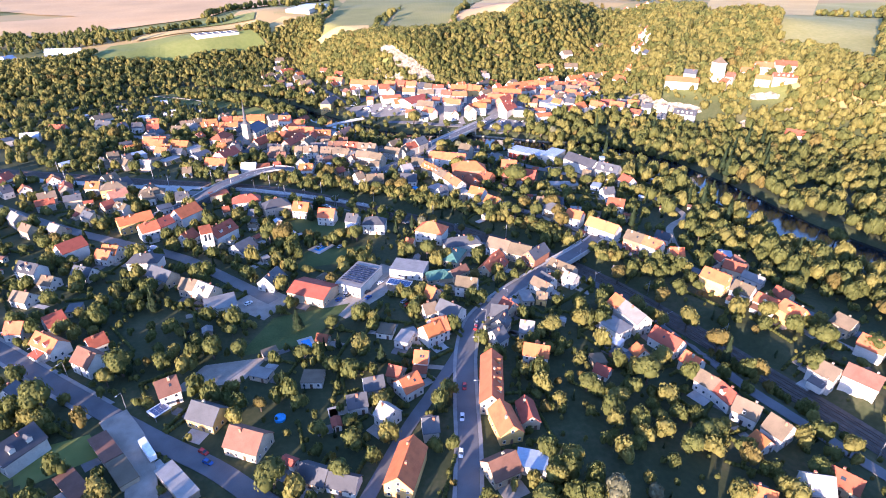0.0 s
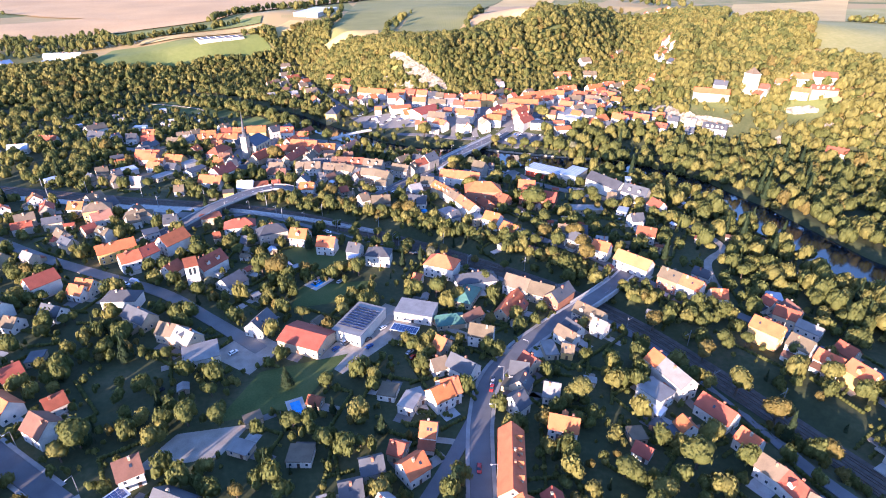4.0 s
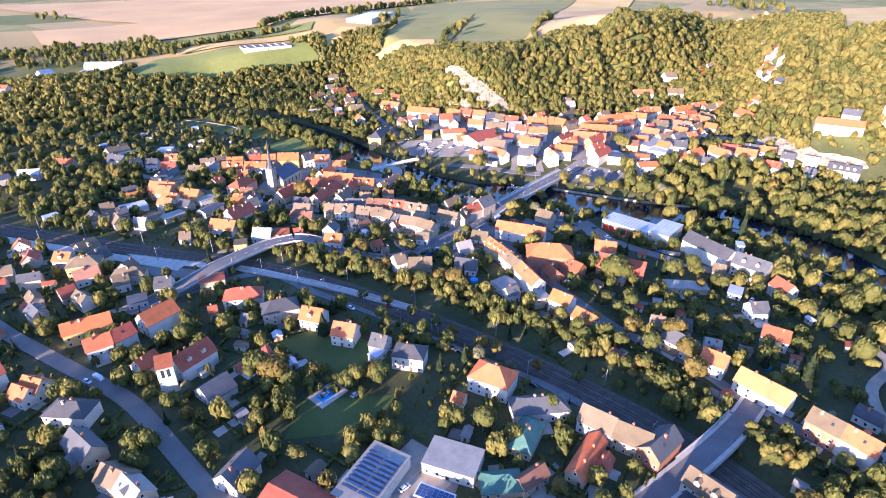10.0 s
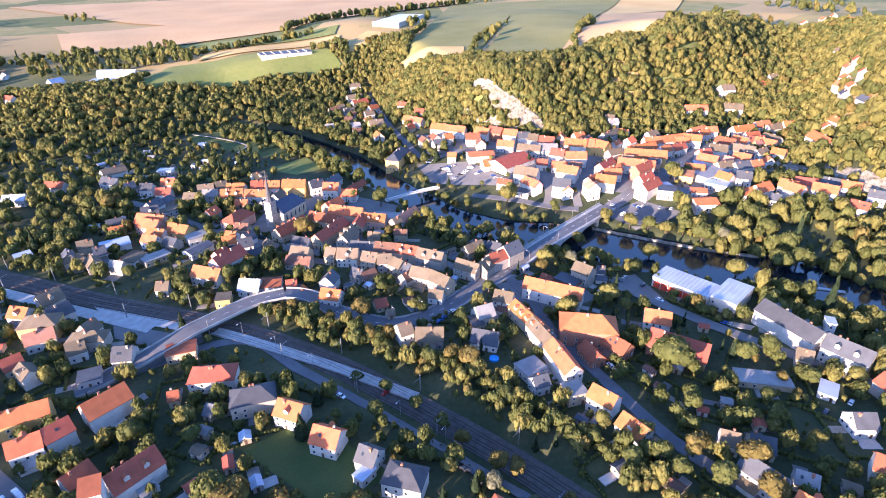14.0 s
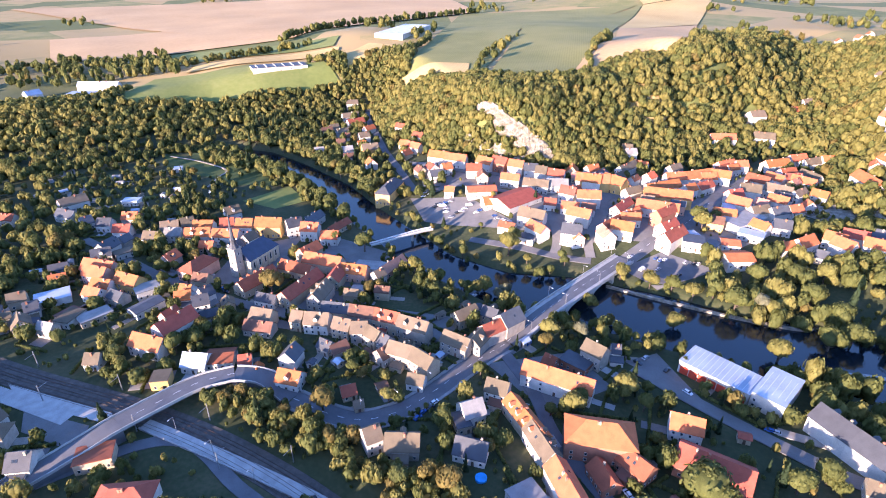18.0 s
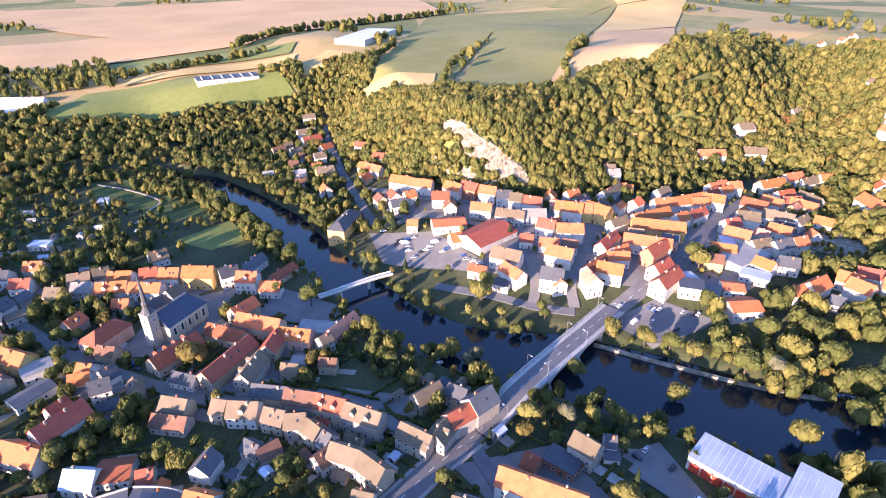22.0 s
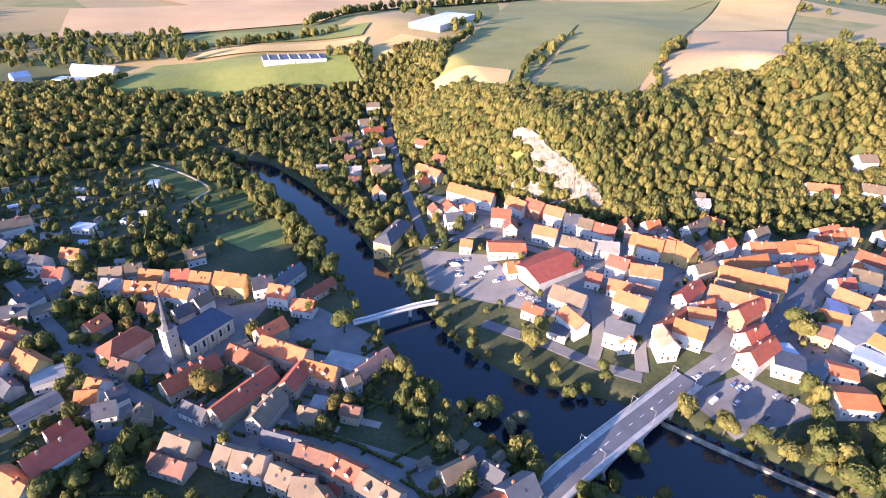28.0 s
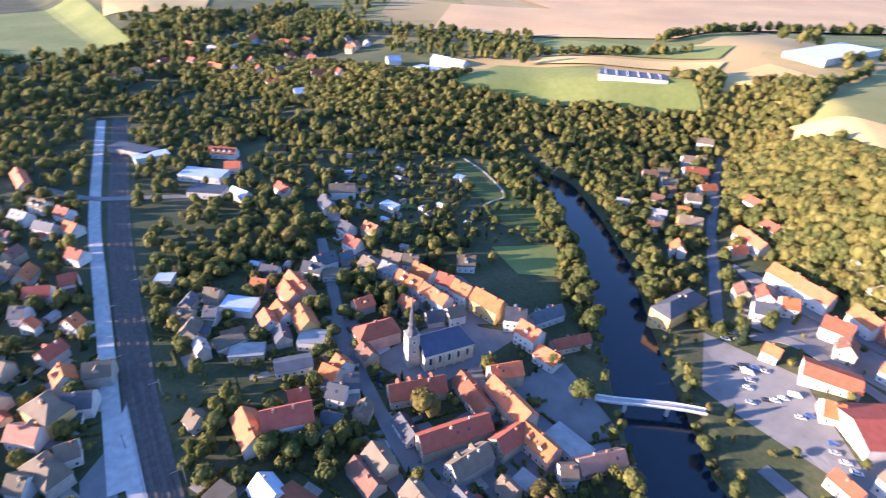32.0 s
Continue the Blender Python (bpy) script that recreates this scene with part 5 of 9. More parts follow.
house(-32.7, 499.5, 160, 8.6, 8.0, 6.0, 0.90, 'd', 'c', 'G', 6)
house(-210.2, 509.4, 78, 20.8, 12.0, 7.0, 0.75, 'r', 'p', 'H', 6)
house(-169.4, 504.2, 69, 24.7, 10.0, 5.0, 0.90, 'r', 'c', 'G', 6)
house(-152.8, 522.1, 170, 21.2, 9.0, 5.0, 0.90, 'r', 'c', 'G', 6)
house(-140.7, 501.6, 76, 30.0, 10.0, 6.5, 0.85, 'r', 'c', 'G', 6)
house(-154.6, 488.9, 174, 12.4, 7.0, 4.0, 0.90, 'd', 'w', 'G', 6)
house(-261.2, 553.3, 29, 11.3, 10.0, 6.0, 0.90, 't', 'c', 'G', 6)
house(-251.7, 559.2, 44, 8.3, 10.0, 7.0, 0.90, 't', 'w', 'G', 6)
house(-239.2, 559.4, 13, 13.2, 10.0, 6.0, 0.90, 'o', 'w', 'G', 6)
house(-223.1, 562.8, 25, 8.9, 10.0, 8.0, 0.90, 'r', 'w', 'G', 6)
house(-211.0, 564.8, 11, 11.1, 10.0, 8.0, 0.90, 'o', 'w', 'G', 6)
house(-195.3, 569.0, 10, 17.5, 11.0, 8.0, 0.90, 'o', 'y', 'G', 6)
house(-179.1, 572.7, 45, 10.5, 10.0, 8.0, 0.90, 'd', 'w', 'G', 6)
house(-165.3, 569.2, 7, 11.7, 10.0, 8.0, 0.90, 'o', 'w', 'G', 6)
house(-172.7, 588.9, 81, 19.3, 8.0, 5.0, 0.90, 'd', 'w', 'G', 6)
house(-150.3, 566.6, 8, 11.4, 9.0, 5.0, 0.90, 'o', 'w', 'G', 6)
house(-151.6, 584.1, 71, 19.8, 7.0, 4.0, 0.90, 'r', 'c', 'G', 6)
house(-236.0, 548.2, 18, 16.2, 10.0, 6.0, 0.90, 'o', 'w', 'G', 6)
house(-217.4, 551.4, 8, 17.6, 9.0, 6.0, 0.90, 'o', 'w', 'G', 6)
house(-200.2, 550.5, 74, 8.8, 8.0, 6.0, 0.90, 't', 'w', 'G', 6)
house(-252.5, 545.2, 17, 10.4, 9.0, 6.0, 0.90, 'g', 'w', 'G', 6)
house(-264.6, 538.9, 7, 9.8, 9.0, 5.0, 0.90, 't', 'w', 'G', 6)
house(-153.6, 541.4, 68, 14.5, 9.0, 7.0, 0.90, 'o', 'c', 'G', 6)
house(-139.2, 530.8, 175, 24.3, 10.0, 7.0, 0.90, 'o', 'c', 'G', 6)
house(-126.3, 517.2, 91, 13.5, 9.0, 6.0, 0.90, 'r', 'c', 'G', 6)
house(-117.7, 525.8, 1, 15.7, 9.0, 6.0, 0.90, 'o', 'p', 'G', 6)
house(-127.2, 497.9, 89, 17.3, 9.0, 6.0, 1.0, 't', 's', 'G', 6)
house(-98.8, 539.8, 68, 19.3, 8.0, 4.0, 0.90, 'p', 'p', 'G', 6)
house(-111.8, 536.8, 3, 17.7, 10.0, 4.0, 0.00, 'g', 'w', 'F', 6)
house(-102.7, 525.2, 56, 6.3, 8.0, 5.0, 0.90, 't', 'w', 'G', 6)
house(-283.1, 520.5, 86, 11.7, 10.0, 5.0, 0.90, 'd', 'w', 'G', 6)
house(-269.2, 519.7, 59, 14.2, 8.0, 4.0, 0.00, 't', 'w', 'F', 6)
house(-290.9, 544.0, 15, 11.1, 9.0, 5.0, 0.90, 'r', 'w', 'G', 6)
house(-324.6, 548.8, 61, 7.4, 9.0, 5.0, 0.90, 'd', 'w', 'G', 6)
house(-309.6, 549.8, 12, 9.5, 9.0, 5.0, 0.90, 'd', 'w', 'G', 6)
house(-265.8, 495.3, 179, 20.2, 11.0, 6.0, 0.90, 'o', 'p', 'G', 6)
house(-251.1, 479.8, 179, 11.9, 9.0, 5.0, 0.90, 'o', 'w', 'G', 6)
house(-201.0, 485.1, 4, 6.7, 9.0, 5.0, 0.90, 'o', 'w', 'G', 6)
house(-187.6, 482.7, 64, 6.4, 9.0, 7.0, 0.90, 'd', 'w', 'G', 6)
house(-235.2, 587.4, 50, 10.5, 10.0, 5.0, 0.90, 't', 'w', 'G', 6)
house(-110.3, 511.0, 7, 7.5, 7.0, 3.0, 0.00, 'g', 'c', 'F', 6)
house(-109.0, 714.0, 170, 18.2, 10.0, 7.0, 0.90, 'o', 'w', 'G', 3)
house(-93.2, 709.8, 173, 18.5, 10.0, 7.0, 0.90, 'o', 'w', 'G', 3)
house(-74.0, 687.9, 12, 12.6, 10.0, 7.0, 0.90, 'r', 'w', 'G', 3)
house(-67.1, 707.1, 155, 14.3, 10.0, 7.0, 0.90, 'o', 'w', 'G', 3)
house(-54.8, 707.0, 158, 13.4, 10.0, 8.0, 0.90, 'r', 'k', 'G', 3)
house(-40.7, 702.6, 169, 12.6, 10.0, 8.0, 0.90, 'o', 'w', 'G', 3)
house(-28.3, 696.4, 5, 10.7, 10.0, 8.0, 0.90, 'd', 'w', 'G', 3)
house(-19.6, 694.9, 173, 9.0, 10.0, 7.0, 0.90, 't', 'w', 'G', 3)
house(-8.1, 693.4, 169, 14.6, 10.0, 6.0, 0.90, 'r', 'w', 'G', 3)
house(-139.4, 741.1, 156, 16.0, 9.0, 6.0, 0.90, 'o', 'w', 'G', 3)
house(-149.2, 747.1, 171, 10.1, 9.0, 6.0, 0.90, 'o', 'w', 'G', 3)
house(-140.3, 761.1, 162, 10.9, 8.0, 5.0, 0.90, 'r', 'w', 'G', 3)
house(-166.2, 792.7, 166, 11.5, 8.0, 5.0, 0.90, 'r', 'w', 'G', 2)
house(-104.2, 678.9, 35, 10.6, 9.0, 5.0, 0.90, 'd', 'w', 'G', 3)
house(-97.7, 690.2, 38, 8.3, 9.0, 6.0, 0.90, 'o', 'w', 'G', 3)
house(54.4, 755.9, 20, 9.4, 8.0, 6.0, 0.90, 'g', 'w', 'G', 3)
house(62.1, 736.0, 157, 11.2, 8.0, 5.0, 0.90, 'o', 'w', 'G', 3)
house(-42.7, 676.0, 176, 14.6, 9.0, 6.0, 0.90, 'o', 'w', 'G', 3)
house(-62.5, 653.5, 20, 22.2, 14.0, 5.0, 0.32, 'o', 'w', 'L', 3)
house(-35.8, 640.9, 52, 34.2, 24.0, 5.0, 0.32, 'r', 'w', 'L', 3)
house(-54.5, 633.6, 30, 7.5, 10.0, 4.0, 0.90, 'o', 'w', 'G', 3)
house(-86.8, 651.6, 5, 7.2, 7.0, 5.0, 0.90, 'o', 'w', 'G', 3)
house(-20.3, 611.7, 165, 18.0, 11.0, 7.0, 0.90, 't', 'w', 'G', 3)
house(-15.7, 598.5, 137, 14.9, 9.0, 6.0, 0.90, 'o', 'w', 'G', 3)
house(6.7, 596.1, 173, 12.6, 11.0, 8.0, 0.90, 'd', 'w', 'G', 3)
house(9.9, 594.0, 114, 9.1, 8.0, 6.0, 0.90, 'o', 'w', 'G', 3)
house(2.6, 649.2, 162, 11.3, 10.0, 9.0, 0.90, 'r', 'w', 'G', 3)
house(28.3, 595.1, 112, 11.1, 9.0, 8.0, 0.90, 'p', 'w', 'G', 3)
house(44.5, 619.9, 10, 12.8, 8.0, 6.0, 0.90, 'o', 'w', 'G', 3)
house(17.7, 681.6, 171, 18.7, 11.0, 8.0, 0.90, 'o', 'w', 'G', 3)
house(81.9, 598.4, 173, 12.7, 12.0, 6.0, 0.00, 'd', 'w', 'F', 3)
house(93.1, 596.2, 149, 7.1, 10.0, 5.0, 0.00, 'd', 'w', 'F', 3)
house(80.7, 607.6, 23, 11.2, 8.0, 4.0, 0.00, 'l', 'w', 'F', 3)
house(-21.5, 592.1, 168, 9.7, 8.0, 4.0, 0.00, 'd', 'w', 'F', 6)
house(-9.4, 634.9, 178, 8.3, 8.0, 5.0, 0.90, 'r', 'w', 'G', 3)
house(31.6, 610.6, 57, 21.8, 8.0, 6.0, 0.90, 'r', 'w', 'G', 3)
house(49.0, 666.2, 40, 14.0, 8.0, 7.0, 0.90, 't', 'w', 'G', 3)
house(104.1, 692.8, 45, 17.3, 9.0, 6.0, 0.90, 'r', 'w', 'G', 3)
house(113.9, 649.4, 85, 21.3, 8.0, 6.0, 0.00, 'l', 'w', 'F', 3)
house(-16.8, 666.9, 176, 9.1, 9.0, 6.0, 0.90, 't', 'w', 'G', 3)
house(-6.0, 671.0, 9, 15.8, 10.0, 6.0, 0.90, 'g', 'w', 'G', 3)
house(124.3, 736.1, 43, 14.6, 8.0, 6.0, 0.90, 'r', 'w', 'G', 3)
house(135.2, 741.9, 33, 10.2, 8.0, 6.0, 0.90, 'o', 'w', 'G', 3)
house(-242.8, 847.5, 39, 18.9, 9.0, 6.0, 0.90, 't', 'w', 'G', 2)
house(-228.7, 826.0, 48, 19.2, 9.0, 6.0, 0.90, 'r', 'w', 'G', 2)
house(-246.4, 808.3, 47, 9.2, 8.0, 5.0, 0.90, 't', 'w', 'G', 2)
house(-182.4, 740.1, 33, 15.0, 10.0, 7.0, 0.90, 't', 'y', 'G', 3)
house(-254.5, 883.7, 32, 13.7, 8.0, 5.0, 0.90, 't', 'w', 'G', 2)
house(-205.7, 804.4, 61, 12.7, 8.0, 5.0, 0.90, 'o', 'w', 'G', 2)
house(-135.2, 652.0, 86, 32.4, 12.0, 9.0, 0.75, 'd', 'y', 'H', 3)
house(-335.2, 664.9, 27, 6.9, 8.0, 3.0, 0.00, 'l', 'w', 'F', 3)
house(-359.7, 574.8, 61, 18.2, 12.0, 6.0, 0.70, 't', 'w', 'G', 6)
house(-323.7, 592.1, 13, 11.9, 8.0, 4.0, 0.00, 'l', 'w', 'F', 6)
house(-346.5, 555.8, 171, 16.6, 9.0, 5.0, 0.90, 'd', 'w', 'G', 6)
house(-510.8, 771.2, 16, 42.0, 14.0, 6.0, 0.00, 'l', 'w', 'F', 3)
house(-534.5, 812.2, 15, 45.2, 12.0, 5.0, 0.70, 'l', 'w', 'G', 2)
house(-583.6, 768.5, 71, 15.4, 12.0, 5.0, 0.70, 'l', 'w', 'G', 3)
house(203.4, 588.3, 148, 11.1, 9.0, 5.0, 0.90, 'r', 'w', 'G', 6)
house(229.2, 581.1, 143, 7.4, 8.0, 5.0, 0.90, 'd', 'w', 'G', 6)
house(268.4, 623.3, 149, 12.6, 9.0, 6.0, 0.90, 'd', 'w', 'G', 2)
house(296.6, 601.6, 131, 8.7, 8.0, 5.0, 0.90, 'r', 'w', 'G', 2)
house(304.7, 607.1, 139, 7.8, 9.0, 5.0, 0.90, 'r', 'w', 'G', 2)
house(51.4, 760.4, 4, 8.5, 8.0, 5.0, 0.90, 't', 'w', 'G', 3)
house(177.7, 728.4, 13, 13.1, 9.0, 6.0, 0.90, 'r', 'w', 'G', 3)
house(108.6, 714.1, 9, 17.5, 9.0, 6.0, 0.90, 'o', 'w', 'G', 3)
house(108.3, 640.5, 172, 14.0, 9.0, 6.0, 0.90, 'o', 'w', 'G', 3)
house(167.6, 615.0, 150, 11.6, 10.0, 6.0, 0.90, 'o', 'w', 'G', 3)
house(-337.5, 399.8, 81, 8.5, 9.0, 6.0, 0.90, 'r', 'w', 'G', 6)
house(-297.7, 395.6, 124, 6.2, 9.0, 6.0, 0.90, 'o', 'w', 'G', 6)
house(-256.7, 399.1, 67, 10.8, 10.0, 6.0, 0.90, 't', 's', 'G', 6)
house(-242.1, 389.4, 65, 10.8, 10.0, 6.0, 0.90, 'd', 'w', 'G', 6)
house(-235.9, 370.7, 46, 12.1, 9.0, 5.0, 0.90, 'p', 'w', 'G', 6)
house(-218.3, 381.7, 83, 7.1, 9.0, 5.0, 0.90, 't', 'w', 'G', 6)
house(-308.8, 379.1, 132, 4.4, 8.0, 5.0, 0.90, 'o', 'w', 'G', 6)
house(-321.3, 376.6, 55, 6.9, 9.0, 5.0, 0.90, 'd', 'w', 'G', 6)
house(-335.2, 385.9, 64, 12.0, 9.0, 5.0, 0.90, 'r', 'w', 'G', 6)
house(-212.4, 366.8, 42, 7.3, 9.0, 5.0, 0.90, 't', 'w', 'G', 6)
house(-520.7, 471.9, 33, 38.9, 14.0, 5.0, 0.00, 'd', 's', 'F', 6)
house(-498.9, 479.8, 88, 25.2, 12.0, 5.0, 0.00, 'l', 'w', 'F', 6)
house(-442.2, 502.8, 45, 32.8, 16.0, 5.0, 0.00, 'l', 'w', 'F', 6)
house(-412.7, 495.9, 50, 24.4, 14.0, 5.0, 0.00, 'd', 'w', 'F', 6)
house(-393.2, 512.4, 20, 15.4, 8.0, 5.0, 0.90, 'l', 'w', 'G', 6)
house(-475.9, 529.6, 48, 22.2, 9.0, 5.0, 0.90, 'r', 'w', 'G', 6)
house(-442.9, 525.4, 58, 11.3, 9.0, 5.0, 0.90, 'o', 'w', 'G', 6)
house(-384.6, 541.0, 5, 16.3, 8.0, 5.0, 0.90, 'r', 'w', 'G', 6)
house(-316.4, 441.2, 56, 9.0, 8.0, 4.0, 0.00, 'l', 'w', 'F', 6)
house(-495.8, 393.5, 3, 32.2, 9.0, 5.0, 0.90, 'o', 'w', 'G', 6)
house(-445.1, 399.1, 32, 13.2, 9.0, 5.0, 0.90, 't', 'w', 'G', 6)
house(-425.0, 410.1, 27, 10.7, 9.0, 5.0, 0.90, 'r', 'w', 'G', 6)
house(-400.4, 410.7, 28, 10.0, 9.0, 5.0, 0.90, 'o', 'w', 'G', 6)
house(-409.7, 397.9, 37, 14.1, 8.0, 5.0, 0.90, 'd', 'w', 'G', 6)
house(-433.2, 387.7, 33, 12.7, 9.0, 5.0, 0.90, 'g', 'w', 'G', 6)
house(-364.8, 407.7, 32, 9.9, 9.0, 5.0, 0.90, 'r', 'w', 'G', 6)
house(-772.4, 532.0, 63, 12.3, 9.0, 5.0, 0.90, 't', 'w', 'G', 6)
house(-783.8, 551.4, 26, 12.8, 9.0, 5.0, 0.90, 'o', 'w', 'G', 6)
house(-714.3, 607.4, 21, 22.9, 9.0, 5.0, 0.90, 'o', 'w', 'G', 3)
house(-759.6, 498.7, 63, 17.6, 9.0, 5.0, 0.90, 'r', 'w', 'G', 6)
house(182, 623, 165, 14, 9, 6, 0.9, 'r', 'w', 'G', 4)
house(199, 626, 160, 12, 9, 6, 0.9, 'd', 'w', 'G', 4)
house(209, 617, 160, 12, 9, 6, 0.9, 'o', 'w', 'G', 4)
house(219, 601, 155, 10, 9, 5, 0.9, 'd', 'w', 'G', 4)
house(234, 594, 150, 10, 8, 5, 0.9, 'g', 'w', 'G', 4)
house(254, 583, 150, 22, 10, 6, 0.8, 'd', 'w', 'G', 4)
house(340, 607, 165, 22, 11, 7, 0.8, 'o', 'w', 'G', 4)
house(355, 600, 165, 20, 11, 8, 0.8, 'r', 'w', 'G', 4)
house(322, 610, 160, 12, 8, 5, 0.9, 'o', 'w', 'G', 4)
house(331, 591, 150, 14, 8, 5, 0.9, 'o', 'w', 'G', 4)
house(349, 585, 165, 22, 9, 5, 0.8, 'r', 'c', 'G', 4)
house(338, 523, 140, 16, 9, 6, 0.9, 'r', 'w', 'G', 4)
house(182, 869, 25, 16, 12, 7, 0.8, 't', 'w', 'G', 4)
house(245, 925, 30, 12, 10, 6, 0.9, 't', 'w', 'G', 4)
house(225, 901, 30, 11, 9, 5, 0.9, 'o', 'w', 'G', 4)
house(316, 944, 104, 12, 8, 5, 0.9, 't', 'w', 'G', 2)
house(283, 827, 75, 10, 8, 5, 0.9, 'o', 'w', 'G', 2)
house(276, 824, 85, 10, 8, 5, 0.9, 'o', 'w', 'G', 2)
house(275, 792, 70, 10, 8, 5, 0.9, 'o', 'w', 'G', 2)
house(269, 808, 90, 10, 8, 5, 0.9, 'o', 'w', 'G', 2)
house(263, 778, 85, 10, 8, 5, 0.9, 'o', 'w', 'G', 2)
house(257, 773, 76, 13, 8, 5, 0.9, 'd', 'w', 'G', 2)
house(257, 736, 96, 13, 8, 5, 0.9, 'd', 'w', 'G', 2)
house(237, 728, 105, 10, 8, 5, 0.9, 'o', 'w', 'G', 2)
house(231, 727, 75, 10, 8, 5, 0.9, 'o', 'w', 'G', 2)
house(372, 1156, 100, 10, 8, 5, 0.9, 'o', 'w', 'G', 2)
house(395, 1182, 85, 10, 8, 5, 0.9, 'o', 'w', 'G', 2)
house(391, 1113, 105, 10, 8, 5, 0.9, 'o', 'w', 'G', 2)
house(346, 1149, 85, 10, 8, 5, 0.9, 'o', 'w', 'G', 2)
HALLS.append(house(-349.5, 895.1, 38, 64.5, 24, 4.6, 0.0, 'd', 'w', 'F', 3))
HALLS.append(house(-254, 1112, 86, 128, 42, 6.5, 0.0, 'w', 'w', 'F', 3))
for k in range(6):
    child("rooflight", from_data("rooflight", *boxes([(-0.35, -11, 0, 0.35, 11, 0.5)]), M["frame"]), HALLS[0], pose(-26 + 10.4 * k, 0, 4.9), "white rooflight strip")

# ---- landmarks ----
def ring_mesh(name, profile, mat, sides=4, turn=45.0):
    """A tower-like body: stacked rings (z, half width)."""
    v, f = [], []
    k = 1 / math.cos(math.pi / sides)
    for z, r in profile:
        for i in range(sides):
            a = radians(turn) + i * 2 * math.pi / sides
            v.append((r * k * math.cos(a), r * k * math.sin(a), z))
    for j in range(len(profile) - 1):
        for i in range(sides):
            a, b = j * sides + i, j * sides + (i + 1) % sides
            f.append((a, b, b + sides, a + sides))
    f.append(tuple(range(sides))[::-1])
    f.append(tuple(range(len(v) - sides, len(v))))
    return from_data(name, v, f, mat)


M["slate_blue"] = tint("blue_slate_roof", (0.045, 0.06, 0.095), rough=0.45, scale=0.3, fine=4, bump=0.3)
M["ochre_stone"] = tint("ochre_stone_wall", (0.52, 0.43, 0.30), rough=0.9, scale=0.3, fine=3, bump=0.2)
M["white_metal"] = tint("painted_metal", (0.6, 0.6, 0.6), rough=0.4, scale=0.5, fine=5, bump=0.0)
M["steel"] = tint("galvanised_steel", (0.30, 0.31, 0.32), rough=0.45, scale=1, fine=6, bump=0.0, metal=0.6)
M["red_paint"] = tint("red_painted_gate", (0.50, 0.06, 0.03), rough=0.5, scale=0.5, fine=4, bump=0.0)
M["pool"] = tint("pool_water", (0.03, 0.28, 0.62), rough=0.1, scale=0.8, fine=4, bump=0.1)
M["rust"] = tint("rusty_rail", (0.12, 0.08, 0.06), rough=0.45, scale=1, fine=6, bump=0.1, metal=0.5)
TALL = window_mesh(1.5, 4.2)


def church():
    root = new("church")
    root.matrix_world = pose(-183.5, 529.5, hz(-183.5, 529.5), 0, 0, 77)
    tagged(root, "stone church with a blue slate nave roof and a pointed spire", "church")
    l, w, e, r = 12.5, 7.2, 9.5, 6.5
    v = [(-l, -w, -1), (l, -w, -1), (l, w, -1), (-l, w, -1), (-l, -w, e), (l, -w, e), (l, w, e), (-l, w, e), (-l, 0, e + r)]
    child("wall", from_data("wall", v, [(0, 3, 2, 1), (0, 1, 5, 4), (2, 3, 7, 6), (1, 2, 6, 5), (3, 0, 4, 8, 7)], M["ochre_stone"]), root, label="ochre stone nave wall")
    o, k = 0.5, l - 5
    v = [(-l - 0.3, -w - o, e - 0.3), (l + o, -w - o, e - 0.3), (l + o, w + o, e - 0.3), (-l - 0.3, w + o, e - 0.3), (-l - 0.3, 0, e + r), (k, 0, e + r)]
    child("roof", from_data("roof", v, [(0, 1, 5, 4), (1, 2, 5), (2, 3, 4, 5), (0, 4, 3), (0, 3, 2, 1)], M["slate_blue"]), root, label="blue slate roof with a hipped end")
    for s in (-1, 1):
        for i in range(5):
            child("window", TALL, root, pose(-9.5 + 4.7 * i, s * (w + 0.02), 3.2, 0, 0, 0 if s < 0 else 180))
            if i:
                child("buttress", BUTTRESS, root, pose(-9.5 + 4.7 * i - 2.35, s * (w + 0.35), 0))
    t = child("tower", ring_mesh("tower", [(-1, 2.9), (6, 2.9), (6.3, 2.7), (13, 2.7), (13.3, 2.85), (18, 2.7), (18.4, 3.0), (19, 3.0)], WALL["s"]), root, pose(-16, 0, 0), "weathered pale stone square tower")
    child("spire", ring_mesh("spire", [(19, 2.8), (20.2, 2.3), (21.5, 1.5), (23.2, 1.5), (24.2, 1.75), (25.2, 1.2), (41, 0.05)], ROOF["d"], 8, 22.5), t, label="slender dark slate spire")
    for a in range(4):
        for z in (9, 14.6):
            child("window", WINDOW, t, pose(0, 0, 0, 0, 0, 90 * a) @ pose(0, -2.9, z))


BUTTRESS = from_data("buttress", *boxes([(-0.45, -0.4, -1, 0.45, 0.4, 7.5)]), M["ochre_stone"])
church()


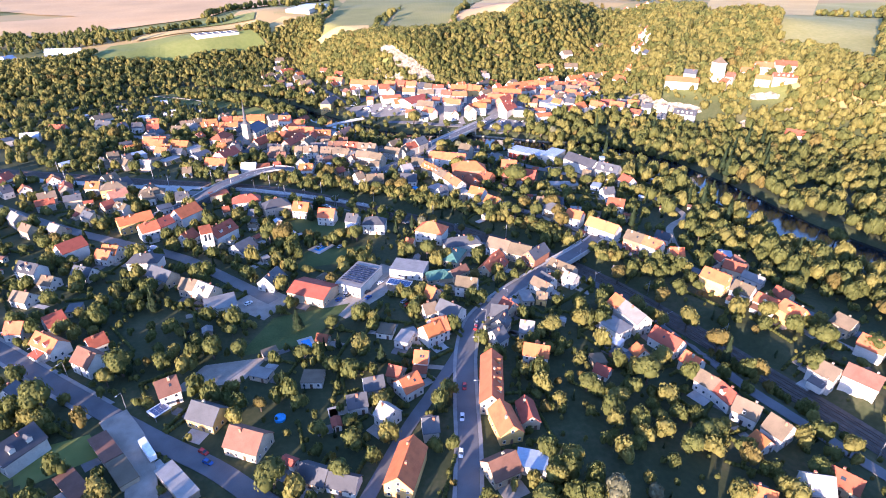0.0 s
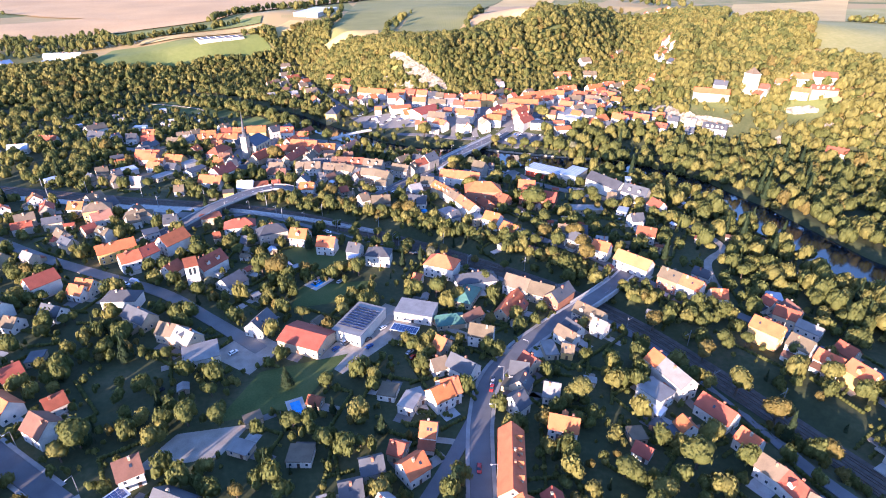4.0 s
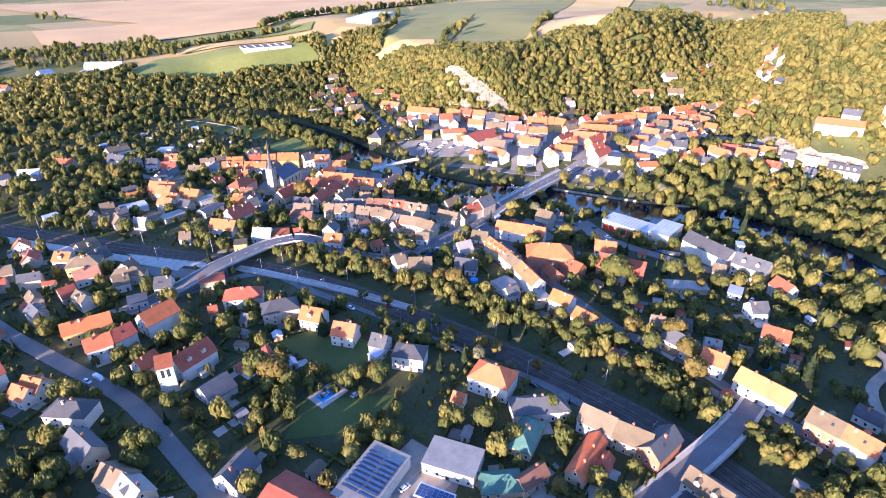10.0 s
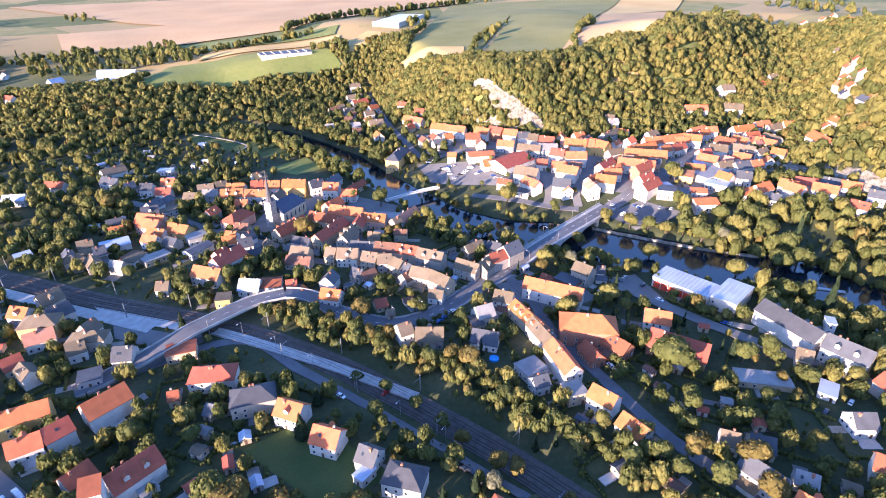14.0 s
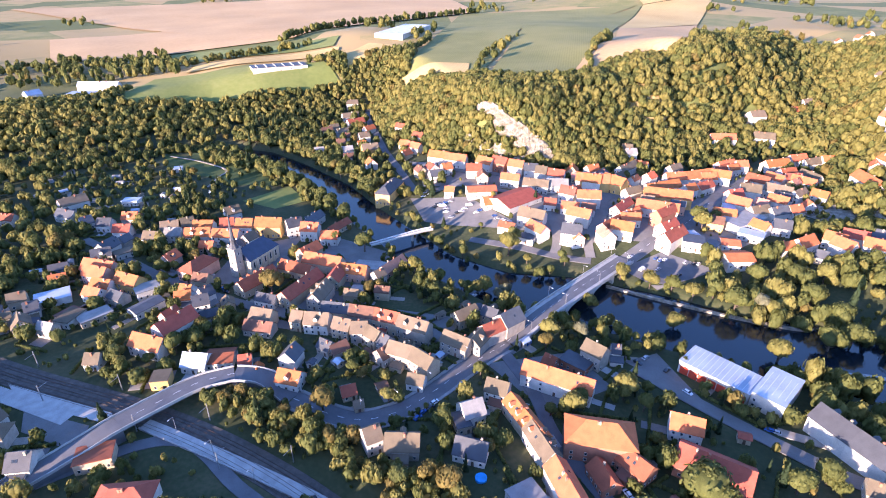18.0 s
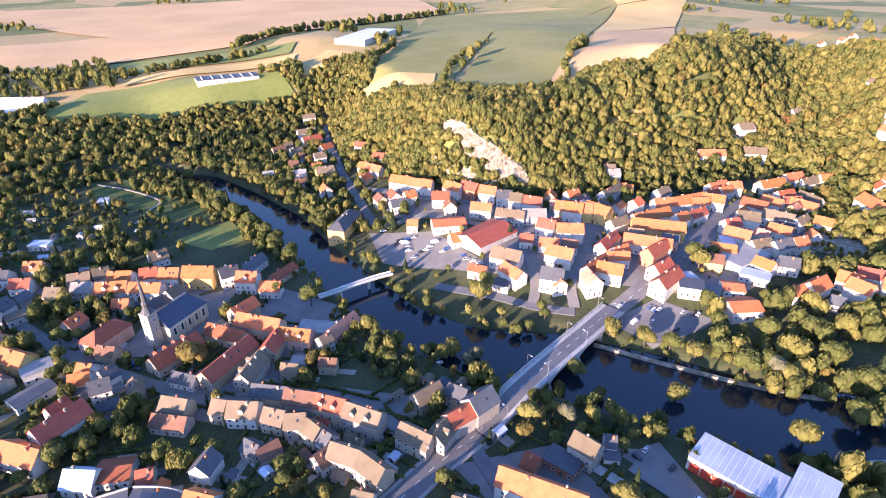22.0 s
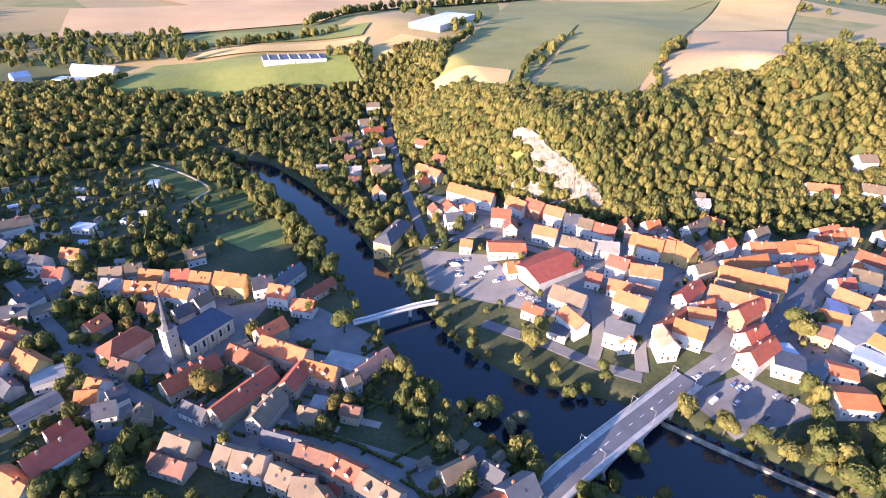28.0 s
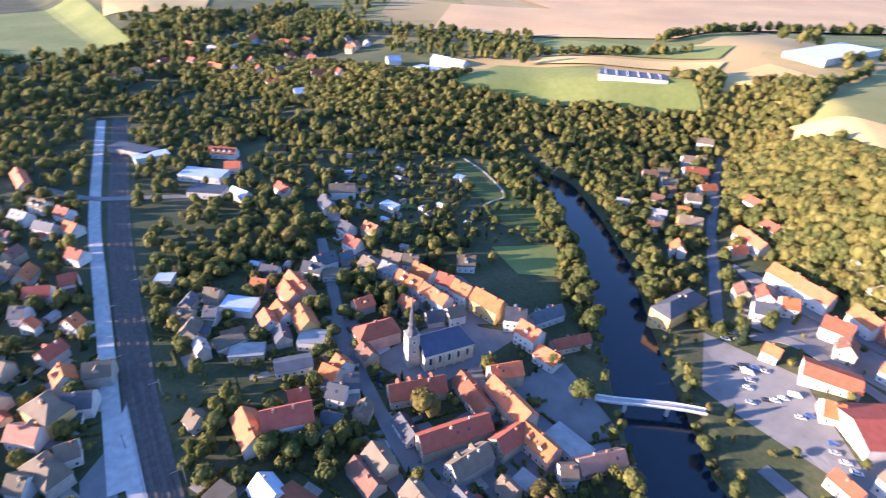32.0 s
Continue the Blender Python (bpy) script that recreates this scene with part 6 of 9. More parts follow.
def chapel_tower():
    root = new("chapel_tower")
    root.matrix_world = pose(-142, 296, hz(-142, 296), 0, 0, 32)
    tagged(root, "white rendered chapel tower with a slanting red roof", "tower")
    v = [(-3.2, -3, -1), (3.2, -3, -1), (3.2, 3, -1), (-3.2, 3, -1), (-3.2, -3, 13), (3.2, -3, 13), (3.2, 3, 15.5), (-3.2, 3, 15.5)]
    child("wall", from_data("wall", v, [(0, 3, 2, 1), (0, 1, 5, 4), (1, 2, 6, 5), (2, 3, 7, 6), (3, 0, 4, 7), (4, 5, 6, 7)], WALL["w"]), root)
    v = [(-3.5, -3.3, 12.98), (3.5, -3.3, 12.98), (3.5, 3.3, 15.73), (-3.5, 3.3, 15.73), (-3.5, -3.3, 13.2), (3.5, -3.3, 13.2), (3.5, 3.3, 15.95), (-3.5, 3.3, 15.95)]
    child("roof", from_data("roof", v, [(0, 3, 2, 1), (4, 5, 6, 7), (0, 1, 5, 4), (1, 2, 6, 5), (2, 3, 7, 6), (3, 0, 4, 7)], ROOF["r"]), root)
    for a in (-1.1, 1.1):
        child("belfry_opening", TALL, root, pose(a, -3.02, 8.2))
    PLACED.append((-142, 296, 6, 1, 0, 4, 4))


chapel_tower()


def castle():
    root = new("castle_tower")
    root.matrix_world = pose(290, 608, hz(290, 608) - 1, 0, 0, 15)
    tagged(root, "massive pale stone castle keep above the white rock", "tower")
    child("wall", ring_mesh("wall", [(-4, 5.6), (10, 5.3), (21, 5.0), (21.4, 5.4), (22.6, 5.4)], WALL["w"]), root)
    child("roof", ring_mesh("roof", [(22.6, 5.2), (25.5, 2.6), (28.5, 0.2)], ROOF["t"]), root)
    for i in range(4):
        child("window", WINDOW, root, pose(-3 + 2 * i, -5.3, 11 + 4 * (i % 2)))


castle()


def fire_station():
    a = house(75.0, 478.4, 145.5, 31, 16, 6.5, 0.0, "l", "w", "F", 6)
    tagged(a, "long fire station with a pale blue metal roof and red gates", "fire station")
    gate = from_data("gate", *boxes([(-1.9, -0.12, 0, 1.9, 0.02, 4.2)]), M["red_paint"])
    for i in range(7):
        child("gate", gate, a, pose(0, 0, 0, 0, 0, 180) @ pose(-12.6 + 4.2 * i, -8.02, 0.1), "red folding gate")
    for i in range(14):
        child("roof_seam", SEAM, a, pose(-14.5 + 2.23 * i, 0, 6.8), "raised metal roof seam")
    b = house(96.2, 469.8, 145.5, 13, 24, 7.6, 0.0, "l", "w", "F", 4)
    tagged(b, "square equipment hall with a pale blue metal roof", "hall")
    for i in range(5):
        child("roof_seam", SEAM, b, pose(-5 + 2.5 * i, 0, 7.9), "raised metal roof seam")


SEAM = from_data("roof_seam", *boxes([(-0.08, -8, 0, 0.08, 8, 0.12)]), M["white_metal"])
fire_station()


# solar panels
PANEL = from_data("solar_panel", *boxes([(-0.85, -0.55, 0, 0.85, 0.55, 0.06)]), M["solar"])
STRIP = from_data("solar_panel", *boxes([(-3.15, -0.86, 0, 3.15, 0.86, 0.06)]), M["solar"])


def solar_rows(x, y, rot, z, rows, cols, dx, dy, tilt=18.0, group="solar panels on the workshop"):
    """Tilted panels in rows on a flat roof, each a thing of its own."""
    for i in range(rows):
        for j in range(cols):
            m = pose(x, y, z, 0, 0, rot) @ pose((j - (cols - 1) / 2) * dx, (i - (rows - 1) / 2) * dy, 0.35, tilt)
            p = new("solar_panel", STRIP)
            p.matrix_world = m
            tagged(p, "dark blue tilted solar panel on a flat roof", "solar panel", group)


for hx, hy, rot, L, W, E in [(-45.5, 259.3, 69, 25.2, 15.0, 6.0)]:
    solar_rows(hx, hy, rot + 90, hz(hx, hy) + E + 0.3, 9, 2, 6.7, 2.02)


def solar_carport(x, y, rot, L, W, h):
    root = new("carport")
    root.matrix_world = pose(x, y, hz(x, y), 0, 0, rot)
    tagged(root, "open carport roofed with blue solar panels", "carport", "solar carports")
    child("roof", from_data("roof", *boxes([(-L / 2, -W / 2, h, L / 2, W / 2, h + 0.15)]), M["white_metal"]), root)
    for a in (-1, 1):
        for b in (-1, 1):
            child("post", POST, root, pose(a * (L / 2 - 0.3), b * (W / 2 - 0.3), 0) @ Matrix.Diagonal((1, 1, h, 1)))
    n = int(L / 1.9)
    for i in range(n):
        for j in range(int(W / 1.3)):
            child("solar_panel", PANEL, root, pose((i - (n - 1) / 2) * 1.8, (j - (int(W / 1.3) - 1) / 2) * 1.2, h + 0.17))
    PLACED.append((x, y, L, math.cos(radians(rot)), math.sin(radians(rot)), L / 2, W / 2))


POST = from_data("post", *boxes([(-0.08, -0.08, -0.3, 0.08, 0.08, 1.0)]), M["steel"])
solar_carport(-110.3, 160.5, 56, 7.0, 6.0, 2.6)
solar_carport(-23.6, 256.4, -16, 13.3, 6.0, 2.8)

# bridge piers and arches
def arch_bridge():
    root = new("bridge_arches")
    root.matrix_world = pose(0, 0, 0)
    tagged(root, "pale concrete arches and piers under the river bridge", "bridge", kind="structure")
    line = smooth_line(BRIDGE, 1.5)
    n = len(line)
    a, b = int(n * 0.20), int(n * 0.80)
    for k in range(3):
        i0, i1 = a + (b - a) * k // 3, a + (b - a) * (k + 1) // 3
        v, f = [], []
        for i in range(i0, i1 + 1):
            t = (i - i0) / (i1 - i0)
            d = (line[min(i + 1, n - 1)] - line[i - 1]).normalized()
            nn = Vector((-d.y, d.x, 0))
            top = bridge_z(i / (n - 1)) - 0.35
            edge = min(t, 1 - t) * (i1 - i0) * 1.5
            low = -6.5 if edge < 1.3 else top - 0.9 - 3.4 * (1 - math.sqrt(max(0, 1 - ((t - 0.5) / 0.47) ** 2)))
            for s, z in ((-6.2, top), (6.2, top), (6.2, low), (-6.2, low)):
                q = line[i] + nn * s
                v.append((q.x, q.y, z))
        m = i1 - i0
        for i in range(m):
            for j in range(4):
                f.append((4 * i + j, 4 * i + (j + 1) % 4, 4 * i + 4 + (j + 1) % 4, 4 * i + 4 + j))
        f += [(3, 2, 1, 0), (4 * m, 4 * m + 1, 4 * m + 2, 4 * m + 3)]
        child("arch", from_data("arch", v, f, M["concrete"]), root)
    for k in (1, 2):
        p = line[a + (b - a) * k // 3]
        child("pier", ring_mesh("pier", [(-7, 1.9), (-1.5, 1.7), (-0.6, 1.2)], M["concrete"], 10, 0), root, Matrix.Translation((p.x, p.y, 0)) @ pose(0, 0, 0, 0, 0, -34) @ Matrix.Diagonal((4.4, 1, 1, 1)), "pier with a rounded cutwater")


arch_bridge()
# footbridge
FOOTB = [(-122, 566), (-114, 573), (-98, 590), (-88, 599)]
tagged(ribbon("footbridge_deck", FOOTB, 3.0, M["concrete"], 0, z=lambda t: 2.0 + 0.5 * math.sin(3.14 * t), thick=0.7), "slim pale footbridge across the river", "footbridge", kind="structure")
for o in (-1.5, 1.5):
    tagged(ribbon("railing", FOOTB, 0.1, M["white_metal"], 1.1, z=lambda t: 2.0 + 0.5 * math.sin(3.14 * t), offset=o, thick=1.0, cols=1), "light metal railing of the footbridge", "railing", kind="structure")
for x, y in ((-112, 575), (-99.5, 588.5)):
    tagged(new("footbridge_pier", ring_mesh("footbridge_pier", [(-7, 0.9), (1.8, 0.8)], M["concrete"], 8, 0)), "round concrete pier of the footbridge", "pier").location = (x, y, 0)
# embankment wall and weir
tagged(ribbon("embankment_wall", [(29, 556), (62, 546.5), (97, 538), (124, 534), (134, 536)], 1.8, M["rock"], 0, z=lambda t: -2.3, thick=4), "pale stone embankment ledge along the far bank", "wall", kind="structure")
tagged(ribbon("weir", [(110, 493), (127, 497.5), (144, 501), (165, 499)], 2.2, M["concrete"], 0, z=lambda t: -3.0, thick=3), "curved concrete weir across the river", "weir", kind="structure")


# pools
def pool(x, y, rot, L, W, label, deck=1.5):
    root = new("swimming_pool")
    root.matrix_world = pose(x, y, hz(x, y) + 0.2, 0, 0, rot)
    tagged(root, label, "pool")
    v, f = [], []
    for q in ((L / 2 + deck, W / 2 + deck, 0.15), (L / 2, W / 2, 0.15), (L / 2, W / 2, -0.05)):
        v += [(-q[0], -q[1], q[2]), (q[0], -q[1], q[2]), (q[0], q[1], q[2]), (-q[0], q[1], q[2])]
    f = [(k + i, k + (i + 1) % 4, k + 4 + (i + 1) % 4, k + 4 + i) for k in (0, 4) for i in range(4)]
    child("deck", from_data("deck", v, f, M["concrete"]), root, label="pale stone pool surround")
    child("water", from_data("water", [(-L / 2, -W / 2, 0.02), (L / 2, -W / 2, 0.02), (L / 2, W / 2, 0.02), (-L / 2, W / 2, 0.02)], [(0, 1, 2, 3)], M["pool"]), root, label="clear blue water")


pool(-75, 301, 57, 9, 5, "blue rectangular garden pool with a pale deck", 2.5)
pool(-62.5, 205, 118, 8, 4, "blue oblong garden pool among trees")


def round_pool(x, y, r, label):
    root = new("round_pool")
    root.matrix_world = pose(x, y, hz(x, y))
    tagged(root, label, "pool")
    child("rim", ring_mesh("rim", [(-0.2, r), (1.0, r)], M["pool"], 18, 0), root)
    child("water", ring_mesh("water", [(1.0, r * 0.93), (1.03, r * 0.9)], M["pool"], 18, 0), root)


for x, y, r in [(-62.8, 158.7, 2.2), (-22.0, 400.6, 2.2), (52.7, 128.8, 1.8), (113.3, 343.6, 2.0)]:
    round_pool(x, y, r, "round blue above-ground garden pool")

# rails and masts
for o in (-5.4, -3.96, -1.6, -0.16, 2.2, 3.64):
    tagged(ribbon("rail", RAIL, 0.14, M["rust"], 0.5, offset=o, thick=0.2, cols=1), "rust-brown steel rail on dark ballast", "rail", kind="structure")


def mast(x, y, rot, h=9.0):
    root = new("catenary_mast")
    root.matrix_world = pose(x, y, hz(x, y), 0, 0, rot)
    tagged(root, "slim grey steel railway mast with a bracket", "mast", "railway masts")
    child("pole", MAST_POLE, root)
    child("bracket", MAST_ARM, root)


MAST_POLE = ring_mesh("pole", [(-0.5, 0.22), (9.0, 0.15)], M["steel"], 6, 0)
MAST_ARM = from_data("bracket", *boxes([(-0.06, 0, 7.4, 0.06, 4.2, 7.56)]), M["steel"])
line = smooth_line(RAIL, 24)
for i, p in enumerate(line[1:-1], 1):
    if -330 < p.x < 230 and p.y > 30:
        d = (line[i + 1] - line[i - 1]).normalized()
        s = 8.2 if i % 2 else -8.2
        mast(p.x - d.y * s, p.y + d.x * s, math.degrees(math.atan2(d.y, d.x)) + (180 if s > 0 else 0))


def street_lamp(x, y, z, rot):
    root = new("street_lamp")
    root.matrix_world = pose(x, y, z, 0, 0, rot)
    tagged(root, "tall thin grey street lamp with a curved arm", "street lamp", "street lamps")
    child("pole", LAMP_POLE, root)
    child("arm", LAMP_ARM, root)
    child("lamp_head", LAMP_HEAD, root)


LAMP_POLE = ring_mesh("pole", [(-0.3, 0.11), (8.0, 0.07)], M["steel"], 6, 0)
LAMP_ARM = from_data("arm", *boxes([(0, -0.05, 7.9, 1.8, 0.05, 8.02)]), M["steel"])
LAMP_HEAD = from_data("lamp_head", *boxes([(1.6, -0.16, 7.78, 2.5, 0.16, 7.95)]), M["white_metal"])
bl = smooth_line(BRIDGE, 4)
for i in range(3, len(bl) - 2, 8):
    d = (bl[i + 1] - bl[i - 1]).normalized()
    for s in (-5.6, 5.6):
        street_lamp(bl[i].x - d.y * s, bl[i].y + d.x * s, bridge_z(i / (len(bl) - 1)) + 0.3, math.degrees(math.atan2(-d.x * s, d.y * s)))
for pts in (MAIN, [(84.9, 638.8), (66.1, 607.2), (48.7, 587)], [(29, 245), (16, 225), (11, 202), (10, 173), (10, 143)], [(-201, 199), (-162, 177), (-128, 159), (-105, 147)], [(-147, 391), (-105, 377), (-59, 358), (-18, 339)]):
    ln = smooth_line(pts, 26)
    for i in range(len(ln) - 1):
        d = (ln[i + 1] - ln[i]).normalized()
        x, y = ln[i].x - d.y * 5.4, ln[i].y + d.x * 5.4
        street_lamp(x, y, hz(x, y), math.degrees(math.atan2(-d.x, d.y)))

# dashed road markings
M["marking"] = tint("road_marking_paint", (0.7, 0.7, 0.68), rough=0.7, scale=1, fine=5, bump=0.0)


def dashes(pts, z, lift):
    v, f = [], []
    ln = smooth_line(pts, 1.5)
    n = len(ln)
    for i in range(0, n - 3, 5):
        a, b = ln[i], ln[i + 2]
        d = (b - a).normalized() * 0.09
        za, zb = (z(i / (n - 1)), z((i + 2) / (n - 1))) if z else (hz(a.x, a.y), hz(b.x, b.y))
        k = len(v)
        v += [(a.x - d.y, a.y + d.x, za + lift), (a.x + d.y, a.y - d.x, za + lift), (b.x + d.y, b.y - d.x, zb + lift), (b.x - d.y, b.y + d.x, zb + lift)]
        f.append((k, k + 1, k + 2, k + 3))
    tagged(new("road_markings", from_data("road_markings", v, f, M["marking"])), "white dashed centre line on the road", "road marking", kind="stuff")


dashes(BRIDGE, bridge_z, 0.55)
dashes(MAIN, None, 0.26)
dashes(OVER_B, lambda t: 5.8, 0.42)
dashes([(40, 580), (57.5, 600), (81.1, 628.2), (107.1, 675.9)], None, 0.36)


# rock faces
def rock_face(line, depth, label, seed, amp=2.4, slant=False):
    ln = smooth_line(line, 2.0)
    n, m = len(ln), int(depth / 1.6)
    g = np.zeros((n, m, 3))
    for i, p in enumerate(ln):
        d = (ln[min(i + 1, n - 1)] - ln[max(i - 1, 0)]).normalized()
        for j in range(m):
            g[i, j, :2] = (p.x - d.y * depth * j / (m - 1), p.y + d.x * depth * j / (m - 1))
    g[:, :, 2] = height(g[:, :, 0], g[:, :, 1])
    for i in range(n):
        for j in range(m):
            x, y, z = g[i, j]
            k = noise.noise(Vector((x * 0.09, y * 0.09 + seed, z * 0.05))) + 0.5 * noise.noise(Vector((x * 0.3, y * 0.3, z * 0.25 + seed)))
            u, v = i / (n - 1), j / (m - 1)
            rim = min(j, m - 1 - j, 3) / 3 * min(i, n - 1 - i, 4) / 4
            if slant:
                rim *= max(0, min(1, (0.15 + 0.12 * noise.noise(Vector((x * 0.12, y * 0.12, 7.0))) - abs(v - (1.1 - 1.0 * u))) * 8)) if u > 0.18 else 0
                rim = max(rim, 0.75 * max(0, min(1, (0.09 - abs(v - (0.62 - 0.75 * u))) * 14)))
            g[i, j] += np.array([0, -1.2 * abs(k) * rim, -1.6 + rim * (1.7 + amp * k)])
    faces = [(i * m + j, (i + 1) * m + j, (i + 1) * m + j + 1, i * m + j + 1) for i in range(n - 1) for j in range(m - 1)]
    return tagged(new("rock_face", from_data("rock_face", g.reshape(-1, 3).tolist(), faces, M["rock"])), label, "cliff", kind="structure")


def cliff(upper, lower, label, seed):
    """Broken limestone face between an upper and a lower edge, sunk into the slope round its ragged rim."""
    a, b = smooth_line(upper, 1.0), smooth_line(lower, 1.0)
    n, m = 60, 20
    g = np.zeros((n, m, 3))
    for i in range(n):
        p, q = a[round(i / (n - 1) * (len(a) - 1))], b[round(i / (n - 1) * (len(b) - 1))]
        for j in range(m):
            g[i, j, :2] = (p.lerp(q, j / (m - 1)))[:2]
    g[:, :, 2] = height(g[:, :, 0], g[:, :, 1])
    for i in range(n):
        for j in range(m):
            x, y, z = g[i, j]
            k = noise.noise(Vector((x * 0.13, y * 0.13 + seed, z * 0.08))) + 0.6 * noise.noise(Vector((x * 0.4, y * 0.4, z * 0.3 + seed)))
            ledge = 1.5 * math.sin(z * 0.9 + 2.5 * noise.noise(Vector((x * 0.06, 3.0, seed))))
            edge = min(i, n - 1 - i, 5) / 5 * min(j, m - 1 - j, 3) / 3
            low = max(0.0, j / (m - 1) - 0.5) * 2
            rim = max(0.0, min(1.0, edge * 1.5 - 0.25 - 0.55 * max(0.0, noise.noise(Vector((x * 0.17, y * 0.17, 2.0 + seed)))) - low * (0.5 + 1.6 * noise.noise(Vector((x * 0.11, y * 0.11, 5.0))))))
            g[i, j] += np.array([0.3 * k, -(1.4 + 1.5 * abs(k) + ledge) * rim, -1.2 + rim * (2.2 + 1.3 * k)])
    faces = [(i * m + j, i * m + j + 1, (i + 1) * m + j + 1, (i + 1) * m + j) for i in range(n - 1) for j in range(m - 1)]
    return tagged(new("rock_face", from_data("rock_face", g.reshape(-1, 3).tolist(), faces, M["rock"])), label, "cliff", kind="structure")


cliff([(-88, 754), (-73, 748), (-56, 736), (-36, 735), (-18, 733), (-7, 727)], [(-83, 744), (-68, 735), (-63, 729), (-45, 725), (-28, 721), (-11, 721)], "bare white limestone cliff with tufts of scrub", 3)
cliff([(-95, 744), (-78, 732), (-66, 727), (-51, 725), (-32, 723)], [(-89, 735), (-75, 726), (-61, 719), (-47, 718), (-31, 716)], "lower broken ledge of tan limestone", 4)
cliff([(168, 706), (208, 702), (225, 650), (236, 610), (254, 599), (278, 586)], [(160, 657), (190, 633), (214, 611), (232, 595), (252, 590), (275, 579)], "sunlit white limestone ledge below the castle", 9)
cliff([(316, 584), (326, 583), (335, 580), (342, 573)], [(316, 581), (324, 575), (333, 572), (342, 569)], "bare pale quarry face on the hillside", 20)
cliff([(339, 559), (344, 559), (348, 556), (352, 551)], [(338, 556), (342, 551), (346, 548), (350, 546)], "bare pale quarry face on the hillside", 21)
cliff([(303, 564), (308, 564), (311, 562), (315, 559)], [(301, 559), (306, 556), (309, 554), (314, 554)], "bare pale quarry face on the hillside", 22)


# ---- vehicles ----
PAINT = {k: tint(k + "_car_paint", c, rough=0.25, scale=0.5, fine=3, bump=0.0, spec=0.6) for k, c in
         (("white", (0.72, 0.72, 0.72)), ("black", (0.02, 0.02, 0.025)), ("silver", (0.38, 0.39, 0.41)), ("red", (0.40, 0.03, 0.02)), ("blue", (0.03, 0.09, 0.28)), ("yellow", (0.62, 0.40, 0.02)))}
M["tyre"] = tint("tyre_rubber", (0.02, 0.02, 0.02), rough=0.9, scale=2, fine=8, bump=0.0)


def loft(sections, mat, name):
    """Skin over cross-sections (x, half width, z low, z high)."""
    v, f = [], []
    for x, w, a, b in sections:
        v += [(x, -w, a), (x, w, a), (x, w * 1.0, (a + b) / 2), (x, w * 0.9, b), (x, -w * 0.9, b), (x, -w, (a + b) / 2)]
    for k in range(len(sections) - 1):
        for i in range(6):
            f.append((6 * k + i, 6 * k + (i + 1) % 6, 6 * k + 6 + (i + 1) % 6, 6 * k + 6 + i))
    f += [(5, 4, 3, 2, 1, 0), tuple(range(6 * len(sections) - 6, 6 * len(sections)))]
    return from_data(name, v, f, mat)


CAR_BODY = {k: loft([(-2.15, 0.75, 0.4, 0.75), (-2.0, 0.86, 0.3, 0.98), (-0.9, 0.88, 0.28, 0.98), (0.9, 0.88, 0.28, 0.95), (1.9, 0.84, 0.3, 0.82), (2.15, 0.72, 0.38, 0.62)], m, "body") for k, m in PAINT.items()}
CAR_ROOF = {k: loft([(-1.45, 0.66, 1.36, 1.46), (0.35, 0.66, 1.38, 1.48)], m, "car_roof") for k, m in PAINT.items()}
CAR_GLASS = loft([(-1.95, 0.76, 0.95, 1.0), (-1.45, 0.72, 0.95, 1.37), (0.4, 0.72, 0.94, 1.38), (1.15, 0.76, 0.92, 0.97)], M["glass"], "cabin_glazing")
VAN_BODY = {k: loft([(-2.7, 0.95, 0.4, 2.1), (1.4, 0.98, 0.35, 2.15), (1.9, 0.96, 0.35, 1.6), (2.7, 0.9, 0.4, 1.05)], PAINT[k], "body") for k in ("white", "yellow")}
WHEEL = ring_mesh("wheel", [(-0.11, 0.31), (0.11, 0.31)], M["tyre"], 10, 0)


def car(x, y, rot, colour, van=False, z=None):
    root = new("van" if van else "car")
    root.matrix_world = pose(x, y, (hz(x, y) if z is None else z) + 0.22, 0, 0, rot)
    tagged(root, f"parked {colour} delivery van" if van else f"parked {colour} passenger car", "van" if van else "car", "parked cars")
    if van:
        child("body", VAN_BODY["yellow" if colour == "yellow" else "white"], root)
    else:
        child("body", CAR_BODY[colour], root)
        child("cabin_glazing", CAR_GLASS, root)
        child("car_roof", CAR_ROOF[colour], root)
    for a in (-1.35, 1.35):
        for b in (-0.82, 0.82):
            child("wheel", WHEEL, root, pose(a, b, 0.31, 90))



def trailer(x, y, rot):
    """A long white box trailer standing on its wheels and front legs."""
    root = new("trailer")
    root.matrix_world = pose(x, y, hz(x, y) + 0.25, 0, 0, rot)
    tagged(root, "long white box trailer parked on the gravel yard", "trailer")
    child("box", from_data("box", *boxes([(-5.5, -1.25, 1.1, 5.5, 1.25, 3.6)]), PAINT["white"]), root)
    child("chassis", from_data("chassis", *boxes([(-5.3, -0.5, 0.8, 5.3, 0.5, 1.1)]), M["steel"]), root)
    for a in (-4.2, -3.0):
        for b in (-1.05, 1.05):
            child("wheel", WHEEL, root, pose(a, b, 0.45, 90) @ Matrix.Diagonal((1.4, 1.4, 1.6, 1)))
    for b in (-0.8, 0.8):
        child("leg", from_data("leg", *boxes([(3.6, b - 0.08, 0, 3.8, b + 0.08, 1.1)]), M["steel"]), root)


trailer(-105.5, 141.0, 135)

ROADS = [p for p, w in CLEAR]


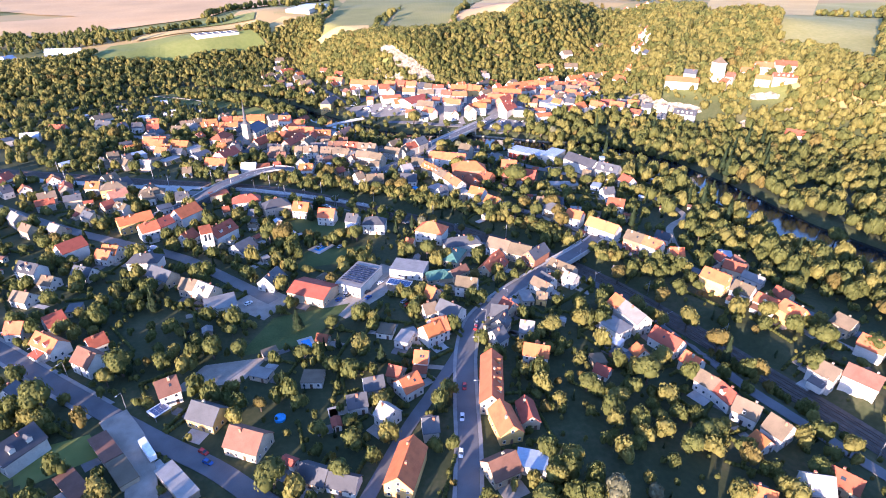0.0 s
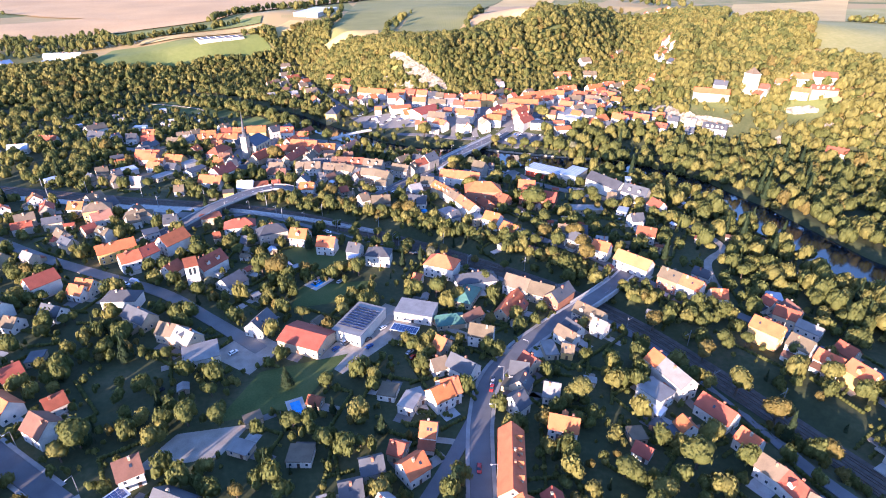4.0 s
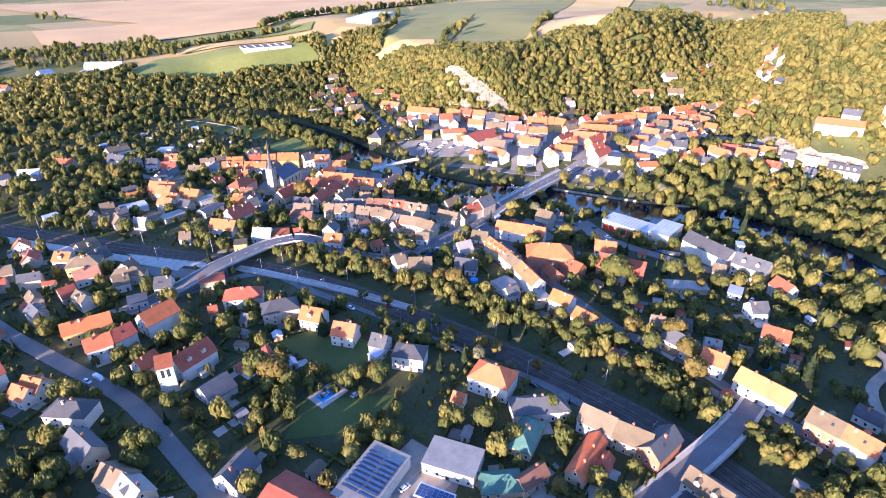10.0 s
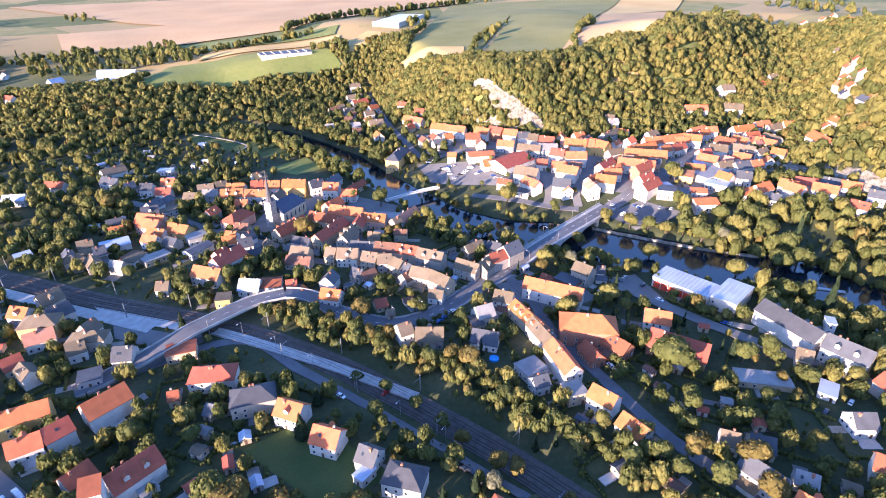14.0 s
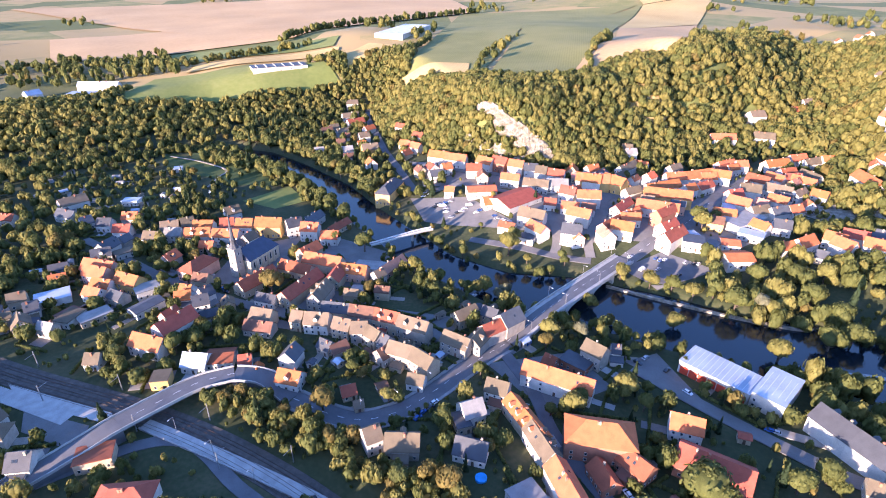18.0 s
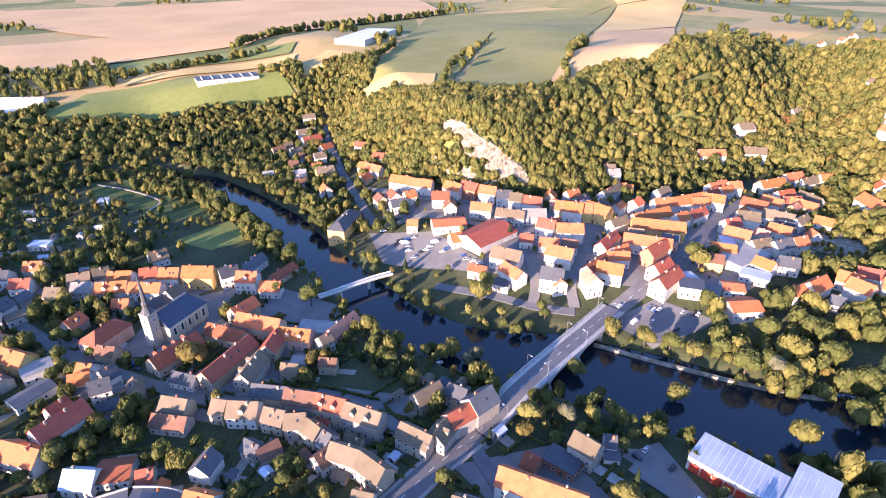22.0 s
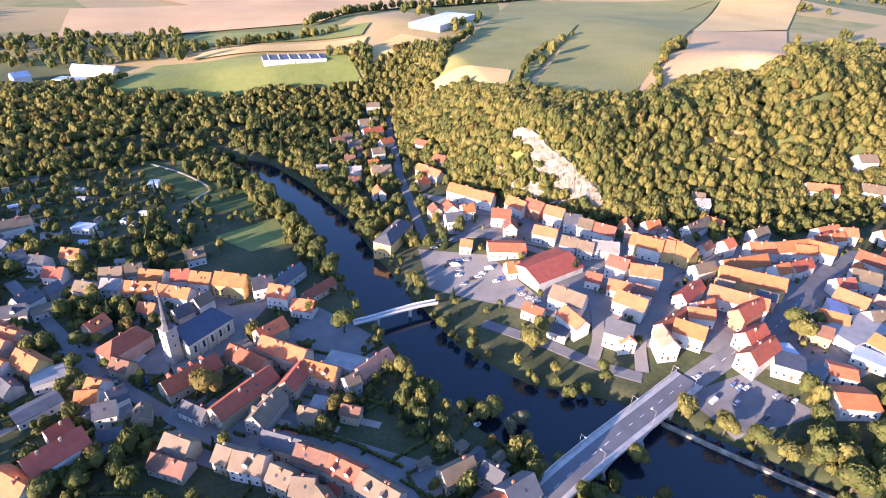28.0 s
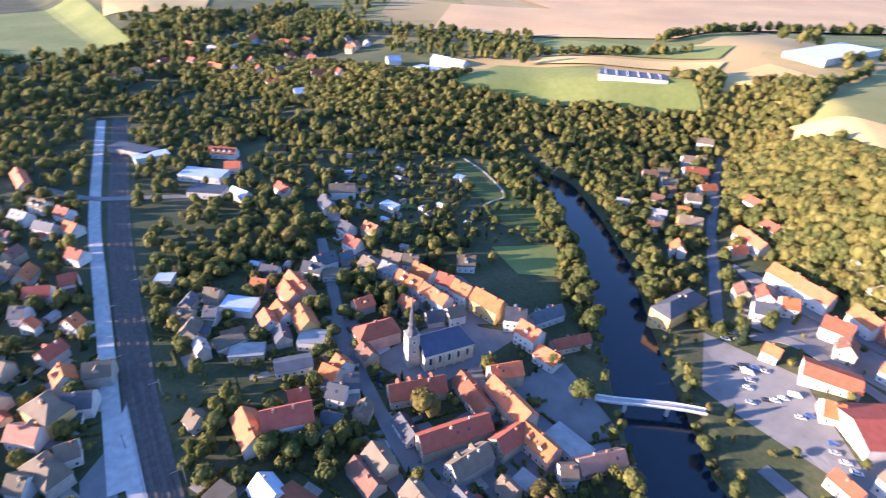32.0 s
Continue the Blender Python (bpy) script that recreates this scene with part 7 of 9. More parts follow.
def park(x, y, colour, van=False):
    """A parked vehicle, in line with the street beside it."""
    best, ang = 9.0, 35.0 if y > 600 else 55.0
    for pts in ROADS:
        for (ax, ay), (bx, by) in zip(pts[:-1], pts[1:]):
            q = float(seg_dist(np.array([x]), np.array([y]), [(ax, ay), (bx, by)])[0][0])
            if q < best:
                best, ang = q, math.degrees(math.atan2(by - ay, bx - ax))
    car(x, y, ang + (int(x * 7) % 7 - 3), colour, van)


park(-107.7, 651.8, 'white')
park(-103.0, 654.3, 'white')
park(-93.1, 639.1, 'black')
park(-90.8, 637.7, 'white')
park(-88.6, 636.2, 'white', True)
park(-94.2, 635.5, 'black')
park(-87.6, 641.6, 'blue')
park(-83.7, 642.1, 'silver')
park(-85.7, 632.4, 'silver')
park(-84.1, 627.6, 'white')
park(-75.3, 625.7, 'black')
park(-72.6, 627.8, 'white')
park(-70.9, 631.2, 'white')
park(-68.3, 635.6, 'white', True)
park(-61.3, 625.3, 'white')
park(-59.0, 628.5, 'blue')
park(-47.2, 620.4, 'blue')
park(-44.8, 616.4, 'silver')
park(-79.0, 620.2, 'silver')
park(-36.1, 612.7, 'white')
park(-40.4, 614.4, 'white')
park(-108.5, 657.5, 'silver')
park(-105.4, 659.6, 'silver')
park(59.3, 584.7, 'blue')
park(61.8, 582.8, 'blue')
park(64.4, 583.9, 'white')
park(59.8, 574.8, 'silver')
park(76.3, 582.9, 'silver')
park(81.1, 582.3, 'black')
park(83.8, 582.2, 'white')
park(71.2, 570.6, 'black')
park(50.4, 573.1, 'white', True)
park(-52.4, 424.7, 'blue')
park(-51.4, 427.9, 'blue')
park(-48.5, 431.6, 'black')
park(-47.7, 434.9, 'white')
park(88.9, 449.6, 'blue')
park(90.9, 449.0, 'silver')
park(-189.6, 498.8, 'blue')
park(-186.5, 496.7, 'blue')
park(-183.6, 494.5, 'black')
park(40.2, 481.9, 'black')
park(44.2, 486.7, 'silver')
park(53.0, 479.4, 'black')
park(60.0, 465.7, 'white')
park(-46.0, 526.8, 'white')
park(-11.7, 485.2, 'blue')
park(-22.2, 488.1, 'white')
park(-73.0, 476.4, 'white')
park(61.5, 583.6, 'silver')
park(43.8, 584.5, 'white')
park(1.2, 540.7, 'black')
park(-26.6, 337.6, 'black')
park(-23.1, 336.2, 'black')
park(-65.9, 373.2, 'red')
park(-83.1, 364.7, 'white')
park(10.0, 318.0, 'black')
park(30.3, 405.4, 'white')
park(31.5, 403.4, 'silver')
park(126.4, 399.9, 'white')
park(-80.1, 380.0, 'black')
park(-76.1, 300.2, 'silver')
park(114.0, 392.1, 'black')
park(-49.5, 246.7, 'black')
park(-39.1, 245.0, 'blue')
park(-16.6, 267.1, 'white')
park(-179.4, 294.6, 'white')
park(-175.7, 297.0, 'white', True)
park(-20.0, 241.5, 'silver')
park(-13.4, 266.9, 'silver')
park(-100.1, 238.3, 'white')
park(16.7, 223.6, 'black')
park(-50.8, 247.7, 'white')
park(-40.4, 250.1, 'black')
park(-34.5, 259.7, 'white')
park(-63.5, 302.0, 'silver')
park(-82.7, 137.2, 'blue')
park(-86.0, 141.7, 'red')
park(-185.2, 186.3, 'silver')
park(9.5, 177.4, 'red')
park(8.1, 160.0, 'white')
park(7.2, 142.3, 'white')
park(16.2, 218.9, 'red')
park(16.7, 222.6, 'silver')
park(-121.4, 212.3, 'black')
park(-18.4, 238.0, 'red')
park(-25.1, 248.6, 'silver')
park(-54.2, 242.7, 'blue')
park(165.1, 181.1, 'white')


# ---- smaller houses and sheds in the gaps of the town ----
def free(x, y, r, gap):
    for hx, hy, rad, c, s, l, w in PLACED:
        dx, dy = x - hx, y - hy
        if abs(dx * c + dy * s) < l + r + gap and abs(-dx * s + dy * c) < w + r + gap:
            return False
    for line, w in CLEAR:
        if float(seg_dist(np.array([x]), np.array([y]), line)[0][0]) < w + r + 0.5:
            return False
    p = (np.array([x]), np.array([y]))
    if any(bool(in_quad(*p, q)[0]) or bool(in_quad(*p, q[::-1])[0]) for q in OPEN):
        return False
    return float(seg_dist(*p, RIVER)[0][0]) > 27 + r and float(seg_dist(*p, RAIL)[0][0]) > 10 + r


def in_quad(x, y, q):
    ok = None
    for (ax, ay), (bx, by) in zip(q, q[1:] + q[:1]):
        s = (bx - ax) * (y - ay) - (by - ay) * (x - ax)
        ok = (s > 0) if ok is None else ok & (s > 0)
    return ok


def infill(quad, count, size, eaves, roofs, walls, windows, seed, gap=0.8, tan=0.9):
    """Houses in the gaps of a quarter, turned like their nearest neighbour."""
    g, made = random.Random(seed), 0
    xs, ys = [p[0] for p in quad], [p[1] for p in quad]
    for k in range(count * 14):
        if made >= count:
            break
        x, y = g.uniform(min(xs), max(xs)), g.uniform(min(ys), max(ys))
        p = (np.array([x]), np.array([y]))
        if not (bool(in_quad(*p, quad)[0]) or bool(in_quad(*p, quad[::-1])[0])):
            continue
        L, W = g.uniform(*size), g.uniform(*size) * 0.8
        if not free(x, y, max(L, W) * 0.46, gap):
            continue
        n = min(PLACED, key=lambda q: (q[0] - x) ** 2 + (q[1] - y) ** 2)
        rot = math.degrees(math.atan2(n[4], n[3])) + g.choice((0, 0, 90)) + g.uniform(-6, 6)
        house(x, y, rot, max(L, W), min(L, W), g.uniform(*eaves), tan * g.uniform(0.85, 1.1), g.choice(roofs), g.choice(walls), "G", windows)
        made += 1


infill([(-39.5, 599.2), (102, 580.9), (184.2, 722.9), (-29.6, 703.9)], 46, (8, 12.5), (4.6, 7.2), "ooorrptbd", "wwccyp", 2, 1)
infill([(-134.9, 671.6), (-24.3, 653.2), (-29.6, 703.9), (-148, 729.1)], 10, (8, 12), (4.4, 6.5), "oorrtb", "wcc", 2, 2)
infill([(-290, 440), (-130, 425), (-60, 500), (-300, 570)], 20, (7, 11), (3.8, 5.6), "ottdgbdr", "ccssw", 1, 3)
infill([(-140, 470), (-60, 450), (-50, 485), (-110, 500)], 6, (6, 9), (3.6, 5.0), "ttdgb", "ccss", 1, 4)
infill([(-250, 640), (-150, 660), (-190, 800), (-250, 840)], 10, (8, 12), (4.2, 6.2), "oortgb", "wwc", 1, 5)
infill([(-300, 110), (60, 60), (110, 300), (-320, 390)], 34, (3.6, 6.0), (2.3, 2.9), "tgdbrl", "wccks", 0, 6, 1.5, 0.5)
infill([(20, 330), (120, 300), (150, 430), (-10, 470)], 14, (3.6, 6.5), (2.3, 3.0), "tgdbr", "wccs", 0, 7, 1.5, 0.5)
infill([(-120, 430), (-60, 420), (0, 500), (-60, 530)], 10, (3.4, 5.5), (2.3, 2.8), "tgdbl", "wcs", 0, 8, 1.2, 0.5)
infill([(-420, 600), (-300, 480), (-220, 560), (-320, 690)], 14, (3.4, 6.0), (2.3, 3.0), "tgrwl", "wcs", 0, 9, 1.5, 0.5)
infill([(120, 330), (210, 300), (200, 430), (110, 440)], 10, (3.4, 6.0), (2.3, 3.0), "tgrbl", "wcs", 0, 10, 1.5, 0.5)
infill([(-820, 560), (-560, 640), (-560, 800), (-760, 790)], 26, (9, 15), (4.5, 6.5), "oorrtgw", "wwc", 0, 11, 6)
infill([(-330, 395), (-200, 370), (-190, 300), (-330, 320)], 14, (8, 12), (4.2, 6.0), "ortdgb", "wccs", 1, 12, 1.5)
infill([(-460, 405), (-330, 390), (-330, 330), (-480, 350)], 16, (8, 12), (4.2, 6.0), "ortdgb", "wccs", 1, 13, 2)

# ---- trees ----
def leaf_material(name, col, spread):
    return material(name, [tuple(v * 0.7 for v in col), col, tuple(min(1, v * 1.35) for v in col)], 0.75, 0.25, 2.0, 0.0, 0.15, island=spread, through_light=0.45)


LEAF = {
    "g": leaf_material("green_leaves", (0.112, 0.124, 0.036), 0.17),
    "y": leaf_material("yellow_green_leaves", (0.188, 0.176, 0.05), 0.17),
    "o": leaf_material("autumn_leaves", (0.17, 0.135, 0.04), 0.17),
    "d": leaf_material("dark_needles", (0.032, 0.052, 0.024), 0.17),
    "p": leaf_material("pale_leaves", (0.17, 0.17, 0.10), 0.17),
}
TREE_WORDS = {"g": "broad green deciduous tree with a dense uneven crown", "y": "yellow-green deciduous tree lit by the evening sun",
              "o": "deciduous tree turning orange-brown in early autumn", "d": "slender dark green conifer", "p": "pale silvery-leaved tree with a loose crown"}
rng = np.random.default_rng(5)
ICO_V, ICO_F = [], []
_b = bmesh.new()
bmesh.ops.create_icosphere(_b, subdivisions=1, radius=1)
ICO_V, ICO_F = np.array([v.co[:] for v in _b.verts]), np.array([[v.index for v in f.verts] for f in _b.faces])
_b.free()
_b = bmesh.new()
bmesh.ops.create_icosphere(_b, subdivisions=2, radius=1)
ICO2_V, ICO2_F = np.array([v.co[:] for v in _b.verts]), np.array([[v.index for v in f.verts] for f in _b.faces])
_b.free()


def leaves(centres, radii, per, size, loose=1.0):
    """Bent leaf clumps (two triangles each) all over the given blobs; verts and triangles."""
    n = per * len(centres)
    d = rng.normal(size=(n, 3))
    d /= np.linalg.norm(d, axis=1)[:, None]
    d[:, 2] = np.where(d[:, 2] < -0.45, -d[:, 2], d[:, 2])
    c, r = np.repeat(centres, per, 0), np.repeat(radii, per, 0)
    p = c + d * r * rng.uniform(1 - 0.14 * loose, 1 + 0.14 * loose, (n, 1))
    nrm = d + rng.normal(scale=0.3 * loose, size=(n, 3))
    nrm /= np.linalg.norm(nrm, axis=1)[:, None]
    a = np.cross(nrm, rng.normal(size=(n, 3)))
    a /= np.linalg.norm(a, axis=1)[:, None]
    b = np.cross(nrm, a)
    s = size * rng.uniform(0.6, 1.35, (n, 1))
    v = np.stack([p - a * s, p - b * s * 0.7 + nrm * s * 0.25, p + a * s, p + b * s * 0.7 + nrm * s * 0.25], 1).reshape(-1, 3)
    i = np.arange(n)[:, None] * 4
    return v, np.concatenate([i + [0, 1, 2], i + [0, 2, 3]])


def crown(kind, blobs, per, size, fine, loose=1.0):
    """Crown of unit radius and unit height standing on z = 0: lumpy cores and leaf clumps."""
    iv, jf = (ICO2_V, ICO2_F) if fine else (ICO_V, ICO_F)
    if kind == "d":
        z = np.linspace(0.12, 0.93, blobs)
        ang = rng.uniform(0, 6.28, blobs)
        off = 0.12 * (1 - z)
        c = np.stack([np.cos(ang) * off, np.sin(ang) * off, z], 1)
        r = np.stack([0.95 * (1.03 - z), 0.95 * (1.03 - z), np.full(blobs, 0.62 / blobs + 0.05)], 1)
    else:
        u = rng.normal(size=(blobs, 3))
        u /= np.linalg.norm(u, axis=1)[:, None]
        u[:, 2] = np.abs(u[:, 2]) * 0.9 - 0.25
        rad = rng.uniform(0.40, 0.60, (blobs, 1))
        c = u * rad * [1, 1, 0.55] + [0, 0, 0.55]
        c[0] = (0, 0, 0.62)
        q = rng.uniform(0.34, 0.50, (blobs, 1))
        q[0] = 0.62
        r = q * [1, 1, 0.62]
    vs, fs, n = [], [], 0
    for cc, rr in zip(c, r):
        k = 0.92 + rng.normal(scale=0.08, size=(len(iv), 1))
        vs.append(cc + iv * rr * k)
        fs.append(jf + n)
        n += len(iv)
    v, f = leaves(c, r, per, size, loose)
    vs.append(v)
    fs.append(f + n)
    return np.concatenate(vs), np.concatenate(fs)


def tri_mesh(name, v, f, mat, index=None):
    me = bpy.data.meshes.new(name)
    me.vertices.add(len(v))
    me.vertices.foreach_set("co", np.asarray(v, np.float32).ravel())
    me.loops.add(len(f) * 3)
    me.loops.foreach_set("vertex_index", np.asarray(f, np.int32).ravel())
    me.polygons.add(len(f))
    me.polygons.foreach_set("loop_start", np.arange(len(f), dtype=np.int32) * 3)
    for m in mat if isinstance(mat, (list, tuple)) else [mat]:
        me.materials.append(m)
    if index is not None:
        me.polygons.foreach_set("material_index", np.asarray(index, np.int32))
    me.update(calc_edges=True)
    me.shade_smooth()
    return me


def trunk_mesh():
    """Tapered trunk of unit height with a few limbs."""
    v, f = [], []

    def limb(a, b, r0, r1):
        a, b = Vector(a), Vector(b)
        q = (b - a).to_track_quat("Z", "Y")
        n = len(v)
        for p, r in ((a, r0), ((a + b) / 2, (r0 + r1) / 2 * 0.95), (b, r1)):
            for i in range(6):
                v.append(p + q @ Vector((r * math.cos(i * 1.0472), r * math.sin(i * 1.0472), 0)))
        for k in (0, 6):
            for i in range(6):
                f.append((n + k + i, n + k + (i + 1) % 6, n + k + 6 + (i + 1) % 6, n + k + 6 + i))

    limb((0, 0, -0.05), (0.01, 0.01, 0.75), 0.045, 0.02)
    for i in range(5):
        a = i * 1.3
        limb((0, 0, 0.3 + 0.07 * i), (0.22 * math.cos(a), 0.22 * math.sin(a), 0.58 + 0.06 * i), 0.02, 0.006)
    return from_data("trunk", v, f, M["bark"])


TRUNK = trunk_mesh()
CROWNS = {}
for k in LEAF:
    CROWNS[k] = [tri_mesh("crown", *crown(k, 10 if k != "d" else 8, 48, 0.08 if k != "d" else 0.085, True), LEAF[k]) for i in range(3)]
TREES = []


def tree(x, y, r, h, kind):
    rnd = random.Random(int(x * 13 + y * 7))
    root = new("conifer" if kind == "d" else "tree")
    root.matrix_world = pose(x, y, hz(x, y), 0, 0, rnd.uniform(0, 360))
    tagged(root, ("tall " if h > 13 else "small " if h < 7 else "") + TREE_WORDS[kind], "tree", "garden and street trees")
    child("trunk", TRUNK, root, Matrix.Diagonal((h, h, h * 0.8, 1)))
    low = 0.08 if kind == "d" else 0.22
    q = 1.0 if kind == "d" else 1.12
    child("crown", CROWNS[kind][rnd.randrange(3)], root, Matrix.Translation((0, 0, h * low)) @ Matrix.Diagonal((r * q * rnd.uniform(0.9, 1.1), r * q * rnd.uniform(0.9, 1.1), h * (1 - low), 1)))
    TREES.append((x, y, r))
    return root


# woods: many trees joined per wood
FINE_V = [crown("g", 8, 24, 0.115, False) for i in range(6)] + [crown("d", 8, 30, 0.10, False) for i in range(2)]
WOOD_V = [crown("g", 6, 16, 0.145, False, 0.5) for i in range(6)] + [crown("d", 6, 16, 0.15, False) for i in range(2)]
BUSH_V = [crown("g", 3, 14, 0.225, False, 0.5) for i in range(6)] + [crown("d", 3, 13, 0.26, False) for i in range(2)]


def wood(name, pts, label, mats="gyod", weights=(0.72, 0.25, 0.03, 0.0), size=(3.6, 5.6), category="woodland", fine=1):
    """One joined stand of trees at the given points."""
    if not len(pts):
        return
    vs, fs, ix, n = [], [], [], 0
    pts = np.asarray(pts, float)
    zz = height(pts[:, 0], pts[:, 1])
    for (x, y), z in zip(pts, zz):
        m = rng.choice(len(mats), p=weights)
        con = mats[m] == "d"
        v, f = (BUSH_V, WOOD_V, FINE_V)[fine][rng.integers(6, 8) if con else rng.integers(0, 6)]
        r = rng.uniform(*size)
        h = r * rng.uniform(1.9, 2.6) * (1.35 if con else 1.0)
        if con:
            r *= 0.7
        if category == "woodland":
            r, h = r * 1.3, h * 1.02
        a = rng.uniform(0, 6.28)
        c, s = math.cos(a), math.sin(a)
        w = v @ np.array([[c * r, s * r, 0], [-s * r, c * r, 0], [0, 0, h]]) + (x, y, z - (0.0 if con else 0.12 * h))
        vs.append(w)
        fs.append(f + n)
        ix.append(np.full(len(f), m))
        n += len(w)
    me = tri_mesh(name, np.concatenate(vs), np.concatenate(fs), [LEAF[k] for k in mats], np.concatenate(ix))
    return tagged(new(name, me), label, category, kind="stuff")


def in_quad(x, y, q):
    ok = None
    for (ax, ay), (bx, by) in zip(q, q[1:] + q[:1]):
        s = (bx - ax) * (y - ay) - (by - ay) * (x - ax)
        ok = (s > 0) if ok is None else ok & (s > 0)
    return ok


def clear_of(x, y, gap=1.5):
    """Whether points keep clear of houses, roads, rails and water."""
    ok = np.ones(len(x), bool)
    for hx, hy, rad, c, s, l, w in PLACED:
        dx, dy = x - hx, y - hy
        ok &= ~((np.abs(dx * c + dy * s) < l + gap + 1) & (np.abs(-dx * s + dy * c) < w + gap + 1))
    for line, w in CLEAR:
        ok &= seg_dist(x, y, line)[0] > w + gap
    for q in OPEN:
        ok &= ~(in_quad(x, y, q) | in_quad(x, y, q[::-1]))
    return ok


def scatter(x0, x1, y0, y1, step, seed):
    g = np.random.default_rng(seed)
    xs, ys = np.meshgrid(np.arange(x0, x1, step), np.arange(y0, y1, step))
    xs, ys = xs.ravel() + g.uniform(-0.45, 0.45, xs.size) * step, ys.ravel() + g.uniform(-0.45, 0.45, ys.size) * step
    return xs, ys, g.uniform(size=xs.size)


def lumps(x, y, s):
    return np.sin(x / s + 1.7) * np.sin(y / s * 1.1 + 0.6) + 0.6 * np.sin(x / s * 2.3 + y / s * 1.9)


CLEAR.append((RIVER[:5], 9.0))
CLEAR.append((RIVER[4:], 18.0))
CLEAR.append((RAIL, 8.5))

LEDGE = [(164, 681), (199, 667), (219, 630), (234, 602), (253, 594), (276, 582)]
BARE = [(323, 577, 12), (338, 572, 12), (304, 560, 8)]
# the wooded slopes
x, y, u = scatter(-760, 205, 560, 1120, 5.7, 1)
d, s, _ = seg_dist(x, y, FOOT)
up = np.where(s > 0, d, -d)
hill = (up > 2) & (((up < 92) & (x < 205)) | ((x > 20) & (y < 1030) & (x < 190)) | ((x >= 190) & (lumps(x, y, 34) > -0.2)))
CLIFF = [[(-88, 754), (-73, 748), (-68, 735), (-83, 744)], [(-73, 748), (-56, 736), (-63, 729), (-68, 735)], [(-56, 736), (-36, 735), (-45, 725), (-63, 729)], [(-36, 735), (-18, 733), (-28, 721), (-45, 725)], [(-18, 733), (-7, 727), (-11, 721), (-28, 721)]]
rock = np.zeros(len(x), bool)
for q in CLIFF:
    rock |= in_quad(x, y, q) | in_quad(x, y, q[::-1])
ok = hill & ~rock & clear_of(x, y, 1.0)
slope_w = ok & (x < -205)
wood("woodland", np.stack([x, y], 1)[slope_w], "mixed woodland on the western valley slope", weights=(0.30, 0.67, 0.03, 0.0), size=(3.2, 5.0), fine=0)
wood("woodland", np.stack([x, y], 1)[ok & (x >= -205) & (x < 205)], "dense sunlit deciduous woodland covering the hill above the cliff", weights=(0.33, 0.65, 0.02, 0.0), size=(3.6, 5.6))
x, y, u = scatter(205, 820, 260, 1120, 7.4, 31)
d, s, _ = seg_dist(x, y, FOOT)
ok = (s > 0) & (d > 3) & (x < 0.86 * y + 10) & clear_of(x, y, 1.0) & (lumps(x, y, 34) > -1.3 - 2.0 * (d < 150)) & ((seg_dist(x, y, LEDGE)[0] > 13) | (u < 0.12))
for bx, by, br in BARE:
    ok &= np.hypot(x - bx, y - by) > br
wood("woodland", np.stack([x, y], 1)[ok], "patchy sunlit woodland on the castle hillside", weights=(0.31, 0.66, 0.03, 0.0), size=(3.6, 6.4), fine=0)
# scrub on the steep ground round the cliff
x, y, u = scatter(-130, 20, 708, 768, 3.7, 12)
d, s, _ = seg_dist(x, y, FOOT)
bare = np.zeros(len(x), bool)
for q in CLIFF:
    bare |= (in_quad(x, y, q) | in_quad(x, y, q[::-1])) & (u > 0.1)
ok = (s > 0) & (d > 1) & ~bare & clear_of(x, y, 0.5) & (u < 0.8)
wood("cliff_scrub", np.stack([x, y], 1)[ok], "scrub and young trees clinging to the steep slope beside the cliff", weights=(0.52, 0.44, 0.03, 0.01), size=(2.2, 3.8), fine=0)
rim = [(p.x + rng.uniform(-1.5, 1.5), p.y + k + rng.uniform(-1, 1)) for k in (-2.5, -0.5) for p in smooth_line([(-91, 755), (-85, 753), (-72, 748), (-57, 738), (-37, 735), (-20, 733), (-10, 728), (-4, 728)], 2.6)]
wood("rim_scrub", rim, "low scrub hanging over the upper edge of the cliff", weights=(0.5, 0.48, 0.01, 0.01), size=(1.5, 2.8), category="shrubs", fine=0)
rim = [(p.x + rng.uniform(-1.5, 1.5), p.y + k + rng.uniform(0, 3)) for k in (0.5, 4.5, 8.5, 12.5) for p in smooth_line([(-91, 755), (-85, 753), (-72, 748), (-57, 738), (-37, 735), (-20, 733), (-10, 728), (-4, 728)], 4)]
wood("rim_trees", rim, "trees standing along the upper rim of the cliff", weights=(0.6, 0.38, 0.01, 0.01), size=(3.6, 5.6), category="trees")
x, y, u = scatter(0, 240, 690, 860, 5.4, 22)
d, s, _ = seg_dist(x, y, FOOT)
ok = (d < np.where(s > 0, 16, 30)) & clear_of(x, y, 0.8) & (u < 0.75)
wood("slope_foot_trees", np.stack([x, y], 1)[ok], "garden trees at the foot of the wooded hill", weights=(0.6, 0.36, 0.02, 0.02), size=(2.4, 4.6), category="trees")
x, y, u = scatter(175, 470, 430, 720, 4.6, 33)
d, s, _ = seg_dist(x, y, FOOT)
ok = (d < np.where(s > 0, 95, 42)) & clear_of(x, y, 0.6) & (u < 0.82) & (seg_dist(x, y, LEDGE)[0] > 7) & (x < 0.86 * y + 10)
for bx, by, br in BARE:
    ok &= np.hypot(x - bx, y - by) > br * 0.7
wood("hillside_scrub", np.stack([x, y], 1)[ok], "low yellow-green scrub on the sunny slope below the castle", weights=(0.23, 0.74, 0.03, 0.0), size=(1.5, 3.4), category="shrubs", fine=0)
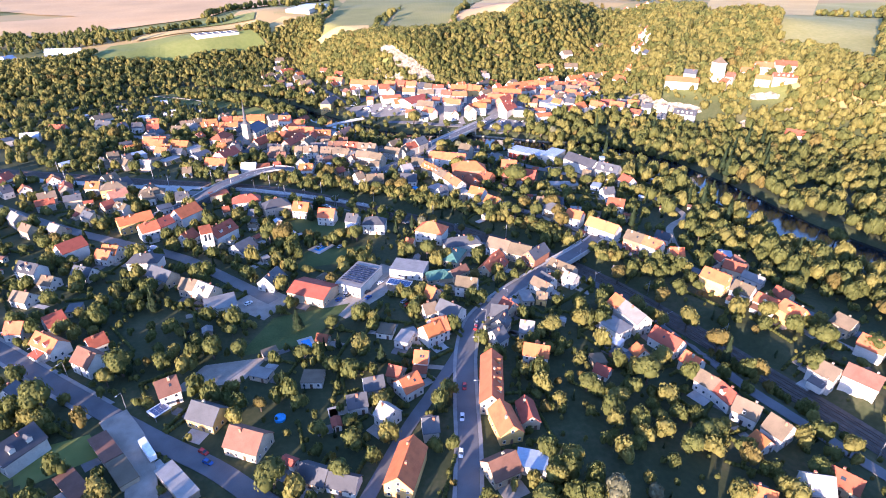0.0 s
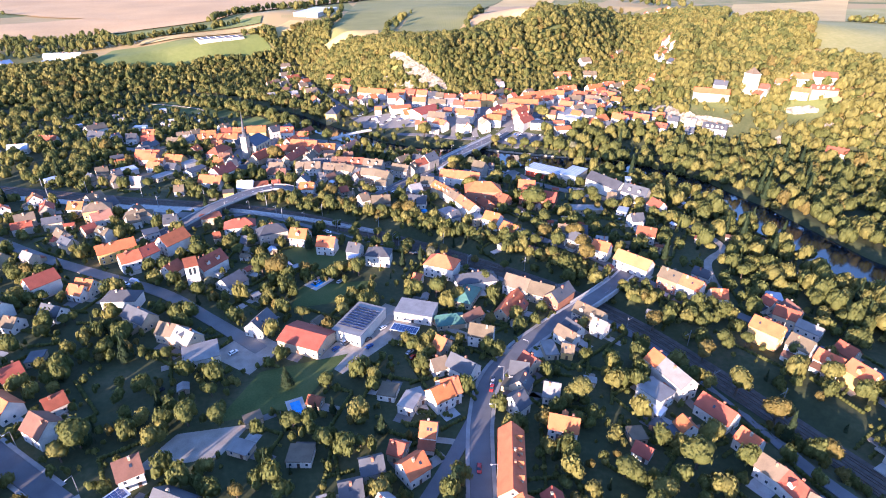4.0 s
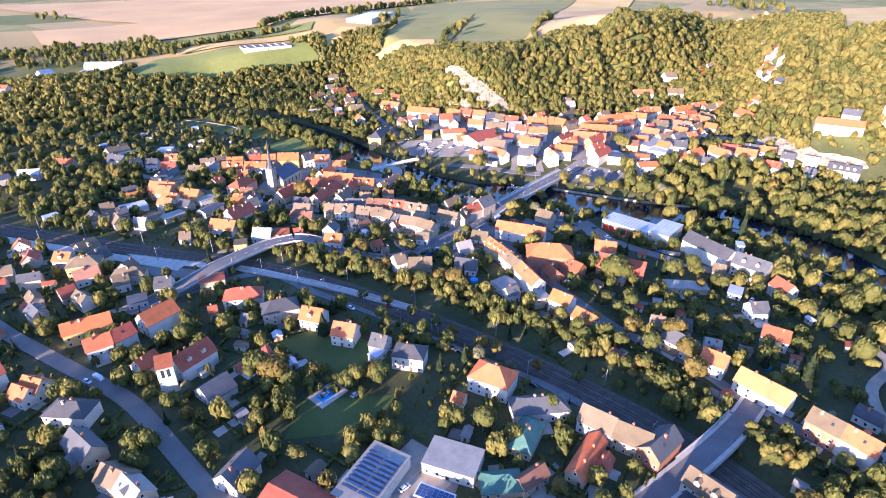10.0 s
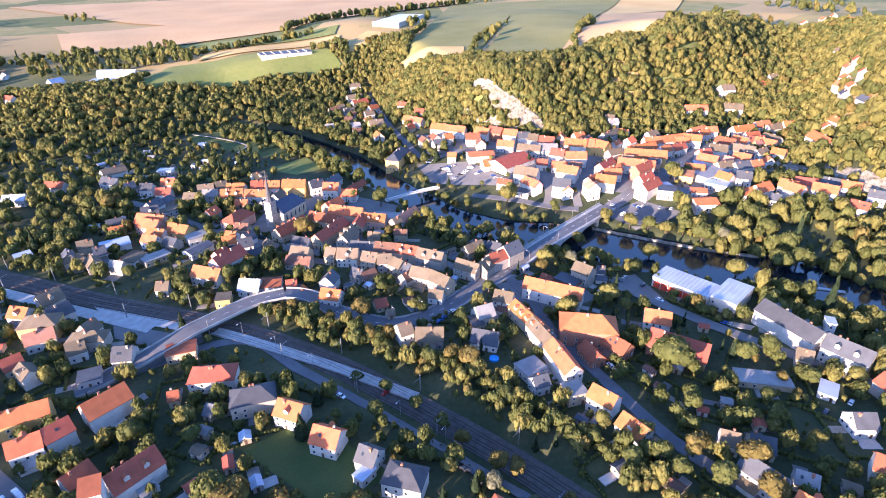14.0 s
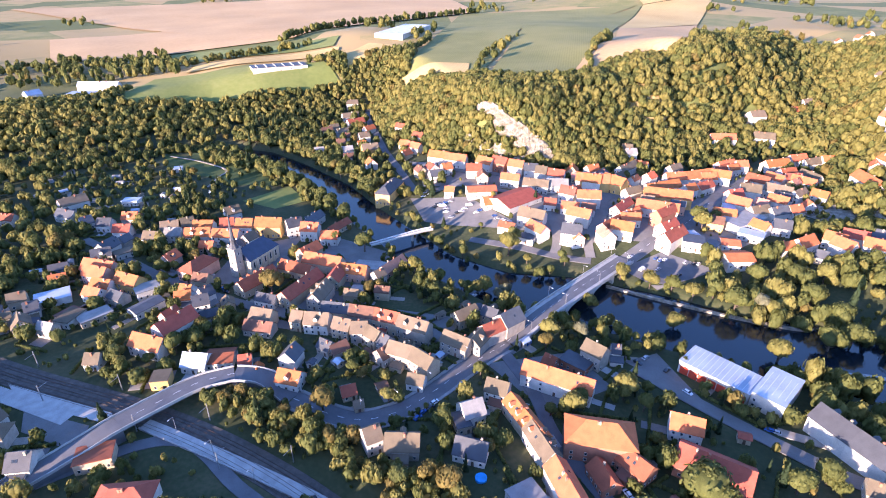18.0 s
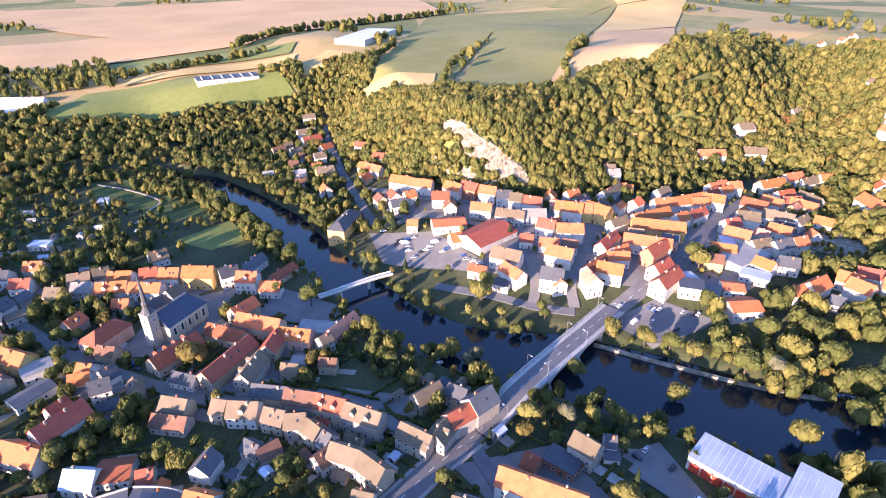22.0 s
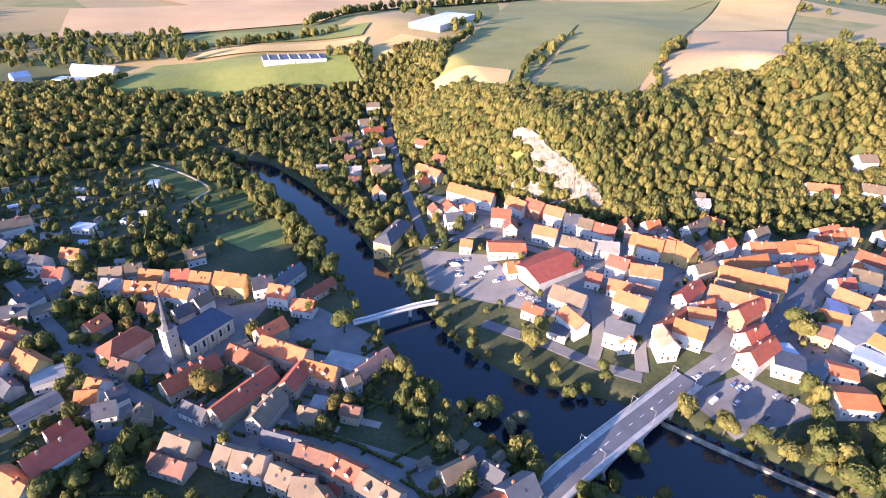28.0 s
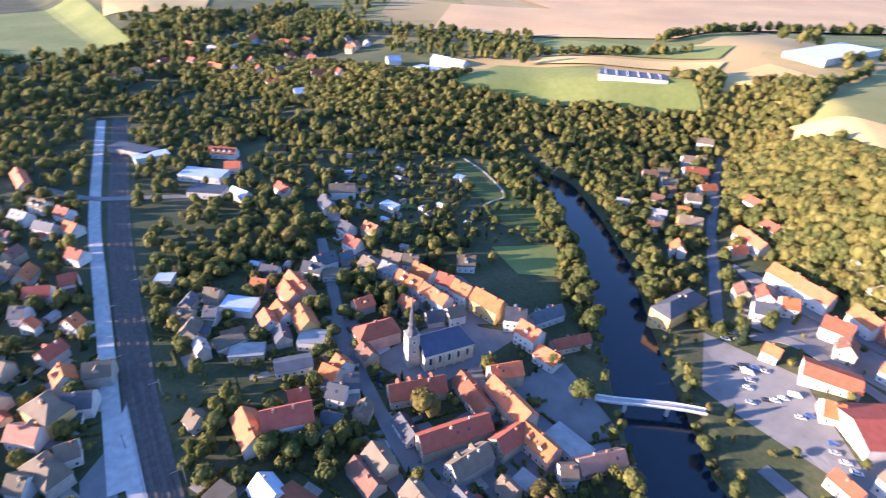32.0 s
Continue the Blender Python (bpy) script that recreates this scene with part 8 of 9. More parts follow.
# meadow trees and orchards to the west
FAR_GARDENS = [(-630, 783), (-472, 875), (-577, 990), (-764, 887)]
ALLOT = [[(-354, 559), (-464, 644), (-373, 745), (-224, 612)], [(-224, 612), (-373, 745), (-268, 708), (-184, 628)]]
x, y, u = scatter(-700, -225, 330, 830, 8.8, 2)
d, s, _ = seg_dist(x, y, FOOT)
ok = (s < 0) & ((y > 490 + 0.10 * (x + 225)) | (x < -300)) & clear_of(x, y, 2) & (u < 0.86) & (lumps(x, y, 30) > -0.85)
garden = in_quad(x, y, ALLOT[0]) | in_quad(x, y, ALLOT[0][::-1]) | in_quad(x, y, ALLOT[1]) | in_quad(x, y, ALLOT[1][::-1])
ok &= ~garden
sx, sy, su = scatter(-480, -180, 550, 760, 5.4, 41)
sd, ss, _ = seg_dist(sx, sy, FOOT)
plot = in_quad(sx, sy, ALLOT[0]) | in_quad(sx, sy, ALLOT[0][::-1]) | in_quad(sx, sy, ALLOT[1]) | in_quad(sx, sy, ALLOT[1][::-1])
sparse = (ss < 0) & plot & clear_of(sx, sy, 1.0) & (su < np.where(lumps(sx, sy, 15) > 0.05, 0.75, 0.26))
wood("orchard_trees", np.stack([sx, sy], 1)[sparse], "scattered fruit trees in open allotment gardens", weights=(0.62, 0.3, 0.03, 0.05), size=(1.5, 3.9), category="trees")
rows = []
for k in range(9):
    ax, ay = -440 + 22 * k, 668 - 9 * k
    for t in np.arange(0, 52, 1.9):
        if rng.uniform() < 0.8:
            rows.append((ax + t * 0.62 + rng.uniform(-0.5, 0.5), ay + t * 0.78 - 40 + rng.uniform(-0.5, 0.5)))
rows = np.array(rows)
wood("plot_hedges", rows[clear_of(rows[:, 0], rows[:, 1], 0.5)], "clipped hedges dividing the allotment plots", size=(0.9, 1.5), category="hedges", fine=0)
wood("orchard_trees", np.stack([x, y], 1)[ok], "loose orchards, hedges and garden trees west of the church", weights=(0.38, 0.57, 0.03, 0.02), size=(2.8, 5.4), category="trees")
x, y, u = scatter(-1010, -690, 360, 860, 11.5, 35)
d, s, _ = seg_dist(x, y, FOOT)
ok = clear_of(x, y, 2) & (u < 0.85) & (lumps(x, y, 44) > -0.9)
wood("far_trees", np.stack([x, y], 1)[ok], "far trees and hedges round the western village", weights=(0.62, 0.34, 0.03, 0.01), size=(4.5, 7.5), category="trees", fine=0)
# trees between the river and the climbing road
x, y, u = scatter(-330, -95, 560, 880, 7.2, 21)
d, s, _ = seg_dist(x, y, FOOT)
ok = (s < 0) & (y > 640 - 0.2 * (x + 100)) & clear_of(x, y, 1.0) & (u < 0.8)
wood("valley_trees", np.stack([x, y], 1)[ok], "dense deciduous trees between the river and the climbing road", weights=(0.68, 0.26, 0.02, 0.04), size=(3.0, 5.4), category="trees")
# the upper river runs hidden under its bank trees
pts = []
for p in smooth_line(RIVER[:5], 3.5):
    pts += [(p.x + rng.uniform(-13, 13), p.y + rng.uniform(-13, 13)) for k in range(4)]
wood("bank_trees", [q for q in pts if q[0] < -240], "tall bank trees closing over the upper river", weights=(0.62, 0.35, 0.02, 0.01), size=(3.4, 5.2), category="trees")
# river woods to the east
x, y, u = scatter(60, 420, 60, 640, 8.2, 3)
d, s, _ = seg_dist(x, y, FOOT)
rd, rs, _ = seg_dist(x, y, RIVER)
east = ((rd < 75) & (x > 105)) | ((x > 150) & (y > 330 - 0.4 * (x - 150))) | ((x > 85) & (y > 545) & (x < 190) & (y < 600))
ok = (s < 0) & east & clear_of(x, y, 2) & (u < 0.86) & (lumps(x, y, 26) > -0.9)
wood("riverside_trees", np.stack([x, y], 1)[ok], "lush riverside trees and allotment hedges, yellow-green in low sun", weights=(0.52, 0.42, 0.03, 0.03), size=(3.8, 6.8), category="trees")
x, y, u = scatter(-330, -150, 600, 790, 5.5, 23)
rd, rs, _ = seg_dist(x, y, RIVER)
near = CLEAR.pop(-2)
ok = (rd > 17) & (rd < 33) & (u < 0.8) & clear_of(x, y, 0.8)
CLEAR.insert(-1, near)
wood("bank_trees", np.stack([x, y], 1)[ok], "tall green trees lining the upstream river banks", weights=(0.6, 0.37, 0.02, 0.01), size=(2.6, 4.6), category="trees")
# river bank shrubs
line = smooth_line(RIVER, 5)
pts = []
for i, p in enumerate(line[1:-1], 1):
    dd = (line[i + 1] - line[i - 1]).normalized()
    n = Vector((-dd.y, dd.x, 0))
    for side in (-1, 1):
        if rng.uniform() < 0.6 and p.x < 130:
            q = p + n * side * (float(river_half(seg_dist(np.array([p.x]), np.array([p.y]), RIVER)[2][0])) + rng.uniform(2.5, 9))
            pts.append((q.x, q.y))
pts = np.array(pts)
pts = pts[(np.abs(pts[:, 0] - 12) > 16) | (pts[:, 1] < 480)]
near = CLEAR.pop(-2)
pts = pts[clear_of(pts[:, 0], pts[:, 1], 1.5)]
wood("bank_shrubs", pts, "shrubs and willows along the river bank", weights=(0.55, 0.35, 0.08, 0.02), size=(2.2, 3.8), category="shrubs", fine=0)
CLEAR.append(near)
# trackside thickets
line = smooth_line(RAIL, 4)
pts = []
for i, p in enumerate(line[1:-1], 1):
    if not (-160 < p.x < 240 and p.y > 40):
        continue
    dd = (line[i + 1] - line[i - 1]).normalized()
    n = Vector((-dd.y, dd.x, 0))
    for k in range(5):
        o = rng.uniform(14, 27)
        if p.x < 90 and k < 4:
            pts.append((p.x + n.x * o + rng.uniform(-2, 2), p.y + n.y * o + rng.uniform(-2, 2)))
        if k == 0 and rng.uniform() < 0.55:
            o = rng.uniform(10.5, 12.5)
            pts.append((p.x - n.x * o, p.y - n.y * o))
pts = np.array(pts)
pts = pts[clear_of(pts[:, 0], pts[:, 1], 1.2)]
wood("trackside_thicket", pts, "thicket of green and yellowing trees along the railway", weights=(0.50, 0.38, 0.11, 0.01), size=(2.0, 3.6), category="thicket")
# terraces, drives and hedges of the houses
slab_v, slab_f, slab_m, hedge_v, hedge_f, hedge_p = [], [], [], [], [], []


def slab(cx, cy, c, s, a, b, m):
    n = len(slab_v)
    q = [(cx + c * u * a - s * v * b, cy + s * u * a + c * v * b) for u, v in ((-1, -1), (1, -1), (1, 1), (-1, 1))]
    z = max(hz(*p) for p in q) + 0.1
    slab_v.extend([(*p, z) for p in q] + [(*p, z - 0.6) for p in q])
    slab_f.extend([(n, n + 1, n + 2, n + 3)] + [(n + i, n + 4 + i, n + 4 + (i + 1) % 4, n + (i + 1) % 4) for i in range(4)])
    slab_m.extend([m] * 5)


gr = random.Random(44)
for hx, hy, rad, c, s, l, w in list(PLACED):
    if not (70 < hy < 560 and -340 < hx < 240) or w > 9:
        continue
    side, end = gr.choice((-1, 1)), gr.choice((-1, 1))
    if gr.random() < 0.75:
        o = gr.uniform(2.0, 3.2)
        px, py = hx - s * side * (w + o), hy + c * side * (w + o)
        slab(px, py, c, s, gr.uniform(2, min(5, l)), o - 0.1, gr.choice((0, 0, 1, 2)))
    if gr.random() < 0.55:
        o = gr.uniform(3.0, 6.0)
        px, py = hx + c * end * (l + o), hy + s * end * (l + o)
        slab(px, py, c, s, o - 0.1, gr.uniform(1.3, 2.2), gr.choice((0, 1, 2, 2)))
    # hedge round two sides of the plot
    gx0, gy0 = l + gr.uniform(4, 9), w + gr.uniform(6, 12)
    runs = [((-gx0, side * gy0), (gx0, side * gy0)), ((end * gx0, -gy0), (end * gx0, gy0))]
    for (ax, ay), (bx, by) in runs[:gr.choice((1, 2, 2))]:
        ln = math.hypot(bx - ax, by - ay)
        for k in range(int(ln / 1.3)):
            t = (k + 0.5) * 1.3 / ln
            u, v = ax + (bx - ax) * t, ay + (by - ay) * t
            px, py = hx + c * u - s * v, hy + s * u + c * v
            hedge_p.append((px, py))
hedge_p = np.array(hedge_p)
hedge_p = hedge_p[clear_of(hedge_p[:, 0], hedge_p[:, 1], 0.3)]
for px, py in hedge_p:
    n = len(hedge_v) * 12
    sz = np.array([gr.uniform(0.7, 1.0), gr.uniform(0.7, 1.0), gr.uniform(0.8, 1.25)])
    hedge_v.append(ICO_V * sz * (1 + rng.normal(scale=0.13, size=(12, 1))) + (px, py, hz(px, py) + 0.6))
    hedge_f.append(ICO_F + n)
terrace = from_data("terraces", slab_v, slab_f, [M["paving"], M["concrete"], M["gravel"]])
terrace.polygons.foreach_set("material_index", slab_m)
tagged(new("garden_terraces", terrace), "paved terraces and gravel drives beside the houses", "paving", kind="stuff")
tagged(new("garden_hedges", tri_mesh("garden_hedges", np.concatenate(hedge_v), np.concatenate(hedge_f), LEAF["g"])), "clipped green hedges round the garden plots", "hedges", kind="stuff")
# garden shrubs
x, y, u = scatter(-330, 240, 70, 560, 5.2, 4)
d, s, _ = seg_dist(x, y, FOOT)
ok = (s < 0) & clear_of(x, y, 1.0) & (u < 0.5) & (lumps(x, y, 21) > -0.75)
wood("garden_shrubs", np.stack([x, y], 1)[ok], "fruit trees, hedges and shrubs in the house gardens", weights=(0.64, 0.27, 0.03, 0.06), size=(0.8, 2.4), category="shrubs", fine=0)
x, y, u = scatter(-150, 200, 585, 760, 6.5, 6)
d, s, _ = seg_dist(x, y, FOOT)
ok = (s < 0) & clear_of(x, y, 0.8) & (u < 0.35)
wood("garden_shrubs", np.stack([x, y], 1)[ok], "small trees and shrubs between the old town houses", weights=(0.6, 0.28, 0.06, 0.06), size=(1.0, 2.6), category="shrubs", fine=0)
# garden trees
x, y, u = scatter(-330, 240, 70, 545, 6.6, 7)
d, s, _ = seg_dist(x, y, FOOT)
ok = (s < 0) & clear_of(x, y, 1.2) & (u < np.where(lumps(x, y, 13) > 0.25, 0.9, 0.2))
few = ok & (u < 0.045)
for a, b in zip(x[few], y[few]):
    rr = float(rng.uniform(2.2, 4.4))
    kk = str(rng.choice(list("gyodp"), p=[0.56, 0.26, 0.04, 0.10, 0.04]))
    tree(float(a), float(b), rr * (0.6 if kk == "d" else 1), rr * (2.6 if kk == "d" else 2.1), kk)
ok &= ~few
wood("garden_trees", np.stack([x, y], 1)[ok & (y < 300)], "fruit and garden trees among the southern houses", weights=(0.66, 0.28, 0.03, 0.03), size=(2.4, 5.2), category="trees", fine=2)
wood("garden_trees", np.stack([x, y], 1)[ok & (y >= 300)], "fruit and garden trees among the northern houses", weights=(0.66, 0.28, 0.03, 0.03), size=(2.2, 5.0), category="trees", fine=2)
# far hedges and tree lines on the plateau
for pts, step, size, label in (
        ([(-236, 905), (-228, 940), (-208, 975), (-200, 1060)], 5, (4.0, 6.0), "tall dark hedge of trees along the climbing road"),
        ([(-100, 833), (-104, 966), (-82, 1076)], 9, (2.6, 4.4), "line of hedge trees between two maize fields"),
        ([(-700, 885), (-484, 926), (-388, 1000)], 7, (4.0, 6.0), "far line of trees across the plateau"),
        ([(-543, 845), (-484, 890), (-408, 982), (-368, 1022)], 9, (3.4, 5.6), "far hedgerow behind the stubble"),
        ([(-430, 1062), (-405, 1200), (-374, 1260), (-205, 1480)], 8, (5.0, 7.5), "far dark tree belt beside the white hall"),
        ([(-298, 955), (-276, 922), (-262, 905)], 5, (4.0, 5.6), "trees by the road bend"),
        ([(10, 838), (24, 1036)], 8, (3.0, 4.5), "trees on the rim of the wood")):
    q = [(p.x + rng.uniform(-4, 4), p.y + rng.uniform(-4, 4)) for p in smooth_line(pts, step)]
    wood("tree_line", q, label, size=size, category="trees")
x, y, u = scatter(-1200, 500, 860, 2600, 26, 9)
ok = clear_of(x, y, 5) & (lumps(x, y, 75) > 0.62) & (u < 0.85)
wood("tree_belts", np.stack([x, y], 1)[ok], "distant groves and tree belts on the plateau", size=(5.0, 8.0), category="trees", fine=0)

x, y, u = scatter(-900, -420, 780, 1020, 11.0, 36)
ok = clear_of(x, y, 3) & (in_quad(x, y, FAR_GARDENS) | in_quad(x, y, FAR_GARDENS[::-1])) & (u < 0.7)
wood("far_trees", np.stack([x, y], 1)[ok], "trees and hedges round the sheds on the plateau edge", size=(3.2, 6.0), category="trees", fine=0)

# ---- single trees ----
tree(51.2, 213.4, 5.0, 11.5, 'y')
tree(86.7, 180.2, 6.0, 13.8, 'g')
tree(-101.5, 194.3, 5.0, 11.5, 'g')
tree(-136.1, 182.6, 6.0, 13.8, 'g')
tree(0.7, 166.2, 4.0, 12.8, 'd')
tree(115.2, 245.9, 5.0, 11.5, 'o')
tree(120.5, 223.6, 6.0, 13.8, 'y')
tree(128.1, 206.6, 6.0, 13.8, 'o')
tree(137.6, 187.7, 5.0, 11.5, 'o')
tree(99.2, 269.0, 5.0, 11.5, 'o')
tree(57.8, 122.0, 5.0, 12.0, 'p')
tree(39.1, 129.3, 4.0, 9.2, 'y')
tree(-56.1, 126.1, 6.0, 13.8, 'g')
tree(-155.8, 160.6, 7.0, 16.1, 'g')
tree(-26.7, 192.8, 3.0, 9.6, 'd')
tree(-52.2, 217.0, 3.5, 8.0, 'g')
tree(-69.4, 216.4, 3.5, 11.2, 'd')
tree(-34.0, 222.9, 3.0, 6.9, 'y')
tree(60.2, 175.9, 4.0, 9.2, 'g')
tree(174.6, 204.7, 6.0, 13.8, 'g')
tree(90.5, 143.4, 4.0, 9.2, 'g')
tree(109.3, 142.3, 4.0, 9.2, 'g')
tree(102.6, 150.3, 4.0, 9.2, 'g')
tree(16.0, 303.2, 4.0, 9.2, 'g')
tree(-98.6, 303.4, 6.0, 13.8, 'o')
tree(-155.1, 234.0, 4.0, 9.2, 'g')
tree(2.0, 284.7, 4.0, 9.2, 'y')
tree(-9.7, 289.1, 5.0, 11.5, 'g')
tree(195.4, 200.5, 5.0, 11.5, 'g')
tree(129.9, 132.6, 4.0, 9.2, 'g')
tree(70.9, 123.9, 3.0, 7.2, 'p')
tree(-34.7, 130.9, 4.0, 9.2, 'g')
tree(-71.3, 162.7, 3.0, 6.9, 'o')
tree(160.7, 226.9, 5.0, 11.5, 'y')
tree(173.5, 224.1, 4.0, 9.2, 'g')
tree(155.3, 244.3, 4.0, 9.2, 'g')
tree(143.1, 157.8, 3.0, 6.9, 'y')
tree(148.1, 142.7, 4.0, 9.2, 'y')
tree(196.1, 288.3, 4.0, 9.2, 'g')
tree(253.6, 319.3, 6.0, 13.8, 'g')
tree(161.8, 190.1, 5.0, 11.5, 'g')
tree(-96.7, 306.0, 6.0, 13.8, 'o')
tree(-107.8, 306.6, 6.0, 13.8, 'g')
tree(-151.3, 324.5, 5.0, 11.5, 'g')
tree(55.0, 406.0, 10.5, 17.5, 'g')
tree(56.5, 358.5, 5.0, 11.5, 'o')
tree(-90.4, 357.4, 3.0, 9.6, 'd')
tree(-89.4, 339.6, 4.0, 12.8, 'd')
tree(-3.2, 483.5, 4.0, 9.2, 'o')
tree(75.3, 355.9, 6.0, 13.8, 'o')
tree(63.3, 346.5, 5.0, 11.5, 'g')
tree(23.6, 365.4, 4.0, 9.2, 'y')
tree(-32.2, 393.0, 5.0, 11.5, 'o')
tree(-93.7, 425.0, 4.0, 9.2, 'g')
tree(-14.0, 330.2, 3.5, 8.4, 'p')
tree(-0.2, 325.9, 3.0, 7.2, 'p')
tree(12.2, 331.8, 3.0, 6.9, 'o')
tree(-13.9, 342.7, 4.0, 9.2, 'o')
tree(-28.7, 351.7, 3.5, 8.0, 'o')
tree(-38.2, 358.3, 3.5, 8.0, 'g')
tree(-51.2, 367.1, 3.0, 6.9, 'g')
tree(-65.8, 373.5, 3.0, 6.9, 'g')
tree(-80.1, 376.2, 3.0, 6.9, 'g')
tree(103.0, 372.7, 3.0, 6.9, 'y')
tree(84.3, 382.0, 2.5, 5.8, 'y')
tree(78.1, 343.7, 5.0, 11.5, 'o')
tree(76.7, 327.4, 6.0, 13.8, 'o')
tree(29.9, 326.1, 3.0, 6.9, 'g')
tree(-7.2, 340.9, 4.0, 9.2, 'o')
tree(-54.4, 309.8, 5.0, 11.5, 'g')
tree(-64.6, 309.1, 4.0, 9.2, 'y')
tree(-57.5, 312.9, 4.0, 9.2, 'o')
tree(13.1, 446.8, 4.0, 9.2, 'g')
tree(1.3, 438.2, 3.0, 6.9, 'g')
tree(42.9, 394.8, 3.0, 6.9, 'g')
tree(60.1, 382.6, 4.0, 9.2, 'g')
tree(49.9, 390.9, 2.5, 5.8, 'g')
tree(31.8, 455.3, 3.0, 6.9, 'y')
tree(101.8, 407.4, 3.0, 6.9, 'o')
tree(113.5, 407.7, 4.0, 9.2, 'g')
tree(79.3, 409.3, 2.0, 4.6, 'y')
tree(89.6, 419.2, 5.0, 11.5, 'g')
tree(101.6, 426.0, 5.0, 11.5, 'g')
tree(21.1, 358.1, 3.0, 6.9, 'g')
tree(44.5, 354.6, 4.0, 9.2, 'g')
tree(49.8, 348.2, 4.0, 9.2, 'g')
tree(39.1, 363.2, 4.0, 9.2, 'y')
tree(33.3, 349.6, 4.0, 9.2, 'g')
tree(12.6, 385.0, 2.0, 4.6, 'g')
tree(-20.6, 413.0, 3.0, 6.9, 'o')
tree(-40.8, 395.6, 4.0, 9.2, 'o')
tree(-51.0, 391.5, 4.0, 9.2, 'g')
tree(-92.7, 420.5, 5.0, 11.5, 'o')
tree(-67.1, 430.9, 3.5, 8.0, 'y')
tree(10.5, 440.9, 5.0, 11.5, 'y')
tree(32.7, 457.8, 5.0, 11.5, 'y')
tree(39.8, 449.9, 4.0, 9.2, 'g')
tree(-2.1, 491.9, 5.0, 11.5, 'y')
tree(13.7, 495.9, 4.0, 9.6, 'p')
tree(28.4, 516.7, 4.0, 9.2, 'o')
tree(39.9, 498.6, 2.5, 5.8, 'y')
tree(62.6, 521.8, 5.0, 11.5, 'y')
tree(18.6, 531.1, 5.0, 11.5, 'y')
tree(107.9, 503.5, 7.0, 16.1, 'y')
tree(-157.0, 498.8, 7.0, 15.5, 'o')
tree(-123.7, 559.5, 6.0, 13.8, 'g')
tree(-84.3, 542.1, 4.0, 9.2, 'y')
tree(-98.6, 513.9, 4.0, 9.2, 'o')
tree(-92.1, 513.7, 2.5, 8.0, 'd')
tree(-120.6, 452.9, 4.0, 9.2, 'g')
tree(-89.3, 446.6, 3.0, 6.9, 'g')
tree(-176.6, 439.6, 5.0, 11.5, 'g')
tree(-170.6, 455.6, 4.0, 9.2, 'g')
tree(-41.5, 536.1, 5.0, 11.5, 'y')
tree(-51.4, 537.9, 3.0, 6.9, 'g')
tree(-28.5, 535.1, 4.0, 9.6, 'p')
tree(89.6, 629.2, 6.0, 13.8, 'g')
tree(-106.4, 661.4, 4.0, 9.2, 'g')
tree(36.9, 561.4, 5.0, 11.5, 'y')
tree(53.4, 557.4, 5.0, 11.5, 'y')
tree(64.9, 554.6, 5.0, 11.5, 'g')
tree(76.0, 550.4, 5.0, 11.5, 'y')
tree(96.4, 542.9, 7.0, 16.1, 'g')
tree(114.7, 539.8, 6.0, 13.8, 'y')
tree(214.0, 746.3, 4.0, 9.2, 'g')
tree(109.7, 543.0, 5.0, 12.0, 'p')
tree(87.0, 551.7, 5.0, 11.5, 'g')
tree(137.5, 554.0, 6.0, 13.8, 'g')
tree(146.9, 539.4, 7.0, 16.1, 'g')
tree(135.1, 518.2, 7.0, 16.1, 'g')
tree(148.6, 525.8, 7.0, 16.1, 'g')
tree(133.0, 571.9, 6.0, 13.8, 'g')
tree(112.5, 568.1, 6.0, 13.8, 'g')
tree(150.2, 575.0, 6.0, 13.8, 'y')
tree(-235.6, 433.2, 4.0, 9.2, 'g')
tree(-200.9, 429.3, 4.0, 9.2, 'g')
tree(-129.4, 419.0, 3.5, 8.0, 'o')
tree(-116.5, 414.3, 3.5, 8.0, 'y')
tree(-106.1, 413.0, 3.0, 6.9, 'o')
tree(-134.8, 415.2, 3.0, 6.9, 'o')
tree(-82.7, 403.6, 4.0, 9.2, 'o')
tree(-90.4, 405.7, 4.0, 9.2, 'g')
tree(-73.4, 407.8, 2.5, 8.0, 'd')
tree(-312.6, 512.6, 6.0, 13.8, 'o')
tree(-328.6, 511.2, 5.0, 11.5, 'g')
tree(61.0, 483.1, 3.0, 6.9, 'g')
tree(-129.8, 456.5, 3.0, 6.9, 'g')
tree(-146.0, 567.0, 4.0, 9.2, 'g')
tree(-31.9, 575.3, 7.0, 16.1, 'y')
tree(-30.4, 589.7, 5.0, 11.5, 'y')
tree(-19.4, 567.2, 3.0, 6.9, 'y')
tree(1.9, 575.1, 3.5, 8.0, 'g')
tree(-61.3, 571.8, 4.0, 9.2, 'g')
tree(-79.5, 583.1, 4.0, 9.2, 'g')
tree(-81.2, 606.0, 2.5, 8.0, 'd')
tree(-84.5, 539.7, 5.0, 11.5, 'y')
tree(-44.6, 532.3, 5.0, 11.5, 'y')
tree(-32.0, 529.4, 4.0, 9.6, 'p')
tree(-24.6, 527.8, 3.0, 7.2, 'p')
tree(-11.0, 557.9, 4.0, 9.2, 'g')
tree(-4.7, 562.3, 3.0, 6.9, 'g')
tree(90.8, 620.8, 6.0, 13.8, 'y')
tree(102.4, 638.1, 4.0, 9.2, 'g')
tree(-175.9, 458.5, 4.0, 9.2, 'o')
tree(-103.1, 510.3, 4.0, 9.2, 'o')
tree(-97.1, 515.9, 3.0, 9.6, 'd')
tree(-67.8, 533.9, 4.0, 9.2, 'g')
